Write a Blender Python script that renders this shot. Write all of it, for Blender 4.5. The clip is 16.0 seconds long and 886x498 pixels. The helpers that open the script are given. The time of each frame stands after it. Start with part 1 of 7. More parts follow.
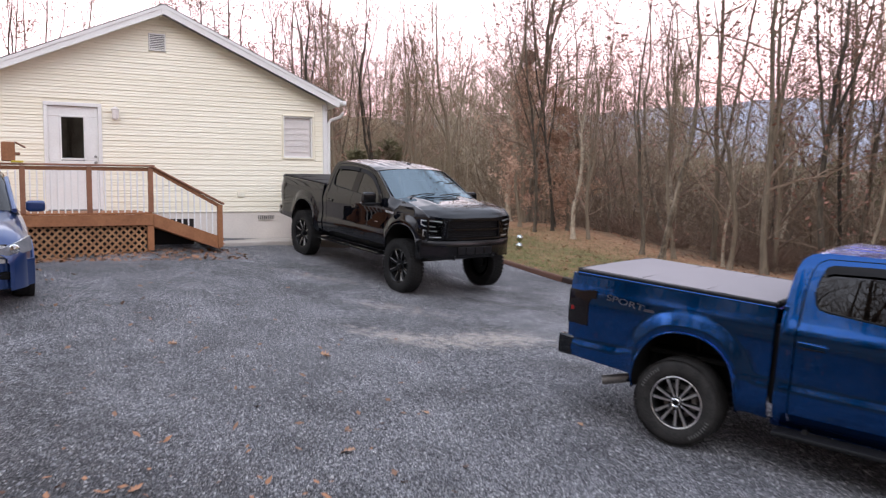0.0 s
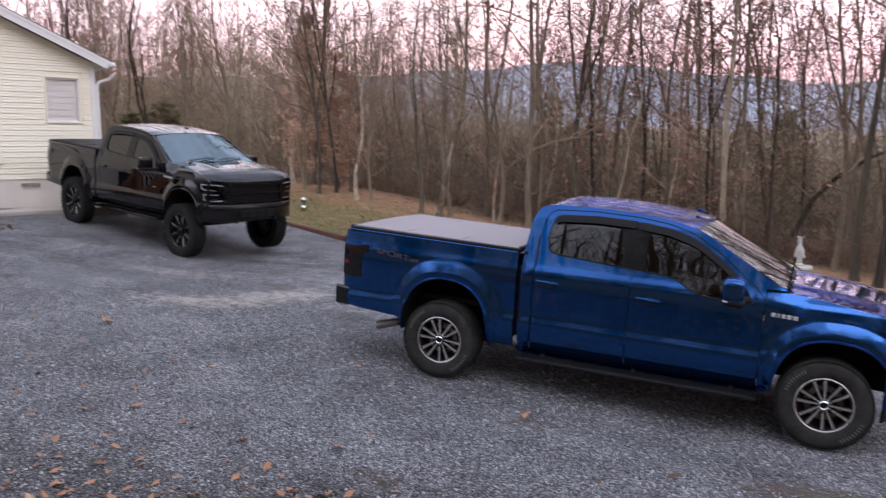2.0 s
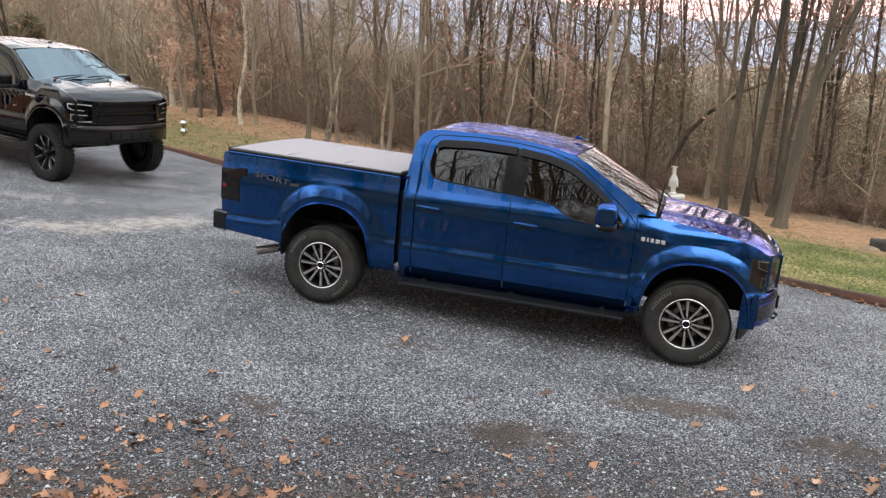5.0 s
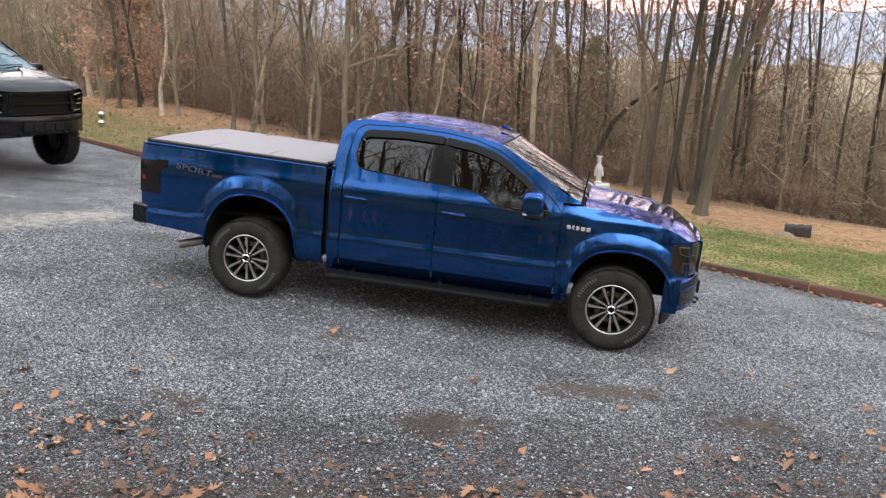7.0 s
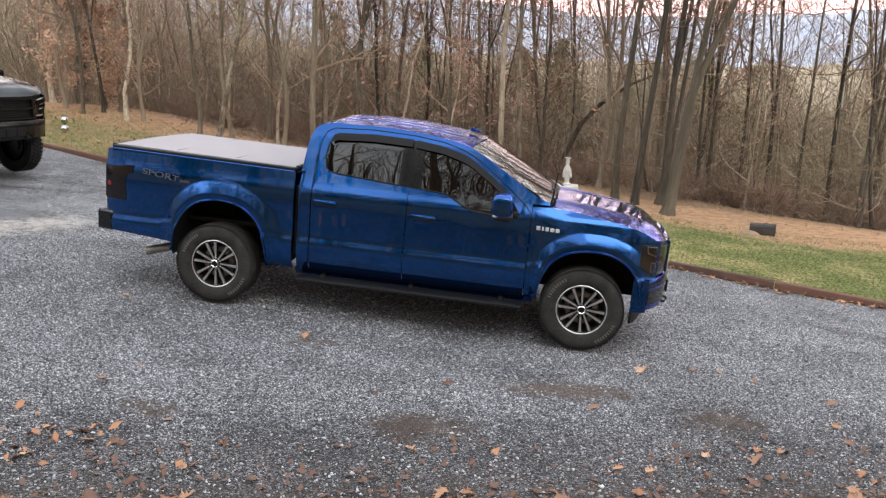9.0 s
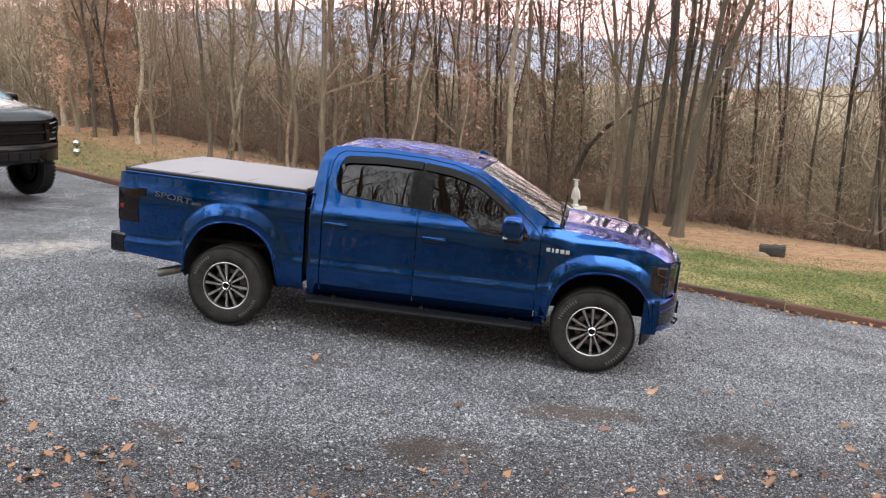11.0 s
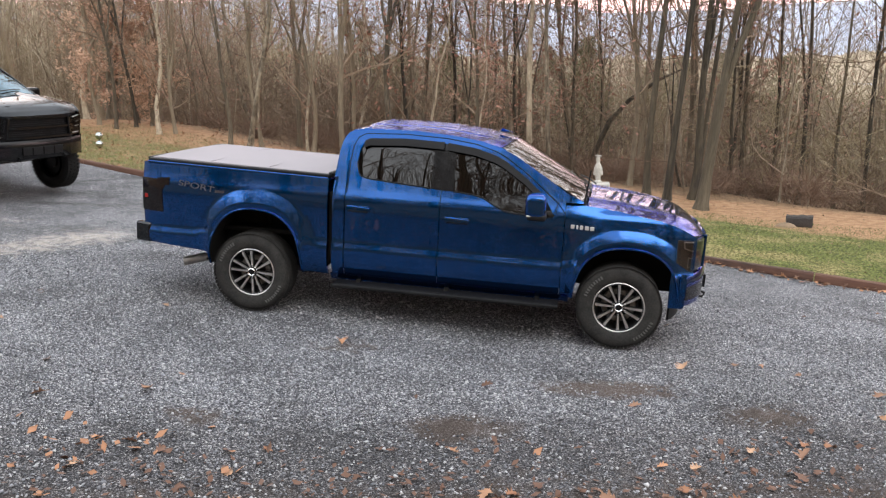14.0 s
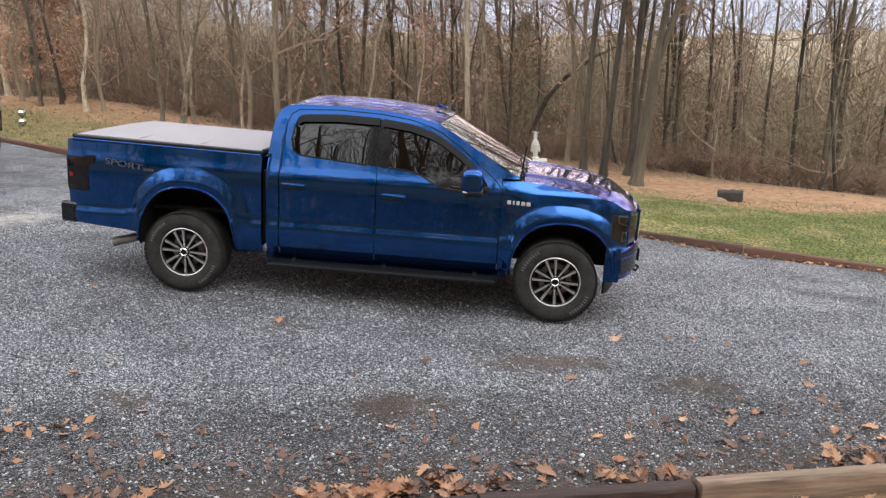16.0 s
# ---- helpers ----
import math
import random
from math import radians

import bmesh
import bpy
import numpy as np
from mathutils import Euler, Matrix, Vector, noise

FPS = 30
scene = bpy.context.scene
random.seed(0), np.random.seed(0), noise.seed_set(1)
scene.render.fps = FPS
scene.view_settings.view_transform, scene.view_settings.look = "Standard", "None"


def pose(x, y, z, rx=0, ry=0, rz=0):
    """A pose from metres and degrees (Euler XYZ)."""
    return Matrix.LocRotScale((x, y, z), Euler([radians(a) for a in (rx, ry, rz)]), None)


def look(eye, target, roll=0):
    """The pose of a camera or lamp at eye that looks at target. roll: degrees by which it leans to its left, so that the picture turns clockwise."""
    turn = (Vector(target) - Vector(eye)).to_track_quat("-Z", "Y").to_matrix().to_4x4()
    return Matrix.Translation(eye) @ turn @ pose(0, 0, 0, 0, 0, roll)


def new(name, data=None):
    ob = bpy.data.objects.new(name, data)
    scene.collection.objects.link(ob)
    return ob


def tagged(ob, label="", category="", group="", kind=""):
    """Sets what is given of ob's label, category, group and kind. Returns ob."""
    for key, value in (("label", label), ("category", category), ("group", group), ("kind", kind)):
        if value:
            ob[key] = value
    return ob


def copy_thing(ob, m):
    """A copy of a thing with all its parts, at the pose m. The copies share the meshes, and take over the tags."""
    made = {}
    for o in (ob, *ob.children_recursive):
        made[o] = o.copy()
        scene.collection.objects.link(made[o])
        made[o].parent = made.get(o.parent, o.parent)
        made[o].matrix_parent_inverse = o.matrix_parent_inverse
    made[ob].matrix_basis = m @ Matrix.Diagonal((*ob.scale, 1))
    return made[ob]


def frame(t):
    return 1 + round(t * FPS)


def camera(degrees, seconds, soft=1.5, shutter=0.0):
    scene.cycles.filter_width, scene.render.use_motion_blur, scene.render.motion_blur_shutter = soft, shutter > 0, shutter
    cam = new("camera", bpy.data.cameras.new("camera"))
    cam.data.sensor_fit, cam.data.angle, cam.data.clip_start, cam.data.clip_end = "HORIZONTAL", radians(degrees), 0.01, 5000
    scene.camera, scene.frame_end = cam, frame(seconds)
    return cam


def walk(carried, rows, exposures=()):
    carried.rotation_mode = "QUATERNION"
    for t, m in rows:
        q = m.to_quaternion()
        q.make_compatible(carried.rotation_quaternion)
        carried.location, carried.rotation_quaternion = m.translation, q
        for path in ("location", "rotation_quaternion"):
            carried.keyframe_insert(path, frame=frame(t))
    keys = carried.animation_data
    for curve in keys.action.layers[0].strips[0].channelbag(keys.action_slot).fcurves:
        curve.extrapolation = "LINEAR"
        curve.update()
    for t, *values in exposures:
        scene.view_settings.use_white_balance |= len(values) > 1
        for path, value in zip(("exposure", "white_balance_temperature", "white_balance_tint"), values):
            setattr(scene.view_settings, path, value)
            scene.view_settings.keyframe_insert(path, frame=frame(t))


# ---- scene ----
cam = camera(57.34, 16.0, soft=1.3, shutter=0.5)
# seconds, eye, point looked at, roll
PATH = [
    (0, (2.799, -8.108, 2.346), (1.585, -6.525, 2.204), 0.1),
    (0.5, (3.269, -8.755, 2.376), (2.108, -7.133, 2.226), 0.0),
    (1, (3.28, -8.709, 2.378), (2.212, -7.027, 2.209), -0.3),
    (1.5, (3.275, -8.633, 2.357), (2.347, -6.873, 2.16), -0.5),
    (2, (3.296, -8.639, 2.361), (2.529, -6.807, 2.124), -0.6),
    (2.5, (3.335, -8.612, 2.341), (2.681, -6.745, 2.046), -0.1),
    (3, (3.385, -8.569, 2.31), (2.836, -6.682, 1.941), 0.3),
    (3.5, (3.384, -8.583, 2.322), (2.866, -6.693, 1.923), 0.5),
    (6, (3.389, -8.577, 2.306), (2.909, -6.68, 1.891), 1.6),
    (6.5, (3.408, -8.57, 2.304), (3.012, -6.656, 1.882), 1.4),
    (7, (3.409, -8.553, 2.294), (3.069, -6.629, 1.868), 1.0),
    (7.5, (3.417, -8.558, 2.297), (3.104, -6.629, 1.873), 0.6),
    (8, (3.418, -8.55, 2.293), (3.131, -6.616, 1.873), 0.3),
    (8.5, (3.42, -8.564, 2.293), (3.15, -6.627, 1.873), 0.3),
    (9, (3.408, -8.561, 2.292), (3.14, -6.623, 1.874), 0.7),
    (11.5, (3.389, -8.589, 2.296), (3.092, -6.643, 1.94), 0.3),
    (12, (3.4, -8.584, 2.294), (3.102, -6.638, 1.941), -0.0),
    (12.5, (3.397, -8.576, 2.297), (3.104, -6.631, 1.934), 0.0),
    (13, (3.386, -8.57, 2.28), (3.08, -6.63, 1.902), -0.2),
    (13.5, (3.375, -8.575, 2.272), (3.05, -6.643, 1.871), -0.8),
    (14, (3.371, -8.572, 2.284), (3.029, -6.645, 1.874), -1.5),
    (14.5, (3.374, -8.587, 2.289), (3.04, -6.656, 1.891), -1.4),
    (15, (3.371, -8.576, 2.277), (3.083, -6.636, 1.885), -1.2),
    (15.5, (3.396, -8.545, 2.264), (3.165, -6.606, 1.832), -1.1),
    (16, (3.403, -8.537, 2.263), (3.205, -6.602, 1.797), -1.3),
]
EXPOSURES = [(0.0, 0.15, 6300, 13), (0.5, -0.1, 6300, 15), (1.0, -0.12, 6250, 16), (2.0, 0.0, 6200, 16), (3.0, 0.42, 6550, 5), (3.5, 0.58, 6700, 4), (6.0, 0.66, 6800, 5), (16.0, 0.68, 6850, 6)]
walk(cam, [(t, look(eye, target, roll)) for t, eye, target, roll in PATH], EXPOSURES)

# ---- sky, sun ----
world = bpy.data.worlds.new("sky")
scene.world = world
world.use_nodes = True
wn, wl = world.node_tree.nodes, world.node_tree.links
wbg = wn["Background"]
sky = wn.new("ShaderNodeTexSky")
sky.sky_type, sky.sun_disc = "NISHITA", False
sky.sun_elevation, sky.sun_rotation = radians(4.0), radians(-20.0)
sky.air_density, sky.dust_density, sky.ozone_density = 1.2, 2.0, 1.5
# dusk: thin bright cloud overhead, rosy towards the horizon
wco = wn.new("ShaderNodeTexCoord")
wsep = wn.new("ShaderNodeSeparateXYZ")
wl.new(wco.outputs["Generated"], wsep.inputs[0])


def sky_ramp(stops):
    node = wn.new("ShaderNodeValToRGB")
    r = node.color_ramp
    r.elements[0].position, r.elements[0].color = stops[0][0], (*stops[0][1], 1)
    r.elements[1].position, r.elements[1].color = stops[-1][0], (*stops[-1][1], 1)
    for pos, col in stops[1:-1]:
        r.elements.new(pos).color = (*col, 1)
    wl.new(wsep.outputs["Z"], node.inputs[0])
    return node.outputs[0]


ZENITH = (0.80, 0.86, 1.0)
glow = sky_ramp(((0.0, (0.93, 0.60, 0.65)), (0.09, (1.5, 0.97, 1.03)), (0.17, (1.68, 1.32, 1.37)), (0.36, (1.36, 1.27, 1.34)), (0.65, ZENITH), (1.0, ZENITH)))
dim = sky_ramp(((0.0, (0.14, 0.135, 0.155)), (0.10, (0.18, 0.18, 0.21)), (0.24, (0.50, 0.50, 0.57)), (0.42, (1.40, 1.42, 1.54)), (0.7, ZENITH), (1.0, ZENITH)))
wside = wn.new("ShaderNodeMapRange")
wside.interpolation_type = "SMOOTHSTEP"
wside.inputs[1].default_value, wside.inputs[2].default_value = -0.3, 0.35
wl.new(wsep.outputs["Y"], wside.inputs[0])
wramp = wn.new("ShaderNodeMixRGB")
wl.new(wside.outputs[0], wramp.inputs[0])
wl.new(dim, wramp.inputs[1])
wl.new(glow, wramp.inputs[2])
wnoise = wn.new("ShaderNodeTexNoise")
wmap = wn.new("ShaderNodeMapping")
wmap.inputs["Scale"].default_value = (2.0, 2.0, 7.0)
wl.new(wco.outputs["Generated"], wmap.inputs[0])
wl.new(wmap.outputs[0], wnoise.inputs["Vector"])
wnoise.inputs["Scale"].default_value, wnoise.inputs["Detail"].default_value = 1.6, 6.0
wcl = wn.new("ShaderNodeMapRange")
wcl.inputs[1].default_value, wcl.inputs[2].default_value, wcl.inputs[3].default_value, wcl.inputs[4].default_value = 0.3, 0.7, 0.75, 1.25
wl.new(wnoise.outputs["Fac"], wcl.inputs[0])
wmul = wn.new("ShaderNodeVectorMath")
wmul.operation = "SCALE"
wl.new(wramp.outputs[0], wmul.inputs[0])
wl.new(wcl.outputs[0], wmul.inputs["Scale"])
wadd = wn.new("ShaderNodeMixRGB")
wadd.blend_type, wadd.inputs[0].default_value = "ADD", 0.004
wl.new(wmul.outputs[0], wadd.inputs[1])
wl.new(sky.outputs[0], wadd.inputs[2])
wl.new(wadd.outputs[0], wbg.inputs[0])
wbg.inputs[1].default_value = 1.55

sun = new("sun", bpy.data.lights.new("sun", "SUN"))
sun.data.energy, sun.data.angle, sun.data.color = 0.8, radians(40), (1.0, 0.95, 0.92)
sun.matrix_world = look((9, -14, 16), (0, 0, 0))


# ---- materials ----
def material(name, c1, c2=None, rough=0.6, metal=0.0, scale=3.0, fine=60.0, bump=0.0, bump_scale=None, coat=0.0, rough_var=0.1, spec=None, stretch=(1, 1, 1), flakes=False, per_piece=0.0, dist=0.01):
    m = bpy.data.materials.new(name)
    m.use_nodes = True
    n, l = m.node_tree.nodes, m.node_tree.links
    b = n["Principled BSDF"]
    b.inputs["Metallic"].default_value = metal
    b.inputs["Coat Weight"].default_value = coat
    b.inputs["Coat Roughness"].default_value = 0.03
    if spec is not None:
        b.inputs["Specular IOR Level"].default_value = spec
    co = n.new("ShaderNodeTexCoord")
    mp = n.new("ShaderNodeMapping")
    mp.inputs["Scale"].default_value = stretch
    l.new(co.outputs["Object"], mp.inputs[0])
    t1, t2 = n.new("ShaderNodeTexNoise"), n.new("ShaderNodeTexNoise")
    for tx, sc in ((t1, scale), (t2, fine)):
        tx.inputs["Scale"].default_value, tx.inputs["Detail"].default_value = sc, 5.0
        l.new(mp.outputs[0], tx.inputs["Vector"])
    av = n.new("ShaderNodeMath")
    av.operation = "MULTIPLY_ADD"
    av.inputs[1].default_value = 0.45
    l.new(t2.outputs["Fac"], av.inputs[0])
    hf = n.new("ShaderNodeMath")
    hf.operation = "MULTIPLY"
    hf.inputs[1].default_value = 0.55
    l.new(t1.outputs["Fac"], hf.inputs[0])
    l.new(hf.outputs[0], av.inputs[2])
    fac = av.outputs[0]
    if per_piece:
        oi = n.new("ShaderNodeObjectInfo")
        pp = n.new("ShaderNodeMath")
        pp.operation = "MULTIPLY_ADD"
        pp.inputs[1].default_value = per_piece
        l.new(oi.outputs["Random"], pp.inputs[0])
        sh = n.new("ShaderNodeMath")
        sh.operation = "SUBTRACT"
        sh.inputs[1].default_value = per_piece / 2
        l.new(fac, sh.inputs[0])
        l.new(sh.outputs[0], pp.inputs[2])
        fac = pp.outputs[0]
    rp = n.new("ShaderNodeMapRange")
    rp.inputs[1].default_value, rp.inputs[2].default_value = 0.32, 0.68
    l.new(fac, rp.inputs[0])
    mx = n.new("ShaderNodeMixRGB")
    mx.inputs[1].default_value, mx.inputs[2].default_value = (*c1, 1), (*(c2 or c1), 1)
    l.new(rp.outputs[0], mx.inputs[0])
    l.new(mx.outputs[0], b.inputs["Base Color"])
    rr = n.new("ShaderNodeMapRange")
    rr.inputs[3].default_value, rr.inputs[4].default_value = max(0.0, rough - rough_var * rough), min(1.0, rough + rough_var * rough)
    l.new(rp.outputs[0], rr.inputs[0])
    l.new(rr.outputs[0], b.inputs["Roughness"])
    if bump:
        bt = n.new("ShaderNodeTexNoise")
        bt.inputs["Scale"].default_value, bt.inputs["Detail"].default_value = bump_scale or fine, 4.0
        l.new(mp.outputs[0], bt.inputs["Vector"])
        bp = n.new("ShaderNodeBump")
        bp.inputs["Strength"].default_value, bp.inputs["Distance"].default_value = bump, dist
        l.new(bt.outputs["Fac"], bp.inputs["Height"])
        l.new(bp.outputs[0], b.inputs["Normal"])
    return m


def glass(name, tint, rough=0.01, ior=1.55, gloss=(1, 1, 1)):
    """A thin pane: tinted where one looks through it, mirror-like as its gloss grows."""
    m = bpy.data.materials.new(name)
    m.use_nodes = True
    n, l = m.node_tree.nodes, m.node_tree.links
    n.remove(n["Principled BSDF"])
    tr, gl, mx, fr = n.new("ShaderNodeBsdfTransparent"), n.new("ShaderNodeBsdfGlossy"), n.new("ShaderNodeMixShader"), n.new("ShaderNodeFresnel")
    tr.inputs[0].default_value = (*tint, 1)
    gl.inputs["Color"].default_value = (*gloss, 1)
    gl.inputs["Roughness"].default_value = rough
    fr.inputs["IOR"].default_value = ior
    l.new(fr.outputs[0], mx.inputs[0])
    l.new(tr.outputs[0], mx.inputs[1])
    l.new(gl.outputs[0], mx.inputs[2])
    l.new(mx.outputs[0], n["Material Output"].inputs[0])
    return m


BLUE = material("blue_paint", (0.0, 0.055, 0.215), (0.0001, 0.065, 0.255), rough=0.12, metal=0.97, coat=1.0, scale=1.5, fine=900, rough_var=0.1)
BLACK = material("black_paint", (0.0012, 0.0016, 0.003), (0.002, 0.003, 0.005), rough=0.25, coat=1.0, spec=0.0, scale=1.5, fine=700)
SUVBLUE = material("suv_paint", (0.010, 0.035, 0.13), (0.014, 0.045, 0.16), rough=0.3, metal=0.4, coat=1.0, scale=1.5, fine=700)
PLASTIC = material("black_plastic", (0.005, 0.005, 0.006), (0.011, 0.011, 0.012), rough=0.55, spec=0.2, scale=6, fine=300, bump=0.1, bump_scale=400, dist=0.002)
GLOSSBLACK = material("gloss_black", (0.004, 0.004, 0.005), (0.008, 0.008, 0.008), rough=0.06, spec=0.28)
UNDER = material("underbody", (0.008, 0.008, 0.008), (0.02, 0.018, 0.016), rough=0.85, spec=0.15, scale=5, fine=60)
RUBBER = material("tyre_rubber", (0.008, 0.008, 0.008), (0.022, 0.021, 0.020), rough=0.8, spec=0.2, scale=4, fine=120, bump=0.25, bump_scale=160, dist=0.004)
DUSTYRUBBER = material("dusty_tyre_rubber", (0.011, 0.011, 0.011), (0.05, 0.047, 0.044), rough=0.85, spec=0.2, scale=7, fine=70, bump=0.25, bump_scale=160, dist=0.004)
LETTERING = material("sidewall_grey", (0.07, 0.07, 0.07), (0.11, 0.105, 0.10), rough=0.8)
MACHINED = material("machined_alloy", (0.60, 0.58, 0.56), (0.74, 0.72, 0.70), rough=0.36, metal=1.0, scale=8, fine=300)
DARKALLOY = material("dark_alloy", (0.012, 0.012, 0.013), (0.03, 0.03, 0.03), rough=0.35, metal=0.6)
CHROME = material("chrome", (0.75, 0.75, 0.76), (0.85, 0.85, 0.85), rough=0.08, metal=1.0)
STEEL = material("exhaust_steel", (0.24, 0.225, 0.21), (0.40, 0.375, 0.35), rough=0.55, metal=0.85, scale=10)
VINYL = material("cover_vinyl", (0.225, 0.205, 0.218), (0.28, 0.256, 0.27), rough=0.75, scale=1.2, fine=500, bump=0.15, bump_scale=900, dist=0.001)
SMOKE = glass("smoked_glass", (0.008, 0.009, 0.010), rough=0.0, ior=1.6)
TINT = glass("tinted_glass", (0.008, 0.009, 0.010), rough=0.0, ior=1.58)
# blue gloss tint paints a bluer sky reflection onto this pane
DARKSCREEN = glass("dark_windscreen", (0.10, 0.13, 0.15), ior=2.4, gloss=(0.72, 0.90, 1.0))
WINDSHIELD = glass("windshield_glass", (0.30, 0.36, 0.36), ior=5.5)
BADGE = material("badge_silver", (0.50, 0.50, 0.51), (0.62, 0.62, 0.62), rough=0.3, metal=0.35, scale=8, fine=200)
LENS = glass("lens_glass", (0.85, 0.87, 0.88))
HOUSING = material("lamp_housing", (0.022, 0.022, 0.023), (0.055, 0.053, 0.052), rough=0.3, metal=0.6, scale=8, fine=60)
SMOKED = material("smoked_lens", (0.006, 0.005, 0.006), (0.012, 0.009, 0.010), rough=0.08, spec=0.35)
REDLENS = material("red_reflector", (0.20, 0.008, 0.008), (0.26, 0.012, 0.012), rough=0.15, coat=1.0)
DECAL = material("decal_grey", (0.035, 0.032, 0.040), (0.06, 0.054, 0.062), rough=0.5)
LAMPWHITE = material("lamp_white", (0.50, 0.50, 0.49), (0.60, 0.60, 0.58), rough=0.25)
AMBER = material("amber_reflector", (0.45, 0.16, 0.02), (0.5, 0.2, 0.03), rough=0.25)
CARLAMP = material("clear_lamp_lens", (0.28, 0.30, 0.33), (0.5, 0.52, 0.55), rough=0.12, metal=0.5, scale=9, fine=50)
INTERIOR = material("interior_cloth", (0.02, 0.02, 0.022), (0.035, 0.035, 0.036), rough=0.9, fine=200)
SIDING = material("cream_vinyl_siding", (0.86, 0.795, 0.625), (0.91, 0.86, 0.71), rough=0.5, scale=0.7, fine=14, bump=0.08, bump_scale=40, stretch=(0.3, 1, 3), per_piece=0.15)
WHITE = material("white_paint", (0.74, 0.72, 0.69), (0.84, 0.83, 0.80), rough=0.45, scale=2, fine=30, bump=0.05)
FOUND = material("painted_block", (0.62, 0.56, 0.50), (0.76, 0.70, 0.63), rough=0.8, scale=1.5, fine=30, bump=0.3, bump_scale=60)
SHINGLE = material("roof_shingle", (0.10, 0.095, 0.09), (0.2, 0.19, 0.18), rough=0.9, scale=2, fine=60, bump=0.5, bump_scale=80)
LATTICE = material("lattice_wood", (0.30, 0.15, 0.07), (0.44, 0.25, 0.13), rough=0.7, scale=3, fine=26, bump=0.2, per_piece=0.25)
CEDAR = material("stained_deck_wood", (0.22, 0.085, 0.032), (0.36, 0.155, 0.065), rough=0.6, scale=3, fine=26, bump=0.2, bump_scale=40, stretch=(1, 1, 1), per_piece=0.25)
RAILWOOD = material("dark_stained_rail", (0.19, 0.078, 0.04), (0.29, 0.13, 0.07), rough=0.6, scale=3, fine=26, bump=0.2, per_piece=0.2)
CONCRETE = material("concrete", (0.36, 0.32, 0.28), (0.50, 0.46, 0.41), rough=0.9, scale=2, fine=40, bump=0.3)
# Near-black: painted shade for hollows and under the deck, also dark backing parts
DARKSHADE = material("dark_shade", (0.012, 0.010, 0.010), (0.02, 0.016, 0.014), rough=0.95)
BLIND = material("window_blind", (0.72, 0.66, 0.62), (0.82, 0.77, 0.73), rough=0.6, scale=3, fine=30)
TIMBER = material("weathered_timber", (0.026, 0.012, 0.008), (0.115, 0.054, 0.035), rough=0.8, scale=9, fine=45, bump=0.8, bump_scale=40, stretch=(0.1, 1, 1), per_piece=0.5)
TIMBERPALE = material("pale_timber", (0.075, 0.05, 0.035), (0.30, 0.205, 0.135), rough=0.85, scale=9, fine=45, bump=0.8, bump_scale=40, stretch=(0.08, 1, 1))
BARK = material("bark", (0.042, 0.033, 0.023), (0.225, 0.18, 0.127), rough=0.95, scale=1.2, fine=16, bump=1.0, bump_scale=16, stretch=(1, 1, 0.2), per_piece=0.7, dist=0.05)
DARKBARK = material("dark_furrowed_bark", (0.024, 0.019, 0.013), (0.125, 0.102, 0.07), rough=0.95, scale=2.0, fine=18, bump=1.0, bump_scale=16, stretch=(1, 1, 0.2), per_piece=0.35, dist=0.05)
PALEBARK = material("pale_bark", (0.09, 0.07, 0.048), (0.48, 0.40, 0.295), rough=0.95, scale=4.0, fine=17, bump=0.9, bump_scale=16, stretch=(1, 1, 0.4), per_piece=0.25, dist=0.04)
TWIG = material("twigs", (0.13, 0.09, 0.063), (0.30, 0.22, 0.157), rough=0.95, scale=0.6, fine=5, per_piece=0.5)
BRUSH = material("dry_brush", (0.07, 0.046, 0.030), (0.19, 0.135, 0.09), rough=0.95, scale=0.35, fine=3)
REDBRUSH = material("red_brush", (0.10, 0.06, 0.042), (0.22, 0.142, 0.098), rough=0.95, scale=0.5, fine=4)
TANBRUSH = material("tan_brush", (0.23, 0.188, 0.131), (0.51, 0.425, 0.305), rough=0.95, scale=0.35, fine=3)
OLIVEBRUSH = material("olive_brush", (0.12, 0.098, 0.058), (0.33, 0.27, 0.165), rough=0.95, scale=0.35, fine=3)
BROWNLEAF = material("brown_oak_leaf", (0.13, 0.065, 0.04), (0.27, 0.15, 0.095), rough=0.8, scale=4, fine=30, per_piece=0.8)
OAKLEAF = material("dry_oak_leaf", (0.27, 0.122, 0.06), (0.47, 0.24, 0.13), rough=0.8, scale=4, fine=30, per_piece=0.8)
PALELEAF = material("pale_dry_leaf", (0.34, 0.18, 0.10), (0.52, 0.32, 0.20), rough=0.8, scale=4, fine=30, per_piece=0.6)
TREELEAF = material("russet_tree_leaf", (0.19, 0.085, 0.06), (0.37, 0.19, 0.14), rough=0.85, scale=0.8, fine=6)
TANLEAF = material("tan_oak_leaf", (0.34, 0.19, 0.12), (0.54, 0.35, 0.24), rough=0.85, scale=0.9, fine=7)
EVERGREEN = material("evergreen", (0.10, 0.09, 0.045), (0.21, 0.19, 0.105), rough=0.9, scale=0.8, fine=6)
STATUE = material("weathered_stone", (0.33, 0.31, 0.28), (0.55, 0.53, 0.48), rough=0.9, scale=6, fine=40, bump=0.4)
GAZE = material("mirrored_ball", (0.42, 0.46, 0.45), (0.55, 0.58, 0.56), rough=0.06, metal=1.0)

for m_, ior_, tint_ in ((BLUE, 1.42, (0.06, 0.30, 0.85, 1)), (BLACK, 1.52, (1, 1, 1, 1))):
    b_ = m_.node_tree.nodes["Principled BSDF"]
    b_.inputs["Coat IOR"].default_value, b_.inputs["Coat Roughness"].default_value = ior_, 0.0
    b_.inputs["Specular Tint"].default_value = tint_


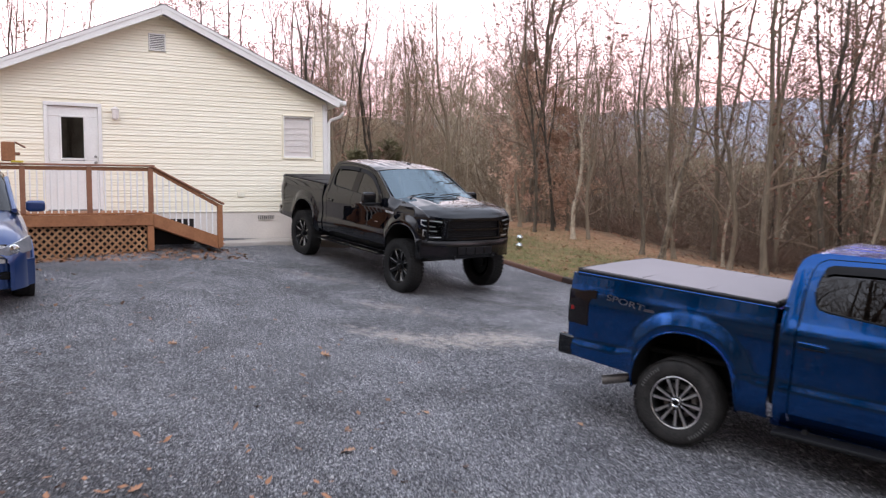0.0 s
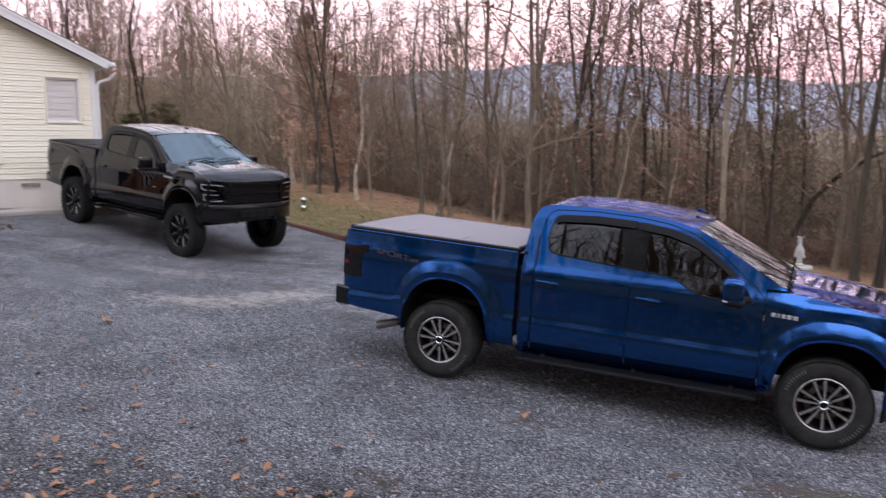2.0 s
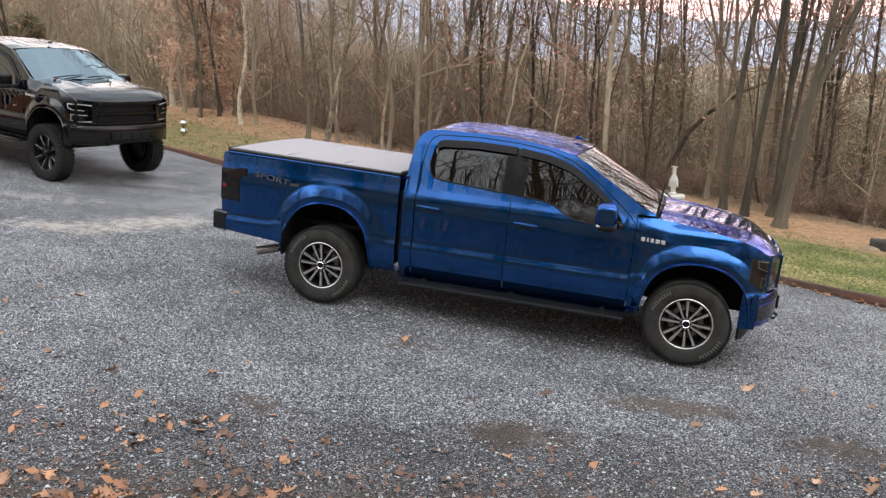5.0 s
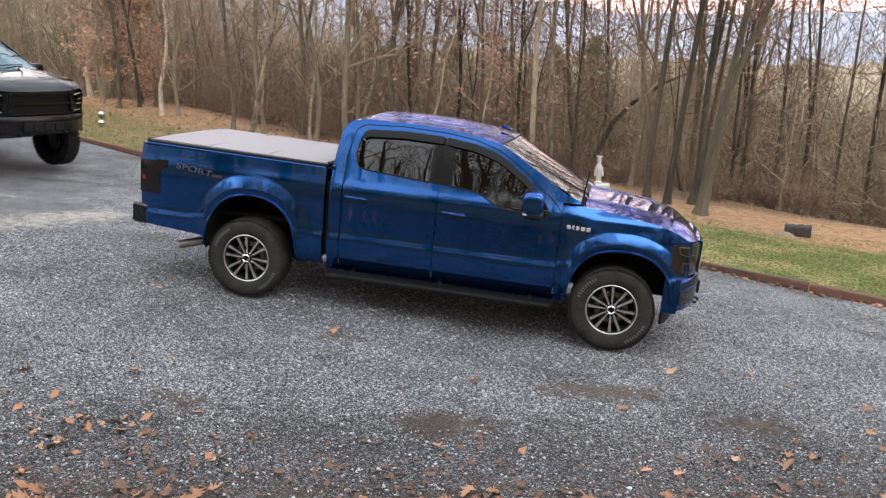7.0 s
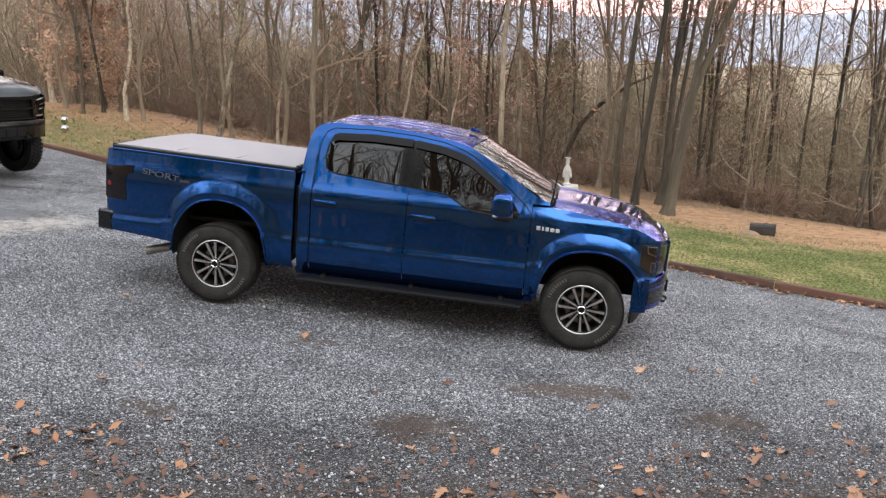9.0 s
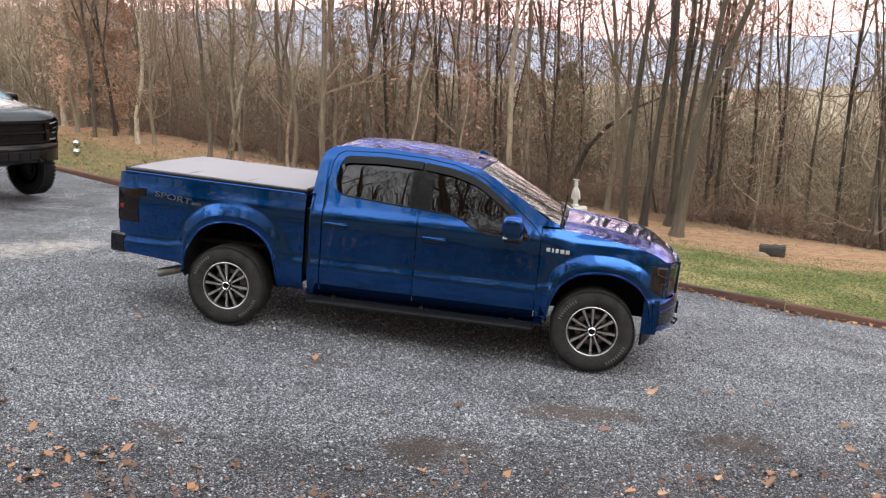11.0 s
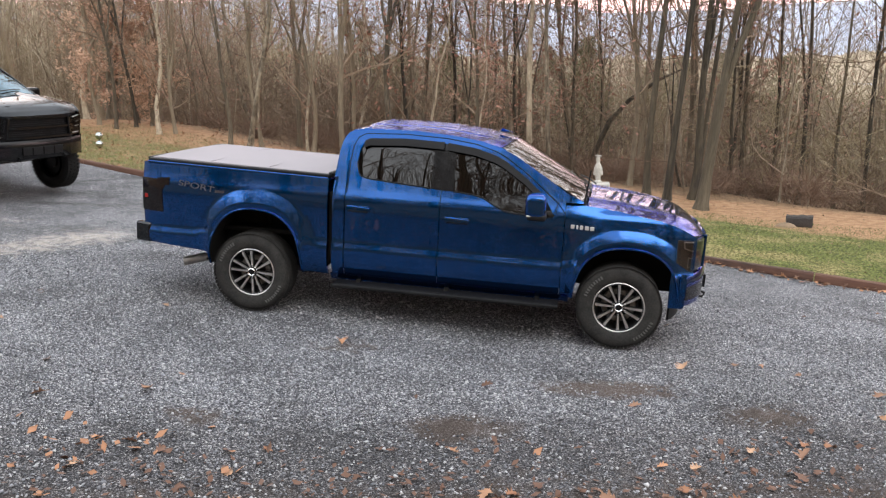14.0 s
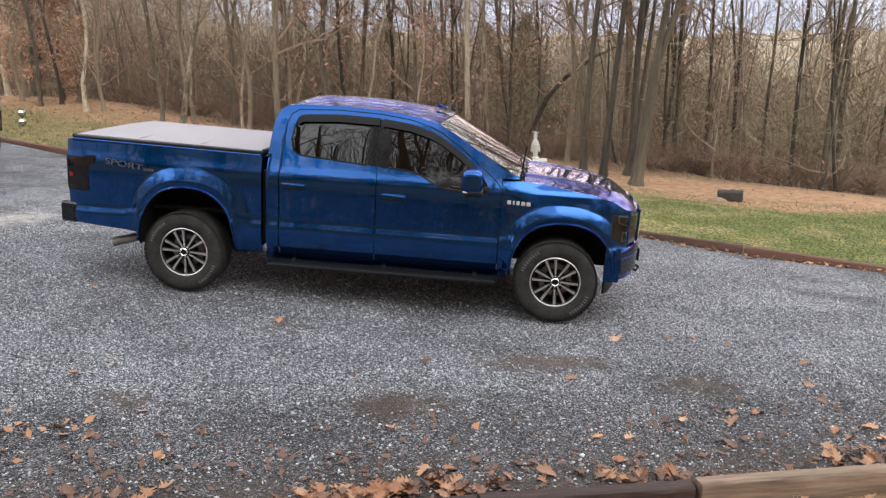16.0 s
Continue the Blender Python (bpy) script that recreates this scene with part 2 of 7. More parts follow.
# ---- mesh helpers ----
def join(*pieces):
    V, F, k = [], [], 0
    for v, f in pieces:
        V.extend([tuple(p) for p in v])
        F.extend([tuple(i + k for i in q) for q in f])
        k += len(v)
    return V, F


def mesh_of(name, vf, mat, smooth=35):
    me = bpy.data.meshes.new(name)
    V, F = vf
    me.from_pydata([tuple(map(float, p)) for p in V], [], [tuple(map(int, q)) for q in F])
    if smooth:
        me.polygons.foreach_set("use_smooth", [True] * len(me.polygons))
        me.set_sharp_from_angle(angle=radians(smooth))
    me.materials.append(mat)
    me.validate()
    me.update()
    return me


def part(name, vf, mat, parent=None, label="", smooth=35):
    """One mesh object under a thing or a part; vf is (vertices, faces) in the thing's own space."""
    ob = new(name, mesh_of(name, vf, mat, smooth))
    if parent is not None:
        ob.parent = parent
    if label:
        ob["label"] = label
    return ob


def box(cx, cy, cz, sx, sy, sz, bev=0.008):
    """A box with chamfered edges: centre, size."""
    h = [sx / 2, sy / 2, sz / 2]
    b = min(bev, min(h) * 0.45)
    V, ix = [], {}
    for sgx in (-1, 1):
        for sgy in (-1, 1):
            for sgz in (-1, 1):
                for ax in range(3):
                    p = [sgx * h[0], sgy * h[1], sgz * h[2]]
                    sg = (sgx, sgy, sgz)
                    for o in range(3):
                        if o != ax:
                            p[o] -= sg[o] * b
                    ix[(sg, ax)] = len(V)
                    V.append((p[0] + cx, p[1] + cy, p[2] + cz))
    F = []
    for ax in range(3):
        o1, o2 = (ax + 1) % 3, (ax + 2) % 3
        for s in (-1, 1):
            q = []
            for a, c in ((-1, -1), (1, -1), (1, 1), (-1, 1)):
                sg = [0, 0, 0]
                sg[ax], sg[o1], sg[o2] = s, a, c
                q.append(ix[(tuple(sg), ax)])
            F.append(q if s > 0 else q[::-1])
    for ax in range(3):
        o1, o2 = (ax + 1) % 3, (ax + 2) % 3
        for a in (-1, 1):
            for c in (-1, 1):
                sg0, sg1 = [0, 0, 0], [0, 0, 0]
                sg0[ax], sg1[ax] = -1, 1
                sg0[o1] = sg1[o1] = a
                sg0[o2] = sg1[o2] = c
                sg0, sg1 = tuple(sg0), tuple(sg1)
                q = [ix[(sg0, o1)], ix[(sg1, o1)], ix[(sg1, o2)], ix[(sg0, o2)]]
                F.append(q if a * c < 0 else q[::-1])
    for sgx in (-1, 1):
        for sgy in (-1, 1):
            for sgz in (-1, 1):
                sg = (sgx, sgy, sgz)
                q = [ix[(sg, 0)], ix[(sg, 1)], ix[(sg, 2)]]
                F.append(q if sgx * sgy * sgz > 0 else q[::-1])
    return V, F


def moved(vf, m):
    return [tuple(m @ Vector(p)) for p in vf[0]], vf[1]


def beam(a, b, w, d, bev=0.006, up=(0, 0, 1)):
    """A chamfered bar from a to b: w across, d in the direction of up."""
    a, b = Vector(a), Vector(b)
    x = (b - a).normalized()
    y = Vector(up).cross(x).normalized()
    z = x.cross(y)
    m = Matrix((x, y, z)).transposed().to_4x4()
    m.translation = (a + b) / 2
    return moved(box(0, 0, 0, (b - a).length, w, d, bev), m)


def tube(pts, radii, n=8, cap=True):
    pts = [Vector(p) for p in pts]
    if not hasattr(radii, "__len__"):
        radii = [radii] * len(pts)
    V, F = [], []
    ref = None
    for i, p in enumerate(pts):
        d = (pts[min(i + 1, len(pts) - 1)] - pts[max(i - 1, 0)]).normalized()
        if ref is None:
            ref = d.orthogonal().normalized()
        ref = (ref - d * ref.dot(d))
        ref = ref.normalized() if ref.length > 1e-6 else d.orthogonal().normalized()
        o = d.cross(ref)
        for k in range(n):
            a = 2 * math.pi * k / n
            V.append(tuple(p + (ref * math.cos(a) + o * math.sin(a)) * radii[i]))
    for i in range(len(pts) - 1):
        for k in range(n):
            F.append((i * n + k, i * n + (k + 1) % n, (i + 1) * n + (k + 1) % n, (i + 1) * n + k))
    if cap:
        F.append(tuple(range(n))[::-1])
        F.append(tuple(range((len(pts) - 1) * n, len(pts) * n)))
    return V, F


def lathe(profile, n=40, close=False):
    """Profile of (radius, along) turned round the y axis."""
    V, F, k = [], [], len(profile)
    for i in range(n):
        a = 2 * math.pi * i / n
        for r, y in profile:
            V.append((r * math.cos(a), y, r * math.sin(a)))
    for i in range(n):
        j = (i + 1) % n
        for q in range(k if close else k - 1):
            q2 = (q + 1) % k
            F.append((i * k + q, i * k + q2, j * k + q2, j * k + q))
    return V, F


def grid(us, vs, f, flip=False):
    V = [f(u, v) for u in us for v in vs]
    k, F = len(vs), []
    for i in range(len(us) - 1):
        for j in range(k - 1):
            q = (i * k + j, i * k + j + 1, (i + 1) * k + j + 1, (i + 1) * k + j)
            F.append(q[::-1] if flip else q)
    return V, F


def slab(us, vs, f, thick, flip=False):
    """A grid surface with a thickness: f gives the outer point, thick the vector to the inner one."""
    A = grid(us, vs, f, flip)
    t = Vector(thick)
    B = grid(us, vs, lambda u, v: tuple(Vector(f(u, v)) + t), not flip)
    nu, nv, o = len(us), len(vs), len(A[0])
    F = A[1] + [tuple(i + o for i in q) for q in B[1]]
    rim = [i * nv for i in range(nu)] + [(nu - 1) * nv + j for j in range(1, nv)] + [i * nv + nv - 1 for i in range(nu - 2, -1, -1)] + [j for j in range(nv - 2, 0, -1)]
    for a, b in zip(rim, rim[1:] + rim[:1]):
        q = (a, b, b + o, a + o)
        F.append(q if not flip else q[::-1])
    return A[0] + B[0], F


def thing(name, m, label, category, group="", kind=""):
    ob = new(name)
    ob.empty_display_size = 0.2
    ob.matrix_world = m
    return tagged(ob, label, category, group, kind)


def text_mesh(body, size, depth=0.002):
    cu = bpy.data.curves.new("lettering", "FONT")
    cu.body, cu.size, cu.extrude = body, size, depth
    ob = bpy.data.objects.new("lettering", cu)
    scene.collection.objects.link(ob)
    bpy.context.view_layer.update()
    me = bpy.data.meshes.new_from_object(ob.evaluated_get(bpy.context.evaluated_depsgraph_get()))
    bpy.data.objects.remove(ob)
    bpy.data.curves.remove(cu)
    return me


# ---- the land ----
KERB = ((-30, 14.5), (-11.0, 8.5), (-7.2, 7.32), (-5.4, 6.71), (5.1, 3.36), (6.5, 2.93), (8.2, 2.36), (14, 0.3), (30, -5.5))
SOUTH = ((-30, -11), (-12, -9.5), (-4, -6.9), (0, -5.42), (3.15, -4.36), (5.79, -3.46), (12, -1.6), (30, 2.0))


def lane(x):
    """Height of the gravel along the slope."""
    return np.interp(x, [-60, -14, -12, -10.5, -9.9, -6.4, -3, 0, 3.7, 10, 30, 80], [2.0, 1.33, 1.27, 1.1, 1.02, .58, .25, 0, -.295, -.85, -2.5, -5])


def swell(x, y):
    """The gravel stands a little higher in the drive and dips before the deck."""
    dip = -0.24 * np.exp(-((x + 12.6) / 1.9) ** 2 - ((y + 1.6) / 2.6) ** 2)
    return dip + 0.15 * np.clip((1 - y) / 3, 0, 1) * np.clip((-x - 4) / 4, 0, 1) * np.clip((x + 13) / 4, 0, 1)


def kerb_y(x):
    return np.interp(x, [k[0] for k in KERB], [k[1] for k in KERB])


def south_y(x):
    return np.interp(x, [k[0] for k in SOUTH], [k[1] for k in SOUTH])


def land(x, y):
    """Height of the ground sheet: lawn beyond the kerb, then the wooded slope down to the valley; a bank near the viewer."""
    x, y = np.asarray(x, float), np.asarray(y, float)
    base = lane(np.clip(x, -40, 60)) + swell(x, y)
    n = y - kerb_y(x)
    s = south_y(x) - y
    roll = 0.05 * np.sin(x * 0.9 + y * 0.6) + 0.06 * np.sin(x * 0.37 - y * 0.51 + 1)
    lawn = np.clip((n - 0.08) / 0.1, 0, 1)
    z = base - 0.10 * (1 - lawn) + 0.02 * lawn + roll * np.clip(n / 5, 0, 1)
    z = z - 0.12 * np.clip(n - 8, 0, 14) - 0.06 * np.clip(n - 22, 0, 40) - 0.010 * np.clip(n - 62, 0, 900)
    z = z + np.clip((s - 0.7) / 3.5, 0, 1) * 0.88 + 0.16 * np.clip(s - 6, 0, 8) + 0.20 * np.clip(s - 14, 0, 40)
    flank = np.clip((-x - 16) / 34, 0, 1) * np.clip((n - 6) / 28, 0, 1)
    return z + 10 * flank + 0.06 * np.clip(-x - 50, 0, 120) * np.clip((n - 6) / 28, 0, 1)


axis_x = np.unique(np.concatenate([np.arange(-22, 16, 0.25), np.arange(-60, 60, 2.0), np.linspace(-400, 400, 41), np.linspace(-3500, 3500, 25)]))
axis_y = np.unique(np.concatenate([np.arange(-13, 16, 0.25), np.arange(-40, 70, 2.0), np.linspace(-400, 500, 41), np.linspace(-3500, 3500, 25)]))


def sheet(name, xs, ys, zf, mat, keep=None):
    X, Y = np.meshgrid(xs, ys, indexing="ij")
    Z = zf(X, Y)
    V = np.stack([X, Y, Z], -1).reshape(-1, 3)
    k = len(ys)
    I, J = np.meshgrid(range(len(xs) - 1), range(k - 1), indexing="ij")
    a = (I * k + J).ravel()
    F = np.stack([a, a + k, a + k + 1, a + 1], -1)
    if keep is not None:
        F = F[keep(V[F].mean(1)[:, 0], V[F].mean(1)[:, 1])]
    me = bpy.data.meshes.new(name)
    me.from_pydata(V.tolist(), [], F.tolist())
    me.polygons.foreach_set("use_smooth", [True] * len(me.polygons))
    me.materials.append(mat)
    me.update()
    return new(name, me), V


def ground_material():
    """Lawn that thins into leaf litter and, farther off, woods and fields."""
    m = bpy.data.materials.new("lawn_and_litter")
    m.use_nodes = True
    n, l = m.node_tree.nodes, m.node_tree.links
    b = n["Principled BSDF"]
    b.inputs["Roughness"].default_value = 0.95
    b.inputs["Specular IOR Level"].default_value = 0.2
    co = n.new("ShaderNodeTexCoord")

    def noise_tex(scale, detail=6.0):
        t = n.new("ShaderNodeTexNoise")
        t.inputs["Scale"].default_value, t.inputs["Detail"].default_value = scale, detail
        l.new(co.outputs["Object"], t.inputs["Vector"])
        return t.outputs["Fac"]

    def mixed(fac, a, c):
        x = n.new("ShaderNodeMixRGB")
        for sock, val in zip(x.inputs, (fac, a, c)):
            if isinstance(val, tuple):
                sock.default_value = (*val, 1)
            else:
                l.new(val, sock)
        return x.outputs[0]

    def stepped(val, lo, hi):
        r = n.new("ShaderNodeMapRange")
        r.interpolation_type = "SMOOTHSTEP"
        r.inputs[1].default_value, r.inputs[2].default_value = lo, hi
        l.new(val, r.inputs[0])
        return r.outputs[0]

    green = mixed(stepped(noise_tex(24), 0.38, 0.62), (0.034, 0.046, 0.012), (0.165, 0.178, 0.052))
    worn = mixed(stepped(noise_tex(24), 0.38, 0.62), (0.085, 0.070, 0.026), (0.31, 0.27, 0.115))
    grass = mixed(stepped(noise_tex(1.4), 0.46, 0.66), green, worn)
    straw = mixed(stepped(noise_tex(6), 0.3, 0.7), (0.26, 0.147, 0.082), (0.38, 0.235, 0.135))
    litter = mixed(stepped(noise_tex(9), 0.3, 0.7), (0.115, 0.072, 0.044), (0.26, 0.165, 0.095))
    att = n.new("ShaderNodeAttribute")
    att.attribute_name = "cover"
    sep = n.new("ShaderNodeSeparateColor")
    l.new(att.outputs["Color"], sep.inputs[0])

    def ragged(sock, amount):
        a = n.new("ShaderNodeMath")
        a.operation = "MULTIPLY_ADD"
        a.inputs[1].default_value = amount
        l.new(noise_tex(2.2), a.inputs[0])
        l.new(sock, a.inputs[2])
        return stepped(a.outputs[0], 0.5 + amount * 0.5 - 0.16, 0.5 + amount * 0.5 + 0.16)

    c1 = mixed(ragged(sep.outputs["Red"], 0.65), straw, grass)
    c2 = mixed(ragged(sep.outputs["Green"], 0.4), c1, litter)
    far = mixed(stepped(noise_tex(0.006, 4), 0.5, 0.56), (0.13, 0.10, 0.085), (0.30, 0.25, 0.17))
    c3 = mixed(sep.outputs["Blue"], c2, far)
    l.new(c3, b.inputs["Base Color"])
    bp = n.new("ShaderNodeBump")
    bp.inputs["Strength"].default_value, bp.inputs["Distance"].default_value = 0.8, 0.03
    l.new(noise_tex(45), bp.inputs["Height"])
    l.new(bp.outputs[0], b.inputs["Normal"])
    return m


def gravel_material():
    m = bpy.data.materials.new("grey_gravel")
    m.use_nodes = True
    n, l = m.node_tree.nodes, m.node_tree.links
    b = n["Principled BSDF"]
    b.inputs["Roughness"].default_value = 0.85
    b.inputs["Specular IOR Level"].default_value = 0.3
    co = n.new("ShaderNodeTexCoord")
    vo = n.new("ShaderNodeTexVoronoi")
    vo.inputs["Scale"].default_value = 98.0
    l.new(co.outputs["Object"], vo.inputs["Vector"])
    sep = n.new("ShaderNodeSeparateColor")
    l.new(vo.outputs["Color"], sep.inputs[0])
    ramp = n.new("ShaderNodeValToRGB")
    r = ramp.color_ramp
    r.elements[0].position, r.elements[0].color = 0.0, (0.035, 0.036, 0.042, 1)
    r.elements[1].position, r.elements[1].color = 1.0, (0.85, 0.84, 0.83, 1)
    for p, c in ((0.4, (0.153, 0.154, 0.169, 1)), (0.75, (0.345, 0.345, 0.368, 1)), (0.92, (0.56, 0.555, 0.55, 1))):
        r.elements.new(p).color = c
    l.new(sep.outputs[0], ramp.inputs[0])
    # stones darken towards their rims: crevice shade put into the colour
    gap = n.new("ShaderNodeMapRange")
    gap.inputs[1].default_value, gap.inputs[2].default_value, gap.inputs[3].default_value, gap.inputs[4].default_value = 0.25, 0.7, 1.05, 0.16
    l.new(vo.outputs["Distance"], gap.inputs[0])
    mul = n.new("ShaderNodeVectorMath")
    mul.operation = "SCALE"
    l.new(ramp.outputs[0], mul.inputs[0])
    l.new(gap.outputs[0], mul.inputs["Scale"])
    big = n.new("ShaderNodeTexNoise")
    big.inputs["Scale"].default_value, big.inputs["Detail"].default_value = 1.3, 5.0
    l.new(co.outputs["Object"], big.inputs["Vector"])
    br = n.new("ShaderNodeMapRange")
    br.inputs[1].default_value, br.inputs[2].default_value, br.inputs[3].default_value, br.inputs[4].default_value = 0.3, 0.7, 0.80, 1.56
    l.new(big.outputs["Fac"], br.inputs[0])
    mul2 = n.new("ShaderNodeVectorMath")
    mul2.operation = "SCALE"
    l.new(mul.outputs[0], mul2.inputs[0])
    l.new(br.outputs[0], mul2.inputs["Scale"])
    att = n.new("ShaderNodeAttribute")
    att.attribute_name = "cover"
    asep = n.new("ShaderNodeSeparateColor")
    l.new(att.outputs["Color"], asep.inputs[0])
    last = mul2.outputs[0]
    fine = n.new("ShaderNodeTexNoise")
    fine.inputs["Scale"].default_value, fine.inputs["Detail"].default_value = 7.0, 8.0
    l.new(co.outputs["Object"], fine.inputs["Vector"])
    for sock, col in ((asep.outputs["Red"], (0.56, 0.49, 0.42, 1)), (asep.outputs["Green"], (0.095, 0.066, 0.048, 1)), (asep.outputs["Blue"], (0.50, 0.48, 0.47, 1))):
        a = n.new("ShaderNodeMath")
        a.operation = "MULTIPLY_ADD"
        a.inputs[1].default_value = 0.9
        l.new(fine.outputs["Fac"], a.inputs[0])
        l.new(sock, a.inputs[2])
        st = n.new("ShaderNodeMapRange")
        st.interpolation_type = "SMOOTHSTEP"
        st.inputs[1].default_value, st.inputs[2].default_value, st.inputs[4].default_value = 0.72, 1.18, 0.72 if sock.name == "Green" else 0.6
        l.new(a.outputs[0], st.inputs[0])
        mx = n.new("ShaderNodeMixRGB")
        if sock.name == "Blue":
            mx.blend_type, st.inputs[4].default_value = "MULTIPLY", 0.9
        l.new(st.outputs[0], mx.inputs[0])
        l.new(last, mx.inputs[1])
        mx.inputs[2].default_value = col
        last = mx.outputs[0]
    l.new(last, b.inputs["Base Color"])
    bp = n.new("ShaderNodeBump")
    bp.inputs["Strength"].default_value, bp.inputs["Distance"].default_value, bp.invert = 0.9, 0.015, True
    l.new(vo.outputs["Distance"], bp.inputs["Height"])
    l.new(bp.outputs[0], b.inputs["Normal"])
    return m


def cover(ob, r, g, b):
    at = ob.data.color_attributes.new("cover", "FLOAT_COLOR", "POINT")
    at.data.foreach_set("color", np.stack([r, g, b, np.ones_like(r)], -1).astype(np.float32).ravel())


GRAVEL = gravel_material()
ground, gv = sheet("ground", axis_x, axis_y, land, ground_material())
gx, gy = gv[:, 0], gv[:, 1]
gn = gy - kerb_y(gx)
green = 0.80 * np.clip((gx - 1.5) / 4, 0, 1) * np.clip((5.2 + 1.6 * np.clip((gx - 8.5) / 3, 0, 1) - gn) / 1.4, 0, 1) + 0.58 * np.clip((7 - gn) / 3, 0, 1) * np.clip((1.5 - gx) / 4, 0, 1)
litter_mask = np.clip((gn - 6.3) / 2.6, 0, 1) + (gn < -2) * 0.7
cover(ground, np.clip(green, 0, 1), np.clip(litter_mask, 0, 1), np.clip((gn - 60) / 80, 0, 1))
tagged(ground, "sloping lawn and leaf-strewn ground falling to a wooded valley", "ground", kind="structure")


def gravel_z(x, y):
    x, y = np.asarray(x, float), np.asarray(y, float)
    return lane(x) + swell(x, y) + 0.012 * np.sin(x * 2.1 + y * 1.3) + 0.012 * np.sin(x * 0.8 - y * 2.4)


driveway, dv = sheet("driveway", np.arange(-16, 26, 0.14), np.arange(-12, 9, 0.14), gravel_z, GRAVEL,
                     keep=lambda x, y: (y < kerb_y(x) + 0.05) & (y > south_y(x) - 0.08))

for v in driveway.data.vertices:
    v.co.y = min(max(v.co.y, float(south_y(v.co.x)) - .02), float(kerb_y(v.co.x)) + .02)


def spot(cx, cy, rx, ry, turn=0.0):
    c, s = math.cos(turn), math.sin(turn)
    u, v = (dv[:, 0] - cx) * c + (dv[:, 1] - cy) * s, -(dv[:, 0] - cx) * s + (dv[:, 1] - cy) * c
    return np.exp(-((u / rx) ** 2 + (v / ry) ** 2))


pale = 0.56 * spot(-3.4, 1.2, 1.4, 0.7, 0.9) + 0.36 * spot(-4.6, 0.0, 1.2, 0.4, 0.3) + 0.42 * spot(-5.6, 1.6, 1.6, 0.55, 0.35) + 0.4 * spot(-8.0, 2.2, 1.8, 0.4, 0.3)
dirt = 0.8 * spot(2.5, -3.15, 0.5, 0.24, 0.25) + 0.9 * spot(3.6, -2.05, 0.75, 0.22, 0.25) + 0.85 * spot(4.85, -2.25, 0.42, 0.22, 0.3) + 0.6 * spot(1.2, -1.7, 0.5, 0.25) + 0.7 * spot(0.6, -3.5, 0.3, 0.2) + 0.68 * np.exp(-((dv[:, 1] - south_y(dv[:, 0])) / 0.9) ** 2)
dark = 0.6 * spot(-4.6, 3.4, 1.5, 0.25, 0.1) + 0.45 * spot(-5.6, 1.9, 1.6, 0.2, 0.3) + 0.6 * spot(6.9, 1.0, 0.9, 0.25, -0.1) + 1.0 * np.exp(-((dv[:, 1] - south_y(dv[:, 0])) / 1.9) ** 2) + 0.35 * spot(-5.5, -4.6, 3.5, 1.6, 0.3) + 0.3 * spot(-9.5, -3.5, 2.5, 1.2, 0.2)
cover(driveway, np.clip(pale, 0, 1), np.clip(dirt, 0, 1), np.clip(dark, 0, 1))
tagged(driveway, "grey crushed-stone gravel driveway with worn patches", "driveway", kind="structure")

# far ridge; the pale blue of distance haze is painted into its colour
HAZERIDGE = material("hazed_ridge", (0.29, 0.32, 0.40), (0.45, 0.48, 0.56), rough=1.0, scale=0.004, fine=0.03, spec=0.0)


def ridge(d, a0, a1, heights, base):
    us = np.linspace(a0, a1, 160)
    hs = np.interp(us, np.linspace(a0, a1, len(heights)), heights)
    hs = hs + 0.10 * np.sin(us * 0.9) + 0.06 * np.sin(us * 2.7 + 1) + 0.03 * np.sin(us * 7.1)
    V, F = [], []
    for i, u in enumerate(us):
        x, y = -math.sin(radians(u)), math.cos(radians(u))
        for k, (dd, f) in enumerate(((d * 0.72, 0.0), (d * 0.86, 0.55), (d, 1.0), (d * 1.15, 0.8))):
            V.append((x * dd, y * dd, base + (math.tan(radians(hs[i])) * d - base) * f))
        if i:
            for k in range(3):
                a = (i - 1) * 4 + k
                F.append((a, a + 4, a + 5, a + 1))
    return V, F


backdrop = part("backdrop", ridge(3300, -85, 95, (3.6, 3.8, 3.9, 4.1, 4.2, 4.0, 6.1, 5.3, 5.0, 4.8, 4.5, 4), -60), HAZERIDGE)
tagged(backdrop, "distant wooded mountain ridge across the valley, haze blue put into its colour", "mountain", kind="structure")
MIDHILL = material("brown_woods_hill", (0.21, 0.168, 0.122), (0.46, 0.38, 0.28), rough=1.0, scale=0.03, fine=0.35, spec=0.0)


def wooded_hill(d, a0, a1, heights, depth, foot=-14):
    """A rising belt of far woods with a ragged top."""
    r = np.random.default_rng(77)
    us = np.linspace(a0, a1, 1500)
    hs = np.interp(us, np.linspace(a0, a1, len(heights)), heights) + r.normal(0, .035, len(us)) + .15 * np.sin(us * 1.7) + .05 * np.sin(us * 9.3)
    V, F = [], []
    for i, u in enumerate(us):
        x, y = -math.sin(radians(u)), math.cos(radians(u))
        for dd, f in ((d - depth, 0.0), (d - depth * .5, .5), (d, 1.0)):
            V.append((x * dd, y * dd, foot + (math.tan(radians(hs[i])) * d + 2 - foot) * f))
        if i:
            for k in range(2):
                a = (i - 1) * 3 + k
                F.append((a, a + 3, a + 4, a + 1))
    return V, F


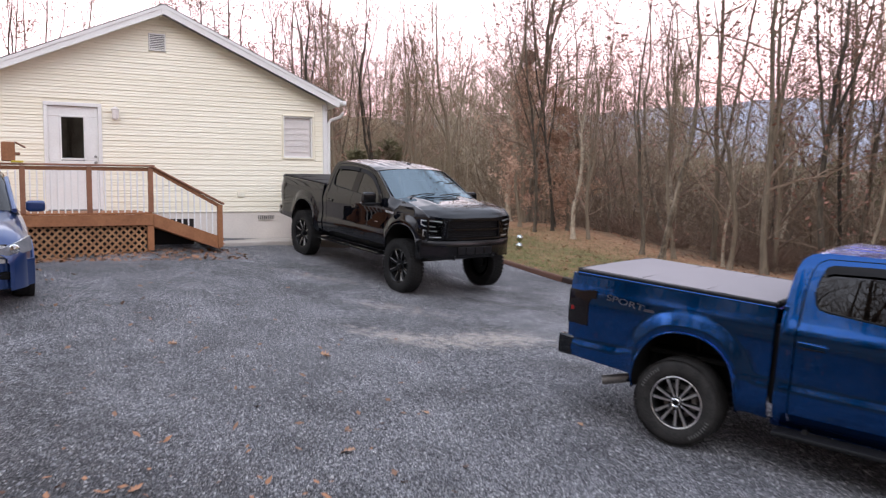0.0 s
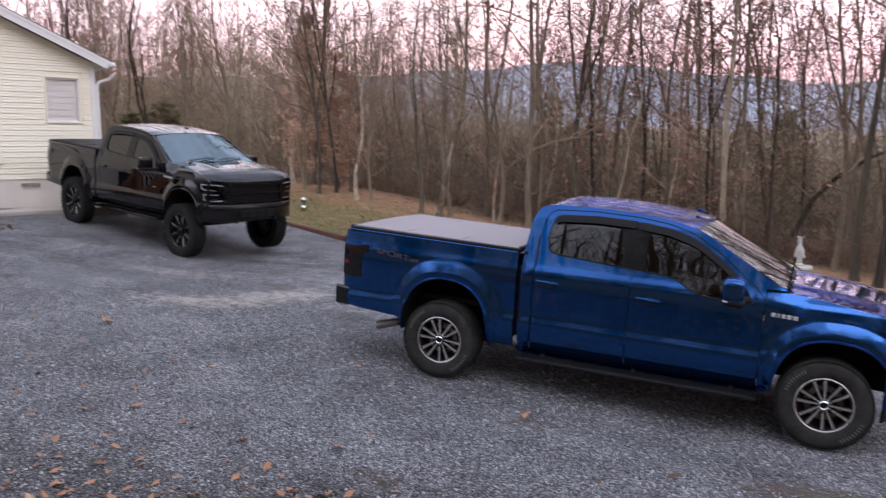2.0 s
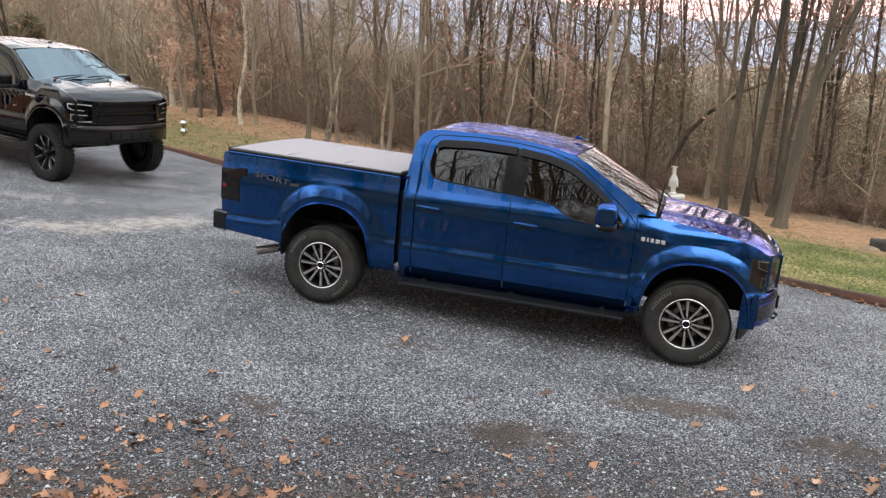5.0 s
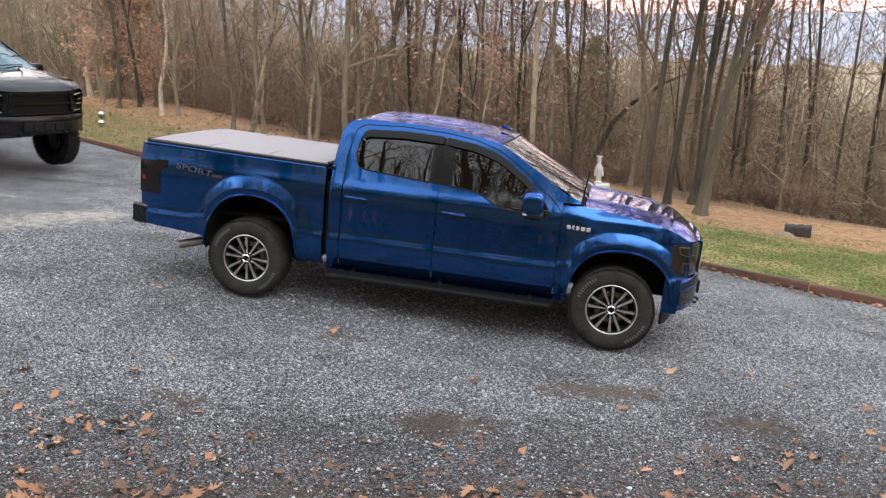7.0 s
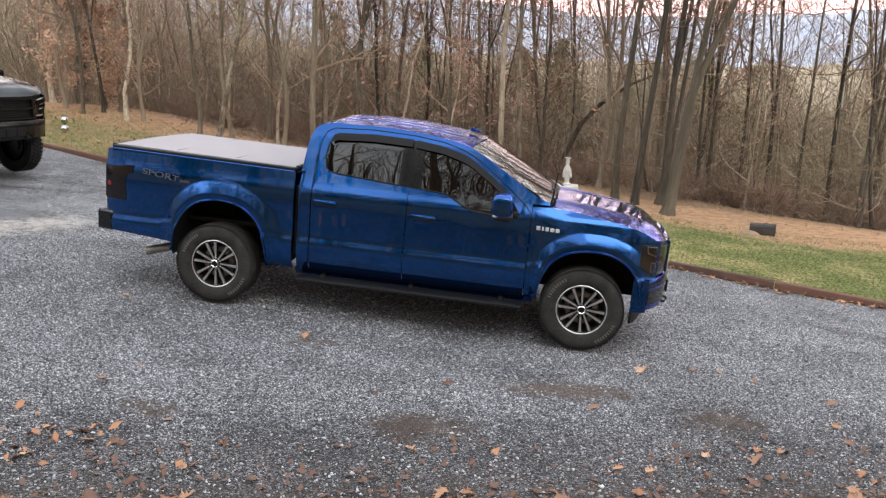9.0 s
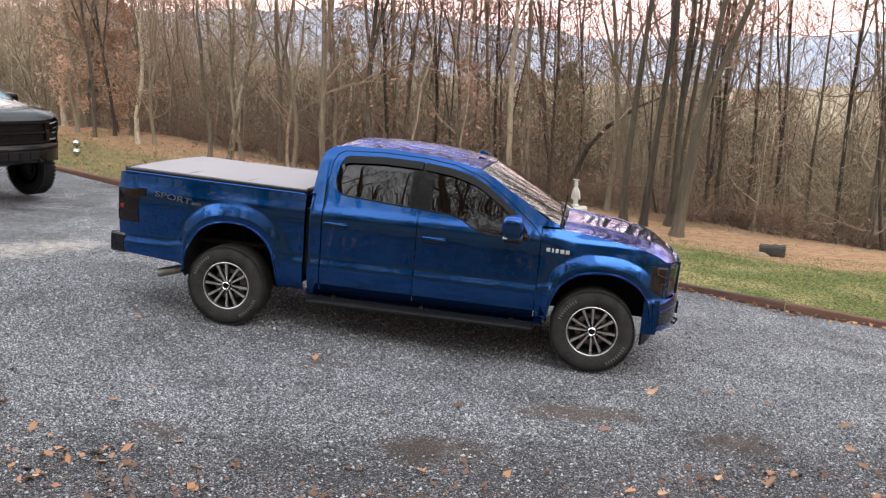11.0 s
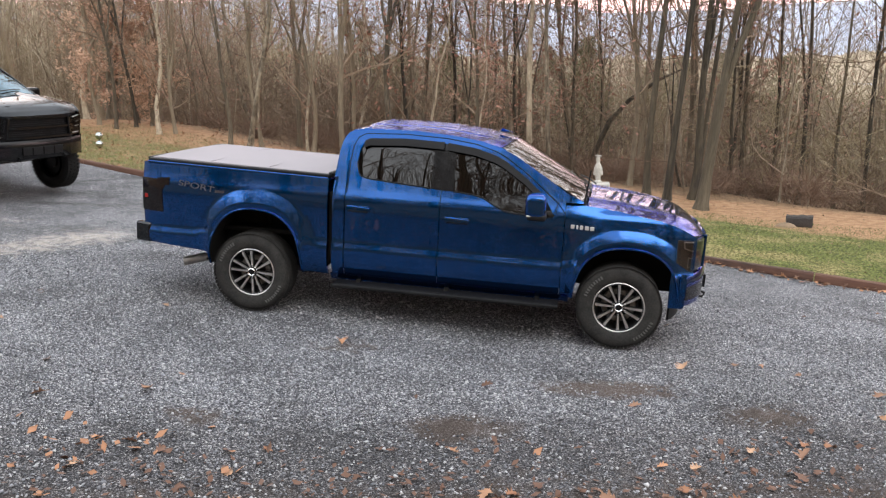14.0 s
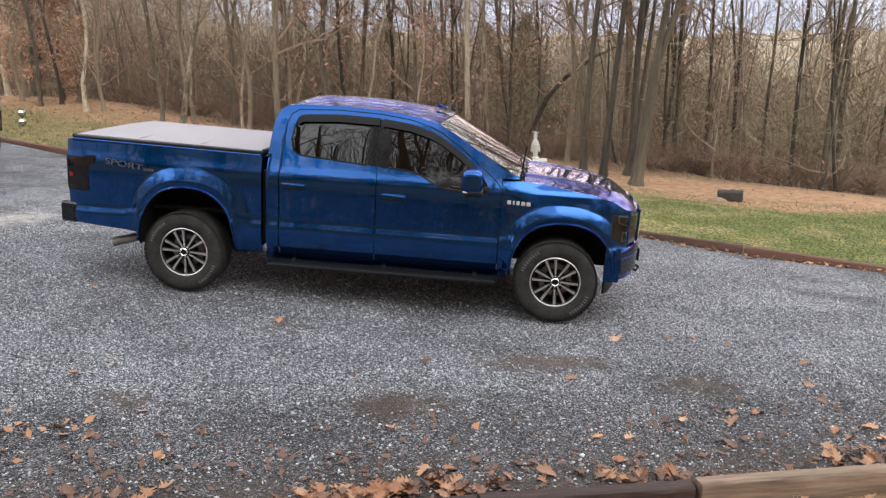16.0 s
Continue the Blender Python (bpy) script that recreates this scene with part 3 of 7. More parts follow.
midhill = part("backdrop_hill", wooded_hill(620, -80, 80, (.9, .9, 1.0, .8, .7, .9, 1.0, 1.2, 1.6, 2.4, 4.0, 5.2, 5.8, 6.2, 6.4), 300), MIDHILL)
tagged(midhill, "brown leafless woods on the far side of the valley", "hill", kind="structure")
# out of view; added to cut low sky light under the truck and in reflections
around = part("backdrop_woods", wooded_hill(190, 75, 290, (6, 8, 9, 10, 11, 12, 12, 11, 10, 9, 8, 7, 6), 70, -6), MIDHILL)
tagged(around, "unseen wooded rises, added all round to block the low sky", "hill", kind="structure")


# ---- pickup trucks ----
# Own space: x ahead from the rear axle, y to the left, z up from the ground.
SIDE_Z = (.38, .47, .53, .60, .70, .745, .760, .785, .80, .86, 1.0, 1.12, 1.18, 1.235, 1.275, 1.305, 1.36, 1.44, 1.60, 1.80, 1.97)
SIDE_Y = (.84, .925, .957, .975, .987, .987, .981, .970, .968, .970, .977, .985, .986, .983, .972, .955, .934, .906, .852, .782, .70)
ARCHES = ((0.04, 0.495, 0.615), (3.725, 0.495, 0.535))
ARCH_Z, ARCH_N = 0.45, 2.35
WB = 3.683


def rounded(cx, cy, cz, sx, sy, sz, e=.45, n=20):
    """A box-like body with full, rounded corners."""
    def soft(v):
        return math.copysign(abs(v) ** e, v)
    V, F = [], []
    for i in range(n + 1):
        p = math.pi * (i / n - .5)
        for j in range(2 * n):
            a = math.pi * j / n
            V.append((cx + sx / 2 * soft(math.cos(p)) * soft(math.cos(a)), cy + sy / 2 * soft(math.cos(p)) * soft(math.sin(a)), cz + sz / 2 * soft(math.sin(p))))
    for i in range(n):
        for j in range(2 * n):
            k = (j + 1) % (2 * n)
            F.append((i * 2 * n + j, i * 2 * n + k, (i + 1) * 2 * n + k, (i + 1) * 2 * n + j))
    return V, F


def arch_z(x, xc, a, h):
    u = min(1.0, abs(x - xc) / a)
    return ARCH_Z + h * max(0.0, 1 - u ** ARCH_N) ** (1 / ARCH_N)


def flare(x, z):
    out = 0.0
    for xc, a, h in ARCHES:
        q = abs(x - xc) / a
        if z > ARCH_Z:
            q = (q ** ARCH_N + ((z - ARCH_Z) / h) ** ARCH_N) ** (1 / ARCH_N)
        w = 0.30 if z > ARCH_Z + 0.3 else 0.14
        if q < 1 + w:
            k = min(1.0, max(0.0, (1 + w - q) / w))
            out = max(out, 0.044 * min(1.0, k * 1.5) ** 0.9)
    return out


def side_y(x, z):
    y = float(np.interp(z, SIDE_Z, SIDE_Y)) + flare(x, z)
    if x < .8 and z > 1.18:
        y += .55 * (.986 - float(np.interp(z, SIDE_Z, SIDE_Y)))
    ahead = min(1.0, max(0.0, (x - 3.14) / .34))
    if ahead and z < 1.42:
        up = min(1.0, max(0.0, (z - 1.03) / .34))
        y -= .085 * ahead * ahead * (3 - 2 * ahead) * up ** 1.35
    if x < -0.95:
        y -= 0.07 * ((-0.95 - x) / 0.28) ** 2
    if x > 3.95:
        y -= 0.17 * ((x - 3.95) / 0.55) ** 2.2
    return y


def body_bottom(x):
    base = float(np.interp(x, [-1.25, -.46, .53, .8, 3.1, 3.3, 4.1, 4.3], [.64, .575, .465, .44, .44, .46, .72, .76]))
    for xc, a, h in ARCHES:
        if abs(x - xc) < a:
            base = max(base, arch_z(x, xc, a, h))
    return base


def win_bot(x):
    return float(np.interp(x, [1.045, 1.06, 1.10, 1.18, 1.9, 2.0, 2.20, 2.32, 2.42, 2.52, 2.62, 2.94, 3.01], [1.60, 1.50, 1.455, 1.437, 1.385, 1.38, 1.368, 1.34, 1.285, 1.24, 1.222, 1.205, 1.225]))


def win_top(x):
    return float(np.interp(x, [1.045, 1.06, 1.09, 1.15, 1.5, 1.9, 2.2, 2.4, 2.5, 2.7, 2.9, 3.01], [1.60, 1.70, 1.785, 1.815, 1.835, 1.825, 1.79, 1.735, 1.69, 1.56, 1.40, 1.225]))


def green_top(x):
    return float(np.interp(x, [.83, .85, .88, .92, .98, 1.1, 1.6, 2.0, 2.25, 2.45, 2.6, 2.9, 3.12, 3.28], [1.42, 1.66, 1.80, 1.865, 1.90, 1.918, 1.925, 1.90, 1.868, 1.82, 1.75, 1.575, 1.44, 1.375]))


def rail_z(x):
    return float(np.interp(x, [-1.25, -1.12, .8], [1.43, 1.462, 1.42]))


FENDER_Z = [1.338, 1.343, 1.312, 1.252, 1.215, 1.165, 1.10]
HIGH_FENDER_Z = (1.37, 1.378, 1.35, 1.28, 1.24, 1.19, 1.115)


def fender_top(x):
    return float(np.interp(x, [3.1, 3.28, 3.6, 4.0, 4.15, 4.25, 4.36], FENDER_Z))


def stations(x0, x1, step=0.05):
    xs = list(np.arange(x0, x1, step)) + [x1]
    for xc, a, _ in ARCHES:
        for k in range(0, 37):
            x = xc - a * math.cos(math.pi * k / 36)
            xs += [x]
        xs += [xc - a - 0.001, xc + a + 0.001]
    xs = sorted({round(x, 4) for x in xs if x0 <= x <= x1})
    return xs


def band(xs, lo, hi, s, rows=26):
    """A skin from lo(x) to hi(x) on the side s, 12 mm thick at its edges."""
    knots = np.linspace(0, 1, rows)
    zs = sorted(set(SIDE_Z))

    def rowz(x, v):
        return lo(x) + (hi(x) - lo(x)) * v

    V, F, n = [], [], rows
    for x in xs:
        for v in knots:
            z = rowz(x, v)
            V.append((x, s * side_y(x, z), z))
    m = len(V)
    for x in xs:
        for v in knots:
            z = rowz(x, v)
            V.append((x, s * (side_y(x, z) - 0.03), z))
    for i in range(len(xs) - 1):
        for j in range(n - 1):
            q = (i * n + j, (i + 1) * n + j, (i + 1) * n + j + 1, i * n + j + 1)
            F.append(q if s < 0 else q[::-1])
    rim = [i * n for i in range(len(xs))] + [(len(xs) - 1) * n + j for j in range(1, n)] + [i * n + n - 1 for i in range(len(xs) - 2, -1, -1)] + [j for j in range(n - 2, 0, -1)]
    for a, b in zip(rim, rim[1:] + rim[:1]):
        q = (b, a, a + m, b + m)
        F.append(q if s < 0 else q[::-1])
    return V, F


def arch_line(k, s, off, z_end):
    xc, a, h = ARCHES[k]
    pts = []
    for i in range(0, 41):
        x = xc - a * math.cos(math.pi * i / 40)
        z = arch_z(x, xc, a, h)
        pts.append((x, s * (side_y(x, z) + off), z))
    pts.insert(0, (xc - a, s * (side_y(xc - a, z_end[0]) + off), z_end[0]))
    pts.append((xc + a, s * (side_y(xc + a, z_end[1]) + off), z_end[1]))
    return pts


def wheel_parts(parent, radius, width, rim_r, style):
    """A road wheel about the y axis; the outer face looks to -y."""
    hw = width / 2
    prof = [(rim_r - .012, -hw * .80), (rim_r + .012, -hw * .93), (rim_r + .035, -hw * 1.0), ((rim_r + radius) / 2, -hw * 1.07), (radius - .035, -hw * 1.0), (radius - .012, -hw * .90), (radius, -hw * .72), (radius + .004, 0), (radius, hw * .72), (radius - .012, hw * .9), (radius - .035, hw), ((rim_r + radius) / 2, hw * 1.07), (rim_r + .02, hw), (rim_r - .012, hw * .8)]
    tyre = part("tyre", lathe(prof, 64), DUSTYRUBBER if style == "blue" else RUBBER, parent, "worn black tyre" if style == "blue" else "chunky off-road tyre")
    blocks = []
    n = 72 if style == "blue" else 44
    depth = 0.003 if style == "blue" else 0.009
    for i in range(n):
        for row, yc in enumerate((-.78, -.27, .27, .78)):
            a = 2 * math.pi * (i + (row % 2) * 0.5) / n
            m = Matrix.Rotation(-a, 4, "Y") @ Matrix.Translation((radius + depth * .3, yc * hw, 0)) @ Matrix.Rotation(0.35 if row in (1, 2) else 0.0, 4, "X")
            blocks.append(moved(box(0, 0, 0, depth * 2, hw * .42, 2 * math.pi * radius / n * (.86 if style == "blue" else .66), .003), m))
            if row == 0 and style != "blue":
                m2 = Matrix.Rotation(-a, 4, "Y") @ Matrix.Translation((radius - .022, -hw * .985, 0)) @ Matrix.Rotation(0.5, 4, "Z")
                blocks.append(moved(box(0, 0, 0, .034, depth * 1.6, 2 * math.pi * radius / n * .55, .002), m2))
    tagged(part("tread", join(*blocks), DUSTYRUBBER if style == "blue" else RUBBER, parent), kind="stuff")
    if style == "blue":
        for start in (0.35, 3.45):
            for k in range(9):
                a = start + k * 0.085
                r = (rim_r + radius) / 2 + .012
                m = Matrix.Rotation(a, 4, "Y") @ Matrix.Translation((r, -hw * 1.068, 0))
                part("sidewall_mark", moved(box(0, 0, 0, .030, .004, .015, .001), m), LETTERING, parent, "grey raised bar on the sidewall")
    barrel = [(rim_r, -hw * .82), (rim_r - .012, -hw * .86), (rim_r - .022, -hw * .80), (rim_r - .03, -hw * .6), (rim_r - .05, hw * .3), (rim_r - .06, hw * .75)]
    part("rim", lathe(barrel, 56), DARKALLOY if style == "blue" else GLOSSBLACK, parent)
    part("rim_lip", lathe([(rim_r + .001, -hw * .86), (rim_r - .006, -hw * .885), (rim_r - .013, -hw * .86)], 56), MACHINED if style == "blue" else GLOSSBLACK, parent)
    part("barrel", lathe([(rim_r - .032, -hw * .58), (rim_r - .05, hw * .2), (.07, hw * .25), (0.0, hw * .25)], 48), DARKALLOY, parent)
    # brake disc and hub
    part("brake_disc", lathe([(.0, -.01), (.155, -.01), (.165, .0), (.165, .02), (0, .02)], 40), STEEL if style == "blue" else DARKALLOY, parent)
    face = -hw * .78
    spokes = 6 if style == "blue" else 8

    def spoke(a, w0, w1, r0, r1, y0, y1, th, skew=0.0):
        V = []
        for r, w, y, sk in ((r0, w0, y0, 0), ((r0 + r1) / 2, (w0 + w1) / 2, (y0 * .35 + y1 * .65), skew * .5), (r1, w1, y1, skew)):
            for dy, ww in ((0, w * .36), (th * .25, w * .5), (th, w * .5)):
                V.append((r, y + dy, -ww + sk))
                V.append((r, y + dy, ww + sk))
        F = []
        for i in range(2):
            o, p = i * 6, (i + 1) * 6
            for a0, b0 in ((0, 1), (1, 3), (3, 5), (5, 4), (4, 2), (2, 0)):
                F.append((o + a0, o + b0, p + b0, p + a0))
        F += [(0, 2, 4, 5, 3, 1), (12, 13, 15, 17, 16, 14)]
        return moved((V, F), Matrix.Rotation(a, 4, "Y"))

    for k in range(spokes):
        a = 2 * math.pi * k / spokes + 0.26
        if style == "blue":
            for d in (-1, 1):
                part("spoke", spoke(a + d * 0.2618, .016, .033, .045, rim_r - .006, face + .010, face - .002, .03, d * 0.012), MACHINED, parent)
                part("pocket", spoke(a + d * 0.2618, .024, .043, .045, rim_r - .012, face + .022, face + .012, .03, d * 0.012), DARKALLOY, parent)
        else:
            part("spoke", spoke(a, .055, .085, .06, rim_r - .008, face + .045, face + .004, .03), GLOSSBLACK, parent)
            part("milled_edge", spoke(a + .10, .006, .009, .12, rim_r - .012, face + .028, face - .004, .012), MACHINED, parent)
    hub = [(.0, face - .012), (.030, face - .012), (.036, face - .006), (.038, face + .004), (.05, face + .010), (.056, face + .02), (.056, face + .06), (0, face + .06)]
    part("hub", lathe(hub, 30), DARKALLOY if style == "blue" else GLOSSBLACK, parent)
    if style == "blue":
        part("hub_ring", lathe([(.028, face - .014), (.034, face - .019), (.041, face - .014), (.040, face - .004)], 28), CHROME, parent)
    part("centre_cap", lathe([(0, face - .0165), (.027, face - .0165), (.030, face - .0125), (0, face - .0125)], 24), GLOSSBLACK, parent)
    for k in range(6):
        a = 2 * math.pi * k / 6 + .5
        m = Matrix.Rotation(a, 4, "Y") @ Matrix.Translation((.0675, face + .004, 0))
        part("lug_nut", moved(lathe([(0, -.012), (.008, -.012), (.011, -.006), (.011, .012)], 8), m), CHROME if style == "blue" else GLOSSBLACK, parent)


def pickup(m, paint, style, label, radius, lift):
    truck = thing("pickup_truck", m, label, "pickup truck")
    if style != "blue":
        FENDER_Z[:] = HIGH_FENDER_Z
    rise = 0.0 if style == "blue" else .026
    nose = 0.0 if style == "blue" else .035
    body = lambda vf: ([(x, y, z + lift + rise * (x - 1.0) + nose * min(1, max(0, (x - 3.4) / .8)) * min(1, max(0, (z - .75) / .4))) for x, y, z in vf[0]], vf[1])  # noqa: E731
    P = lambda name, vf, mat, parent=truck, label="", smooth=35: part(name, body(vf), mat, parent, label, smooth)  # noqa: E731
    dark_trim = PLASTIC if style == "blue" else GLOSSBLACK
    for s in (-1, 1):
        # bed side
        bed = P("bed_side", band(stations(-1.20, .785), body_bottom, rail_z, s), paint)
        # cab corner and roof rail behind and above the doors
        P("cab_corner", band(list(np.linspace(.835, .955, 7)), lambda x: .445, green_top, s, 40), paint)
        xs = [.965] + list(np.linspace(1.0, 1.04, 3)) + list(np.linspace(1.045, 1.2, 14)) + list(np.linspace(1.25, 1.905, 14))
        lower = lambda x: .462  # noqa: E731
        dr = P("rear_door", band(xs, lower, lambda x: win_bot(x) if x >= 1.045 else 1.60, s, 36), paint)
        xs2 = list(np.linspace(1.912, 2.9, 34)) + list(np.linspace(2.92, 3.105, 10))
        df = P("front_door", band(xs2, lower, lambda x: win_bot(x) if x <= 3.01 else float(np.interp(x, [3.01, 3.03, 3.1], [1.225, 1.36, 1.36])), s, 36), paint)
        P("sill", band(list(np.linspace(.81, 3.2, 30)), lambda x: .385, lambda x: .458, s, 5), paint if style == "blue" else BLACK)
        allx = sorted(set(xs + xs2 + list(np.linspace(3.0, 3.27, 10)) + list(np.linspace(.955, 1.045, 4))))
        P("roof_rail", band(allx, lambda x: (win_top(x) if 1.045 <= x <= 3.01 else (1.602 if x < 1.045 else float(np.interp(x, [3.01, 3.03, 3.28], [1.23, 1.362, 1.362])))), green_top, s, 16), paint)
        # glass, with the black pillar between the doors
        for nm, x0, x1, par in (("window_pane", 1.047, 1.80, dr), ("window_pane", 2.02, 3.0, df)):
            gx = [x for x in np.linspace(x0, x1, 30)]
            V, F, n = [], [], 8
            for x in gx:
                for v in np.linspace(0, 1, n):
                    z = win_bot(x) - .012 + (win_top(x) - win_bot(x) + .024) * v
                    V.append((x, s * (side_y(x, z) - .017), z))
            for i in range(len(gx) - 1):
                for j in range(n - 1):
                    q = (i * n + j, (i + 1) * n + j, (i + 1) * n + j + 1, i * n + j + 1)
                    F.append(q if s < 0 else q[::-1])
            P(nm, (V, F), TINT if style == "blue" else SMOKE, par, "dark tinted side glass")
            edge = [(x, s * (side_y(x, win_bot(x)) + .001), win_bot(x) + .004) for x in gx]
            P("weather_strip", tube(edge, .007, 6), PLASTIC, par)
        pil = slab(list(np.linspace(1.80, 2.02, 8)), list(np.linspace(0, 1, 8)), lambda x, v: (x, s * (side_y(x, win_bot(x) + (win_top(x) - win_bot(x)) * v) - .010), win_bot(x) + (win_top(x) - win_bot(x)) * v), (0, -s * .02, 0), flip=s > 0)
        P("door_pillar", pil, GLOSSBLACK, truck, "gloss black pillar between the doors")
        sail = slab(list(np.linspace(2.84, 3.0, 6)), list(np.linspace(0, 1, 4)), lambda x, v: (x, s * (side_y(x, 1.3) - .004), win_bot(x) + (win_top(x) - win_bot(x)) * v), (0, -s * .01, 0), flip=s > 0)
        P("mirror_sail", sail, PLASTIC, df)
        # wind deflectors over the windows
        for x0, x1, par in ((1.10, 1.895, dr), (1.93, 2.86, df)):
            vx = list(np.linspace(x0, x1, 30))
            vis = slab(vx, list(np.linspace(0, 1, 4)), lambda x, v: (x, s * (side_y(x, win_top(x) - .06 * v) + .012 + .010 * v), win_top(x) + .012 - .068 * v), (0, -s * .004, 0), flip=s > 0)
            P("wind_deflector", vis, PLASTIC, par, "smoked plastic wind deflector")
        # shut lines of the doors, round the window frames
        for line, par in (((.972, .50), (.972, 1.30), (.975, 1.60), (.99, 1.74), (1.03, 1.83), (1.10, 1.868), (1.5, 1.886), (1.905, 1.872)), dr), (((1.908, 1.872), (2.2, 1.838), (2.4, 1.782), (2.5, 1.737), (2.7, 1.61), (2.9, 1.455), (3.05, 1.335), (3.108, 1.26)), df):
            P("shut_line", tube([(x, s * (side_y(x, z) + .0005), z) for x, z in line], .0045, 6), UNDER, par)
        # handles: a recess plate with a bar proud of it
        for x0, z0, par in ((.985, 1.150, dr), (1.965, 1.115, df)):
            zc = z0
            P("handle_recess", box(x0 + .115, s * (side_y(x0, zc) - .001), zc - .004, .225, .012, .062, .005), paint if style == "blue" else BLACK, par)
            P("door_handle", beam((x0, s * (side_y(x0, zc) + .010), zc + .012), (x0 + .235, s * (side_y(x0, zc) + .010), zc + .002), .022, .030, .010), paint if style == "blue" else BLACK, par)
            P("handle_gap", box(x0 + .12, s * (side_y(x0, zc) + .010), zc - .026, .20, .004, .012, .003), PLASTIC, par)
        # mirror
        my = s * 1.16
        mir = P("side_mirror", rounded(2.835, my, 1.345, .19, .25, .23), paint if style == "blue" else GLOSSBLACK, truck, "side mirror with a dark lower housing")
        P("mirror_housing", rounded(2.85, my, 1.248, .18, .24, .07), PLASTIC, mir)
        P("mirror_arm", beam((2.90, s * .94, 1.245), (2.86, s * 1.08, 1.25), .07, .05, .015), PLASTIC, mir)
        P("mirror_glass", box(2.758, my, 1.335, .006, .20, .17, .003), CHROME, mir)
        P("turn_signal", box(2.80, s * 1.27, 1.262, .08, .014, .02, .005), LAMPWHITE, mir)
        # fender
        fend = P("front_fender", band(stations(3.112, 4.34), body_bottom, fender_top, s), paint)
        for k, ends in ((0, (.575, .49)), (1, (.49, .74))):
            P("wheel_arch_lip", tube(arch_line(k, s, .001, ends), .011, 8), paint, bed if k == 0 else fend)
            pts = arch_line(k, s, -.02, ends)
            us, vs = list(range(len(pts))), [0, .25, .5, .75, 1]
            liner = grid(us, vs, lambda u, v: (pts[u][0], pts[u][1] - s * v * .42, pts[u][2] + .02 * v), flip=s < 0)
            P("wheel_liner", liner, UNDER, bed if k == 0 else fend)
            xc = ARCHES[k][0]
            P("inner_panel", box(xc, s * .50, .80, 1.15, .02, .62, .005), UNDER, bed if k == 0 else fend)
        # lower cladding crease is in the skin; running board below
        P("running_board", join(box(1.99, s * .965, .372, 2.24, .22, .034, .014), box(1.99, s * 1.0, .391, 2.1, .11, .008, .003)), dark_trim, truck, "black running board below the doors")
        for bx in (1.1, 2.0, 2.9):
            P("step_bracket", beam((bx, s * .7, .45), (bx, s * .95, .372), .05, .03), UNDER, truck)
        # badge on the fender: plain bright bars
        for bx, bw in ((3.185, .036), (3.229, .018), (3.268, .030), (3.318, .038), (3.368, .038)):
            P("fender_badge", box(bx, s * (side_y(bx, 1.15) + .004), 1.148 - (bx - 3.185) * .05, bw, .010, .036, .005), BADGE, fend, "bright metal badge bars")
        # tail lamp wrapping the corner
        tz = (.95, 1.29)
        tlx = [-1.198, -1.18, -1.14, -1.08, -1.02, -.96]
        tail = slab(tlx, list(np.linspace(0, 1, 6)), lambda x, v: (x, s * (side_y(x, tz[0] + v * .34) + .006), tz[0] + (.34) * v + (.02 if x > -1.0 and v > .5 else 0)), (0, -s * .05, 0), flip=s > 0)
        tl = P("tail_lamp", tail, SMOKED, truck, "smoked black tail lamp")
        P("tail_lamp_hook", slab([-.962, -.93, -.885], list(np.linspace(0, 1, 4)), lambda x, v: (x, s * (side_y(x, 1.2) + .005), 1.17 + (.12 + .02 * (x > -.95)) * v + .06 * (x > -.95) * (1 - v)), (0, -s * .04, 0), flip=s > 0), SMOKED, tl)
        P("tail_lamp_face", box(-1.198, s * .85, 1.12, .03, .15, .33, .01), SMOKED, tl)
        P("reflector", box(-1.15, s * (side_y(-1.15, 1.1) + .008), 1.105, .035, .006, .04, .003), REDLENS, tl, "dim red reflector")
        # headlamp on the corner
        zs = (.80, 1.085)

        def front_x(y):
            return 4.47 - .22 * (abs(y) / .93) ** 4

        def lamp_pt(u, v):
            y = .93 - .36 * u if u > 0.3 else .93 - .0
            x = 4.165 + (u / .3) * .135 if u <= .3 else front_x(y)
            zlo = zs[0] + .09 * max(0, 1 - u / .3)
            z = zlo + (zs[1] - zlo) * v + .012 * (1 - u) * v
            yy = side_y(min(x, 4.40), z) + .004 if u <= .3 else y
            return (x + (.004 if u > .3 else 0), s * yy, z)

        us = [0, .1, .2, .3, .42, .55, .7, .85, 1.0]
        P("headlamp_shell", slab(us, list(np.linspace(0, 1, 6)), lambda u, v: tuple(Vector(lamp_pt(u, v)) + Vector((.002, s * .002, 0))), (-.05, -s * .03, 0), flip=s < 0), HOUSING if style == "blue" else GLOSSBLACK, fend)
        hl = P("headlamp", grid(us, list(np.linspace(0, 1, 6)), lambda u, v: tuple(Vector(lamp_pt(u, v)) + Vector((.014, s * .012, 0))), flip=s < 0), LENS, truck, "headlamp with a dark housing")
        for seq in (((.10, .95), (.35, .95), (.75, .92)), ((.10, .95), (.12, .70), (.45, .64)), ((.22, .42), (.22, .08), (.75, .10)), ((.22, .42), (.55, .42))):
            fine = [(a[0] + (b[0] - a[0]) * q / 6, a[1] + (b[1] - a[1]) * q / 6) for a, b in zip(seq, seq[1:]) for q in range(6)] + [seq[-1]]
            P("lamp_strip", tube([tuple(Vector(lamp_pt(u, v)) + Vector((.009, s * .008, 0))) for u, v in fine], .008 if style != "blue" else .005, 6), LAMPWHITE if style != "blue" else STEEL, hl)
    # bonnet
    hood_line = [1.362, 1.366, 1.334, 1.29, 1.256, 1.216, 1.16, 1.09] if style == "blue" else [1.415, 1.415, 1.372, 1.32, 1.276, 1.236, 1.185, 1.12]

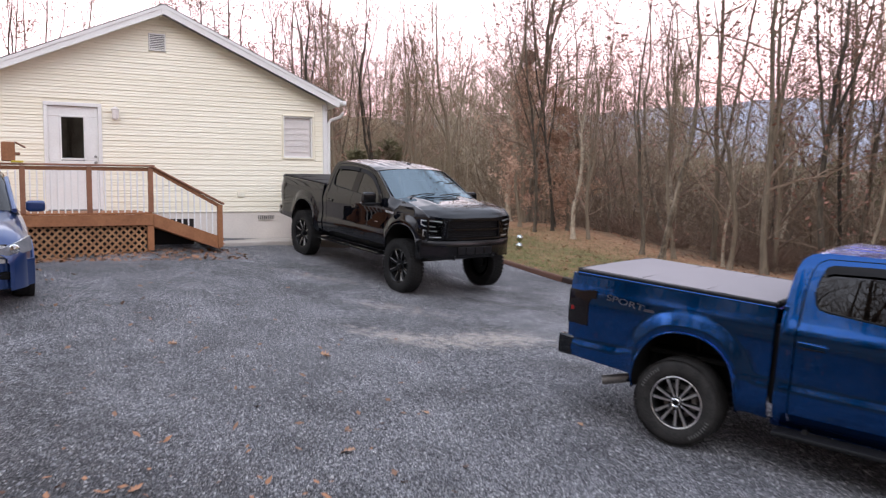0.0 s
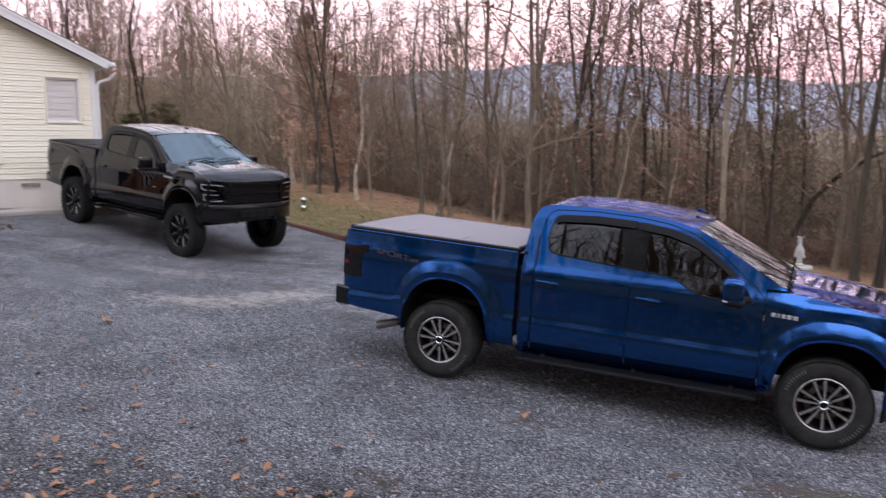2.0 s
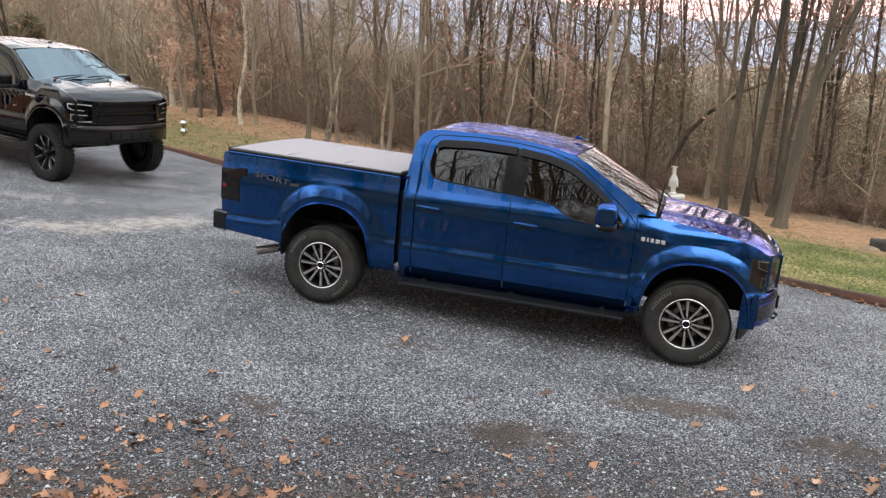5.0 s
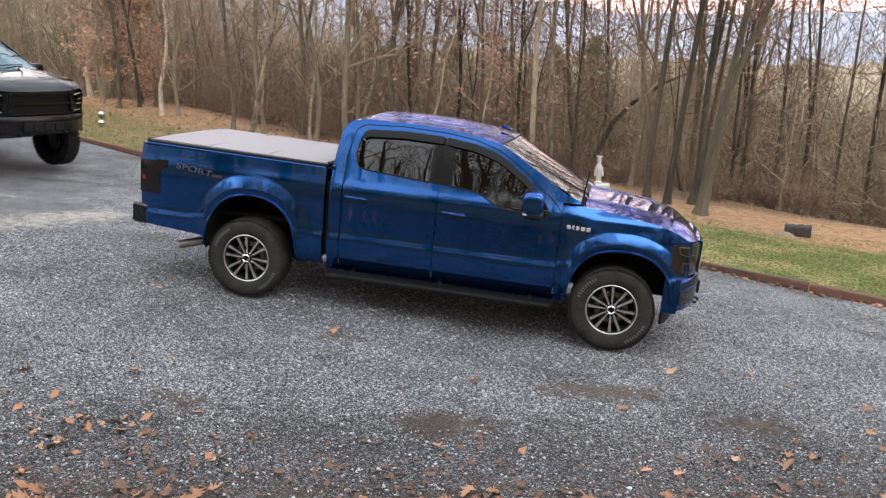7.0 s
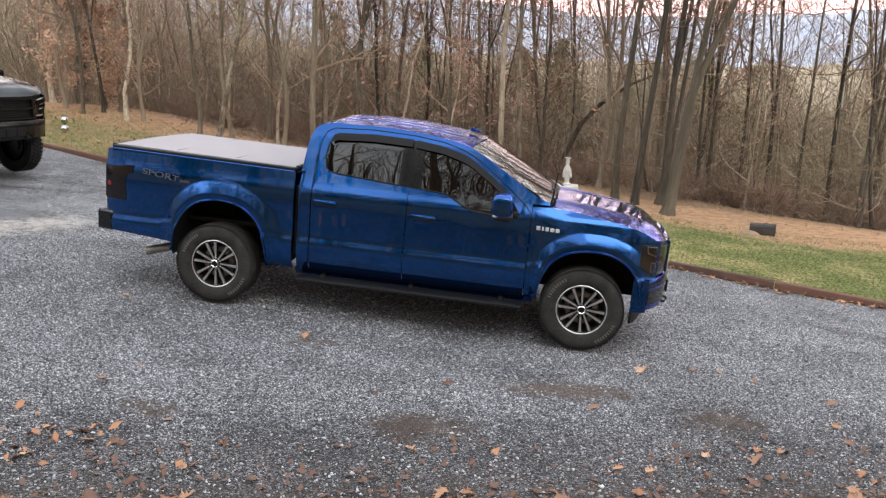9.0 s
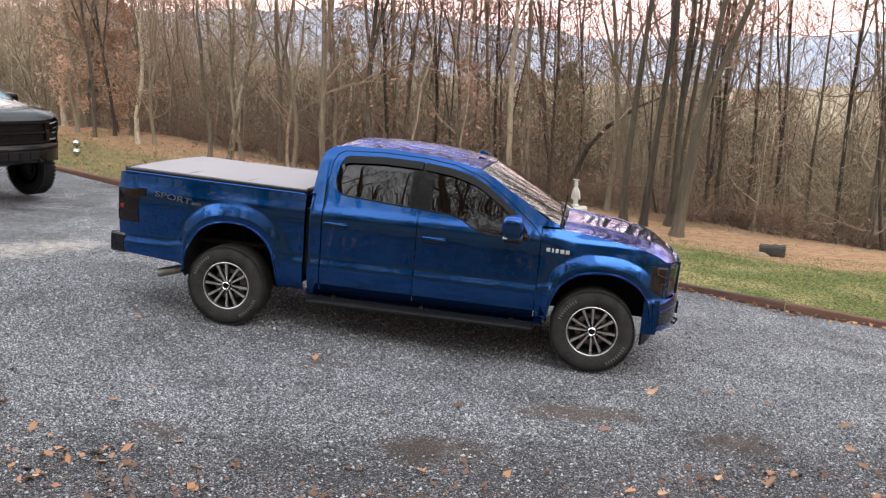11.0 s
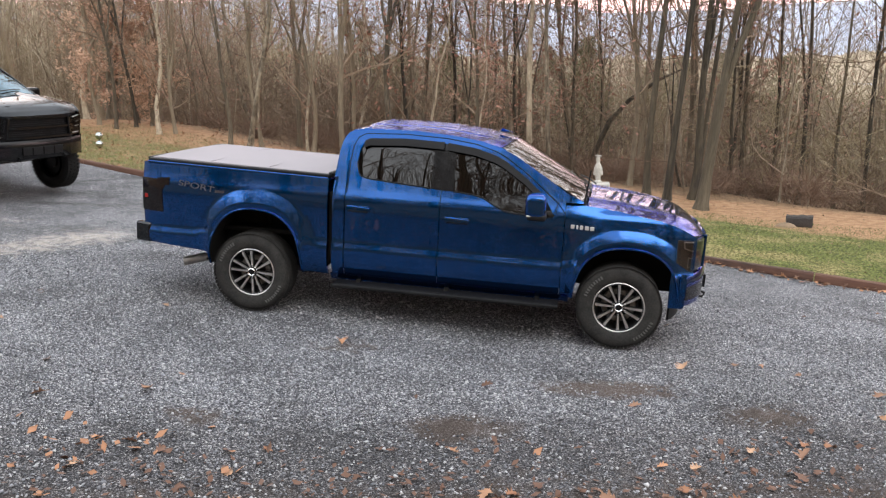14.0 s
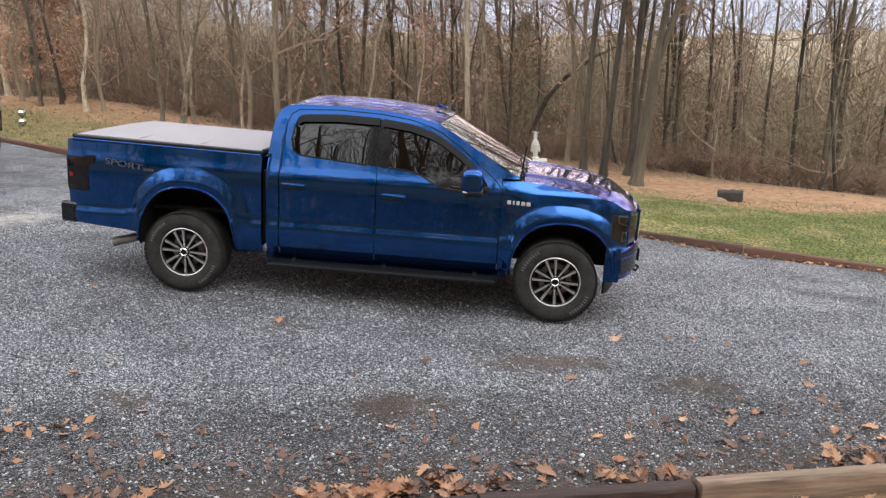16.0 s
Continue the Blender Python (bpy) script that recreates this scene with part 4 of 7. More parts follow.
    def bonnet(x, v):
        xx = x - .16 * abs(v) ** 4 * min(1, max(0, (x - 3.9) / .35))
        xe = min(x - .16 * min(1, max(0, (x - 3.9) / .35)), 4.34)
        ye = side_y(xe, fender_top(xe)) - .035
        y = v * ye
        edge = fender_top(xe) - .002
        mid = float(np.interp(x, [3.12, 3.3, 3.7, 4.05, 4.22, 4.32, 4.40, 4.46], hood_line)) - edge
        bulge = mid * (1 - abs(v) ** (3.2 if style == "blue" else 4.2)) + .022 * math.exp(-((abs(v) - .62) / .10) ** 2) * min(1, max(0, (4.4 - x) / .6))
        return (xx, y, edge + bulge)

    P("bonnet", slab(list(np.linspace(3.16, 4.2, 22)) + list(np.linspace(4.23, 4.46, 10)), list(np.linspace(-1, 1, 41)), bonnet, (0, 0, -.03), flip=True), paint)
    P("cowl", box(3.20, 0, 1.36, .20, 1.62, .06, .02), PLASTIC)
    # front face
    def face_pt(y, v, zlo, zhi, out):
        return (4.47 - .22 * (abs(y) / .93) ** 4 + out, y, zlo + (zhi - zlo) * v)

    ys = list(np.linspace(-.93, .93, 41))
    P("front_panel", slab(ys, [0, .5, 1], lambda y, v: face_pt(y, v, .74, 1.12, -.045), (-.05, 0, 0), flip=True), paint if style != "blue" else BLUE)
    gy = list(np.linspace(-.58, .58, 25))
    P("grille_mesh", slab(gy, [0, .5, 1], lambda y, v: face_pt(y, v, .79, 1.10, -.028), (-.01, 0, 0), flip=True), PLASTIC)
    bars = [("grille_bar", .945, .032), ("grille_bar", 1.09, .03), ("grille_bar", .80, .028)]
    for nm, z, d in bars:
        P(nm, slab(gy, [0, 1], lambda y, v: face_pt(y, v, z - d / 2, z + d / 2, .018), (-.05, 0, 0), flip=True), paint if style == "blue" else GLOSSBLACK)
    if style == "blue":
        for y in np.linspace(-.5, .5, 11):
            P("grille_slat", beam(face_pt(y, 0, .80, 1.09, -.012), face_pt(y, 1, .80, 1.09, -.012), .012, .02, .003, up=(1, 0, 0)), GLOSSBLACK)
    else:
        for z in np.linspace(.83, 1.06, 9):
            P("grille_slat", slab(gy, [0, 1], lambda y, v: face_pt(y, v, z - .004, z + .004, -.016), (-.012, 0, 0), flip=True), PLASTIC)
    for s in (-1, 1):
        P("grille_frame", beam(face_pt(s * .585, 0, .79, 1.10, .01), face_pt(s * .545, 1, .79, 1.10, .01), .03, .05, .008, up=(1, 0, 0)), paint if style == "blue" else GLOSSBLACK)

    def bump_x(y):
        return 4.53 - .27 * (abs(y) / .98) ** 2.9

    by = list(np.linspace(-.957, .957, 45))
    prof = ((.445, -.06), (.47, -.01), (.56, .0), (.66, .005), (.735, .0), (.765, -.02), (.775, -.06))
    bumper = P("front_bumper", slab(by, list(range(len(prof))), lambda y, k: (bump_x(y) + prof[k][1], y, prof[k][0]), (-.05, 0, 0), flip=True), paint if style == "blue" else GLOSSBLACK, truck, "body-coloured front bumper" if style == "blue" else "gloss black front bumper")
    for s in (-1, 1):
        P("bumper_wrap", slab(list(np.linspace(4.13, 4.276, 6)), list(range(len(prof))), lambda x, k: (x, s * (.975 - .02 * ((x - 4.13) / .17) ** 2), prof[k][0]), (0, -s * .03, 0), flip=s > 0), paint if style == "blue" else GLOSSBLACK, bumper)
        P("fog_lamp", slab(list(np.linspace(.56, .955, 9)), list(np.linspace(0, 1, 4)), lambda y, v: (bump_x(y) + .006, s * y, .52 + .015 * (y - .56) + (.155 - .06 * (y - .56)) * v), (-.02, 0, 0), flip=s > 0), SMOKED, bumper)
        P("tow_hook", tube([(4.42, s * .42, .46), (4.52, s * .42, .45), (4.54, s * .42, .49), (4.46, s * .42, .52)], .013, 8), PLASTIC, bumper)
    P("lower_grille", box(4.532, 0, .60, .02, .74, .13, .01), PLASTIC, bumper)
    for y in (-.2, 0, .2):
        P("grille_rib", box(4.544, y, .60, .01, .02, .12, .003), GLOSSBLACK, bumper)
    if style == "blue":
        P("air_dam", slab(list(np.linspace(-.86, .86, 21)), [0, 1], lambda y, v: (4.32 - .18 * (abs(y) / .9) ** 3, y, .30 + .18 * v), (-.02, 0, 0), flip=True), PLASTIC)
    # roof with pressed ribs
    def roof(x, v):
        z0 = green_top(min(x, 2.44))
        ye = side_y(x, z0) - .006
        crown = .052 * (1 - abs(v) ** 2.4) * min(1, max(.15, (x - .84) / .3))
        rib = .011 * sum(math.exp(-((v - c) / .04) ** 2) for c in (-.66, -.4, -.14, .14, .4, .66)) * min(1, max(0, (x - 1.05) / .1)) * min(1, max(0, (2.32 - x) / .1))
        return (x - .0 + .10 * (1 - v * v) * max(0, (x - 2.2) / .25), v * ye, z0 + crown - rib)

    P("roof", slab(list(np.linspace(.88, 1.1, 8)) + list(np.linspace(1.15, 2.45, 24)), list(np.linspace(-1, 1, 97)), roof, (0, 0, -.02)), paint)
    # windscreen and rear glass
    def screen(u, v):
        x = 2.46 + .80 * u
        z = float(np.interp(u, [0, 1], [1.815, 1.375]))
        zc = .05 * (1 - abs(v) ** 2.4) * (1 - u * .2)
        ye = side_y(min(x, 3.2), z) - .055
        return (x + .10 * (1 - v * v), v * ye, z + zc)

    P("windscreen", grid(list(np.linspace(0, 1, 10)), list(np.linspace(-1, 1, 25)), screen, flip=True), WINDSHIELD if style == "blue" else DARKSCREEN, truck, "raked windscreen reflecting the sky")
    for v0, v1 in ((-.70, -.02), (.02, .72)):
        a, b = Vector(screen(.97, v0)), Vector(screen(.90, v1))
        P("wiper", tube([tuple(a + Vector((.05, 0, .02))), tuple((a + b) / 2 + Vector((.03, 0, .028))), tuple(b + Vector((0, 0, .02)))], .009, 6), PLASTIC)
    back = slab([-.80, -.4, 0, .4, .80], [0, .5, 1], lambda y, v: (.835 + .06 * v, y * (1 - .1 * v), 1.42 + .42 * v), (.02, 0, 0))
    P("rear_window", back, TINT)
    P("cab_back", box(.85, 0, 1.0, .04, 1.84, .9, .02), paint)
    # bed: floor, front wall, tailgate, folding cover
    P("bed_floor", box(-.2, 0, .80, 1.95, 1.5, .05, .01), UNDER)
    P("bed_front", box(.77, 0, 1.10, .04, 1.75, .62, .01), paint)
    gate = slab(list(np.linspace(-.885, .885, 9)), list(np.linspace(0, 1, 9)), lambda y, v: (-1.205 - .012 * math.sin(v * math.pi), y, .66 + .785 * v), (.05, 0, 0))
    tg = P("tailgate", gate, paint)
    P("gate_handle", box(-1.225, 0, 1.28, .02, .28, .07, .01), PLASTIC, tg)
    P("rear_bumper", join(box(-1.20, 0, .71, .14, 1.60, .17, .03), *[moved(box(0, 0, 0, .20, .08, .205, .035), Matrix.Translation((-1.205, s * .90, .715)) @ Matrix.Rotation(s * .28, 4, "Z")) for s in (-1, 1)]), BLACK if style == "blue" else GLOSSBLACK)
    for s in (-1, 1):
        # dark blocks added between cab and bed, standing in for shade in the gap
        P("gap_seal", box(.81, s * .86, .93, .06, .10, .70, .01), UNDER)
    cov = slab(list(np.linspace(-1.13, .745, 24)), list(np.linspace(-1, 1, 13)), lambda x, v: (x, v * .845, rail_z(x) + .032 + .012 * (1 - v * v) - .002 * math.exp(-((x + .5) / .03) ** 2) - .002 * math.exp(-((x - .13) / .02) ** 2)), (0, 0, -.03))
    cover_ob = P("bed_cover", cov, VINYL if style == "blue" else PLASTIC, truck, "grey vinyl tri-fold bed cover" if style == "blue" else "dark folding bed cover")
    for sx in (-.51, .12):
        P("cover_seam", box(sx, 0, rail_z(sx) + .0355, .008, 1.60, .012, .004), PLASTIC if style != "blue" else VINYL, cover_ob)
    for s in (-1, 1):
        P("bed_rail", beam((-1.13, s * .918, rail_z(-1.13) - .008), (.77, s * .918, rail_z(.77) - .008), .07, .03, .01), paint)
        P("cover_rail", beam((-1.15, s * .875, rail_z(-1.15) + .012), (.77, s * .875, rail_z(.77) + .012), .075, .04, .012), PLASTIC, cover_ob)
    P("cover_rail", beam((-1.155, -.86, rail_z(-1.1) + .012), (-1.155, .86, rail_z(-1.1) + .012), .05, .04, .012), PLASTIC, cover_ob)
    P("cover_rail", beam((.765, -.84, rail_z(.77) + .02), (.765, .84, rail_z(.77) + .02), .05, .05, .012), PLASTIC, cover_ob)
    # underside
    for s in (-1, 1):
        P("frame_rail", beam((-1.1, s * .42, .60), (4.3, s * .42, .60), .09, .15), UNDER)
    P("rear_axle", tube([(0, -.8, radius - lift), (0, -.18, radius - lift), (0, 0, radius - lift), (0, .18, radius - lift), (0, .8, radius - lift)], [.05, .05, .15, .05, .05], 12), UNDER)
    P("front_axle", tube([(WB, -.75, radius - lift + .02), (WB, .75, radius - lift + .02)], .045, 10), UNDER)
    P("engine_bay", box(3.7, 0, .85, .9, .95, .5, .05), UNDER)
    P("floor_pan", box(2.0, 0, .56, 2.4, 1.7, .12, .02), UNDER)
    P("fuel_tank", box(1.6, .45, .47, 1.2, .45, .2, .05), UNDER)
    P("shock_absorber", tube([(.12, -.62, radius - lift - .02), (.0, -.55, .95)], .035, 8), UNDER)
    P("leaf_spring", tube([(-.65, -.56, .56), (-.3, -.56, .42), (0, -.56, .38), (.3, -.56, .42), (.68, -.56, .55)], .03, 6), UNDER)
    if style == "blue":
        P("exhaust_pipe", tube([(-.30, -.62, .51), (-.55, -.68, .468), (-.83, -.80, .40)], [.043, .045, .047], 16, cap=False), STEEL, truck, "bright steel exhaust tip")
        # capped dark plug inside the tip, in place of shade in the bore
        P("exhaust_bore", tube([(-.50, -.668, .477), (-.81, -.791, .405)], .040, 16), DARKSHADE)
        me = text_mesh("SPORT", .088, .0015)
        me.materials.append(DECAL)
        dec = new("side_decal", me)
        dec.parent = truck
        dec["label"] = "dark grey SPORT lettering decal"
        shear = Matrix(((1.65, .38, 0, 0), (0, .82, 0, 0), (0, 0, 1, 0), (0, 0, 0, 1)))
        dec.matrix_local = Matrix.Translation((-.78, -side_y(-.5, 1.26) - .020, 1.245 + lift)) @ Matrix.Rotation(radians(90), 4, "X") @ Matrix.Rotation(radians(-9), 4, "X") @ Matrix.Rotation(radians(6), 4, "Z") @ shear
        part("decal_bar", body(box(-.34, -side_y(-.34, 1.2) - .003, 1.205, .10, .003, .025, .001)), DECAL, truck)
        P("aerial", tube([(3.27, -.90, 1.28), (3.275, -.90, 1.34), (3.31, -.90, 1.68)], [.014, .009, .006], 8), PLASTIC)
        P("roof_fin", slab(list(np.linspace(0, 1, 6)), [0, .5, 1], lambda u, v: (2.34 + .14 * (1 - u) * (.35 + .65 * (1 - v)) + .02, 0.0 + .022 * (1 - v), 1.925 + .036 * v * (.4 + .6 * math.sin(u * 2.6))), (0, -.04, 0)), paint)
    else:
        P("roof_fin", box(2.36, 0, 1.955, .10, .035, .03, .012), PLASTIC)
        P("door_badge", box(2.86, -.985, .93, .10, .006, .018, .002), CHROME)
    # cabin: dashboard, wheel, seats
    P("dashboard", box(2.98, 0, 1.20, .45, 1.55, .22, .07), INTERIOR)
    P("steering_wheel", moved(lathe([(.175, 0), (.19, .012), (.205, 0), (.19, -.012)], 28, True), Matrix.Translation((2.66, .40, 1.22)) @ Matrix.Rotation(radians(65), 4, "Z") @ Matrix.Rotation(radians(25), 4, "X")), PLASTIC)
    for sx in (1.15, 2.15):
        for sy in (-.40, .40):
            P("seat", join(box(sx + .20, sy, .93, .52, .56, .18, .06), moved(box(0, 0, .33, .15, .54, .66, .06), Matrix.Translation((sx - .02, sy, .98)) @ Matrix.Rotation(-.25, 4, "Y")), box(sx - .17, sy, 1.70, .10, .26, .18, .04)), INTERIOR)
    # wheels
    hubs = []
    hubmesh = mesh_of("wheel", lathe([(0, .06), (.10, .06), (.11, .02), (.11, -.02), (0, -.02)], 24), DARKALLOY)
    for x in (0, WB):
        for s in (-1, 1):
            w = new("wheel", hubmesh)
            w.parent = truck
            off = .865 if style == "blue" else .90
            w.matrix_local = Matrix.Translation((x, s * off, radius)) @ (Matrix.Rotation(math.pi, 4, "Z") if s > 0 else Matrix())
            w["label"] = "silver twelve-spoke alloy wheel" if style == "blue" else "black alloy wheel with milled spokes"
            hubs.append(w)
    width = .275 if style == "blue" else .25
    wheel_parts(hubs[0], radius - .004, width, .245 if style == "blue" else .300, style)
    for w in hubs[1:]:
        for o in list(hubs[0].children):
            twin(o, w)
    return truck


def twin(o, parent):
    """A copy of a part with its own parts, on the same meshes, under another parent."""
    c = o.copy()
    scene.collection.objects.link(c)
    c.parent = parent
    for k in o.children:
        twin(k, c)


blue_truck = pickup(pose(0, 0, 0, -.32, 4.57, 0), BLUE, "blue", "glossy blue crew-cab pickup truck parked on grey gravel", .404, 0.0)
black_truck = pickup(pose(-9.68, 4.56, 1.013, 0, 6.6, -15.9), BLACK, "black", "lifted glossy black crew-cab pickup truck with large off-road tyres", .465, .15)


# ---- the house ----
# Own space: x along the gable wall, -y out of it, z up (world height).
HOUSE = pose(-11.78, 4.78, 0, 0, 0, 67)
WALL_L, WALL_R, PEAK_X, DEPTH = -6.47, 1.05, -2.71, 13.0
EAVE_Z, SLOPE = 4.46, 0.445


def rake(x):
    return EAVE_Z + SLOPE * ((WALL_R - PEAK_X) - abs(x - PEAK_X))


house = thing("house", HOUSE, "cream vinyl-sided single-storey house with a white-trimmed gable", "house")
FND_T, FND_B = 1.87, 1.0
# core walls, with the openings cut through the gable
openings = [(-5.0, -4.02, 1.95, 4.09), (-.02, .70, 3.12, 4.10)]


def wall_with_openings(x0, x1, z0, ztop, holes, y0, y1):
    xs = sorted({x0, x1, PEAK_X, *[h[0] for h in holes], *[h[1] for h in holes]})
    out = []
    for a, b in zip(xs, xs[1:]):
        cuts = sorted([(h[2], h[3]) for h in holes if h[0] <= a and b <= h[1]])
        z = z0
        spans = []
        for lo, hi in cuts:
            spans.append((z, z, lo, lo))
            z = hi
        spans.append((z, z, ztop(a), ztop(b)))
        for p, q, r, t in spans:
            V = [(a, y0, p), (b, y0, q), (b, y0, t), (a, y0, r), (a, y1, p), (b, y1, q), (b, y1, t), (a, y1, r)]
            out.append((V, [(0, 1, 2, 3), (7, 6, 5, 4), (0, 4, 5, 1), (1, 5, 6, 2), (2, 6, 7, 3), (3, 7, 4, 0)]))
    return join(*out)


gable = part("gable_wall", wall_with_openings(WALL_L, WALL_R, FND_T, rake, openings, 0.0, 0.16), SIDING, house, smooth=0)
part("back_wall", wall_with_openings(WALL_L, WALL_R, FND_T, rake, [], DEPTH - .16, DEPTH), SIDING, house, smooth=0)
for x in (WALL_L + .08, WALL_R - .08):
    part("side_wall", box(x, DEPTH / 2, (FND_T + EAVE_Z) / 2, .16, DEPTH - .33, EAVE_Z - FND_T, .004), SIDING, house)
part("foundation", join(box((WALL_L + WALL_R) / 2, .10, (FND_T + FND_B) / 2, WALL_R - WALL_L - .04, .2, FND_T - FND_B, .006), box(WALL_R - .12, DEPTH / 2, (FND_T + FND_B) / 2, .2, DEPTH - .5, FND_T - FND_B, .006)), FOUND, house, "off-white painted block foundation")
part("floor_deck", box((WALL_L + WALL_R) / 2, DEPTH / 2, FND_T + .03, WALL_R - WALL_L - .35, DEPTH - .4, .06, .004), DARKSHADE, house)
# clapboards: each leans out at its foot
ROW = 0.118
z = FND_T + .002
while z < rake(PEAK_X) - .06:
    half = min(WALL_R - .07, PEAK_X + (WALL_R - PEAK_X) - max(0.0, (z + ROW - EAVE_Z) / SLOPE)) - PEAK_X
    a, b = PEAK_X - half, PEAK_X + half
    cuts = [(max(a, h[0] - .06), min(b, h[1] + .06)) for h in openings if z + ROW > h[2] - .05 and z < h[3] + .07 and h[1] > a and h[0] < b]
    if z + ROW > 5.33 and z < 5.72:
        cuts.append((-2.99, -2.63))
    runs, x = [], a
    for lo, hi in sorted(cuts):
        runs.append((x, lo))
        x = hi
    runs.append((x, b))
    for lo, hi in runs:
        if hi - lo < .03:
            continue
        p = ((0, .000), (-.022, .002), (-.024, .012), (-.014, .058), (-.020, .064), (-.006, ROW + .004), (0, ROW + .004))
        V = [(lo, py, z + pz) for py, pz in p] + [(hi, py, z + pz) for py, pz in p]
        k = len(p)
        F = [(i, i + 1, k + i + 1, k + i) for i in range(k - 1)] + [tuple(range(k))[::-1], tuple(range(k, 2 * k))]
        part("siding_board", (V, F), SIDING, gable, smooth=20)
    z += ROW
# corner trim, gutter spout
for x in (WALL_L, WALL_R):
    part("corner_trim", join(box(x - math.copysign(.045, x - PEAK_X), -.03, (FND_T + EAVE_Z) / 2 - .03, .10, .05, EAVE_Z - FND_T - .06, .006), box(x + math.copysign(.012, x - PEAK_X), .04, (FND_T + EAVE_Z) / 2 - .03, .03, .10, EAVE_Z - FND_T - .06, .005)), WHITE, house)
# roof
OVER, GOVER = .22, .34
for s in (-1, 1):
    xe = PEAK_X + s * (WALL_R - PEAK_X + OVER)
    ze, zp = rake(xe), rake(PEAK_X) + .0
    up = Vector((s * SLOPE, 0, 1)).normalized()

    def rp(u, y, lift):
        return Vector((PEAK_X + (xe - PEAK_X) * u, y, zp + (ze - zp) * u + .03)) + up * lift

    def roof_block(y0, y1, l0, l1, u0=0.0, u1=1.0):
        V = [tuple(rp(u, y, li)) for li in (l0, l1) for u, y in ((u0, y0), (u1, y0), (u1, y1), (u0, y1))]
        F = [(0, 1, 2, 3), (7, 6, 5, 4), (0, 4, 5, 1), (1, 5, 6, 2), (2, 6, 7, 3), (3, 7, 4, 0)]
        return V, F if s < 0 else [q[::-1] for q in F]

    part("roof_deck", roof_block(-GOVER + .03, DEPTH + .3, .02, .11), WHITE, house, smooth=0)
    sh = part("roof_slope", roof_block(-GOVER - .02, DEPTH + .33, .112, .126, 0, 1.015), SHINGLE, house, smooth=0)
    part("barge_board", roof_block(-GOVER, -GOVER + .028, -.075, .110), WHITE, house, "white painted barge board", smooth=0)
    part("barge_trim", roof_block(-GOVER - .014, -GOVER - .001, .045, .108), WHITE, house, smooth=0)
    part("soffit", roof_block(-GOVER + .03, .0, .0, .018), WHITE, house, smooth=0)
    part("gutter", box(xe + s * .05, DEPTH / 2 - .2, ze + .055, .11, DEPTH + .6, .10, .025), WHITE, house)
part("ridge_cap", join(box(PEAK_X, DEPTH / 2, rake(PEAK_X) + .148, .20, DEPTH + .68, .022, .008)), SHINGLE, house)
part("barge_peak", box(PEAK_X, -GOVER + .012, rake(PEAK_X) + .045, .12, .034, .18, .004), WHITE, house)
spout = [(WALL_R + .36, -.20, 4.22), (WALL_R + .30, -.14, 4.12), (WALL_R + .10, -.06, 4.05), (WALL_R + .045, -.05, 3.96), (WALL_R + .045, -.05, 1.55)]
part("downspout", tube(spout, .035, 8), WHITE, house, "white downspout at the corner")
# gable vent
vent = part("gable_vent", join(box(-2.81, -.028, 5.70, .35, .03, .03, .006), box(-2.81, -.028, 5.36, .35, .03, .03, .006), box(-2.97, -.028, 5.53, .03, .03, .36, .006), box(-2.65, -.028, 5.53, .03, .03, .36, .006)), WHITE, house)
part("vent_backing", box(-2.81, .0, 5.53, .31, .02, .32, .004), DARKSHADE, vent)
for k in range(8):
    part("vent_slat", moved(box(0, 0, 0, .30, .045, .010, .003), Matrix.Translation((-2.81, -.02, 5.40 + k * .037)) @ Matrix.Rotation(.6, 4, "X")), WHITE, vent)
# crawl-space vent
cv = part("crawl_vent", join(box(-.455, -.008, 1.79, .40, .02, .015, .004), box(-.455, -.008, 1.68, .40, .02, .015, .004)), FOUND, house)
part("vent_backing", box(-.455, .0, 1.735, .38, .012, .10, .003), DARKSHADE, cv)
for k in range(8):
    part("vent_slat", box(-.62 + k * .047, -.010, 1.735, .016, .014, .095, .003), FOUND, cv)
# small utility box
part("meter_box", box(-1.05, -.035, 2.27, .16, .05, .12, .012), SIDING, house)


def frame_of(x0, x1, z0, z1, w, y0, y1, sill=False):
    yc, d = (y0 + y1) / 2, y1 - y0
    bits = [box((x0 + x1) / 2, yc, z1 - w / 2, x1 - x0, d, w, .005), box(x0 + w / 2, yc, (z0 + z1 - w) / 2, w, d, z1 - z0 - w - .001, .005), box(x1 - w / 2, yc, (z0 + z1 - w) / 2, w, d, z1 - z0 - w - .001, .005)]
    if sill:
        bits.append(box((x0 + x1) / 2, yc, z0 + w / 2, x1 - x0 - 2 * w - .002, d, w, .005))
    return join(*bits)


# window with a drawn blind
win = part("window", frame_of(-.045, .725, 3.095, 4.125, .03, -.040, .03, True), SIDING, house, "white vinyl window with a drawn blind")
part("window_sash", frame_of(-.015, .695, 3.126, 4.094, .035, -.01, .06, True), WHITE, win)
part("pane", box(.34, .02, 3.61, .64, .006, .90, .002), glass("clear_glass", (.99, .99, .99), ior=1.12), win)
for k in range(7):
    part("blind_slat", moved(box(0, 0, 0, .63, .148, .004, .0015), Matrix.Translation((.34, .052, 3.195 + k * .139)) @ Matrix.Rotation(1.47, 4, "X")), BLIND, win)
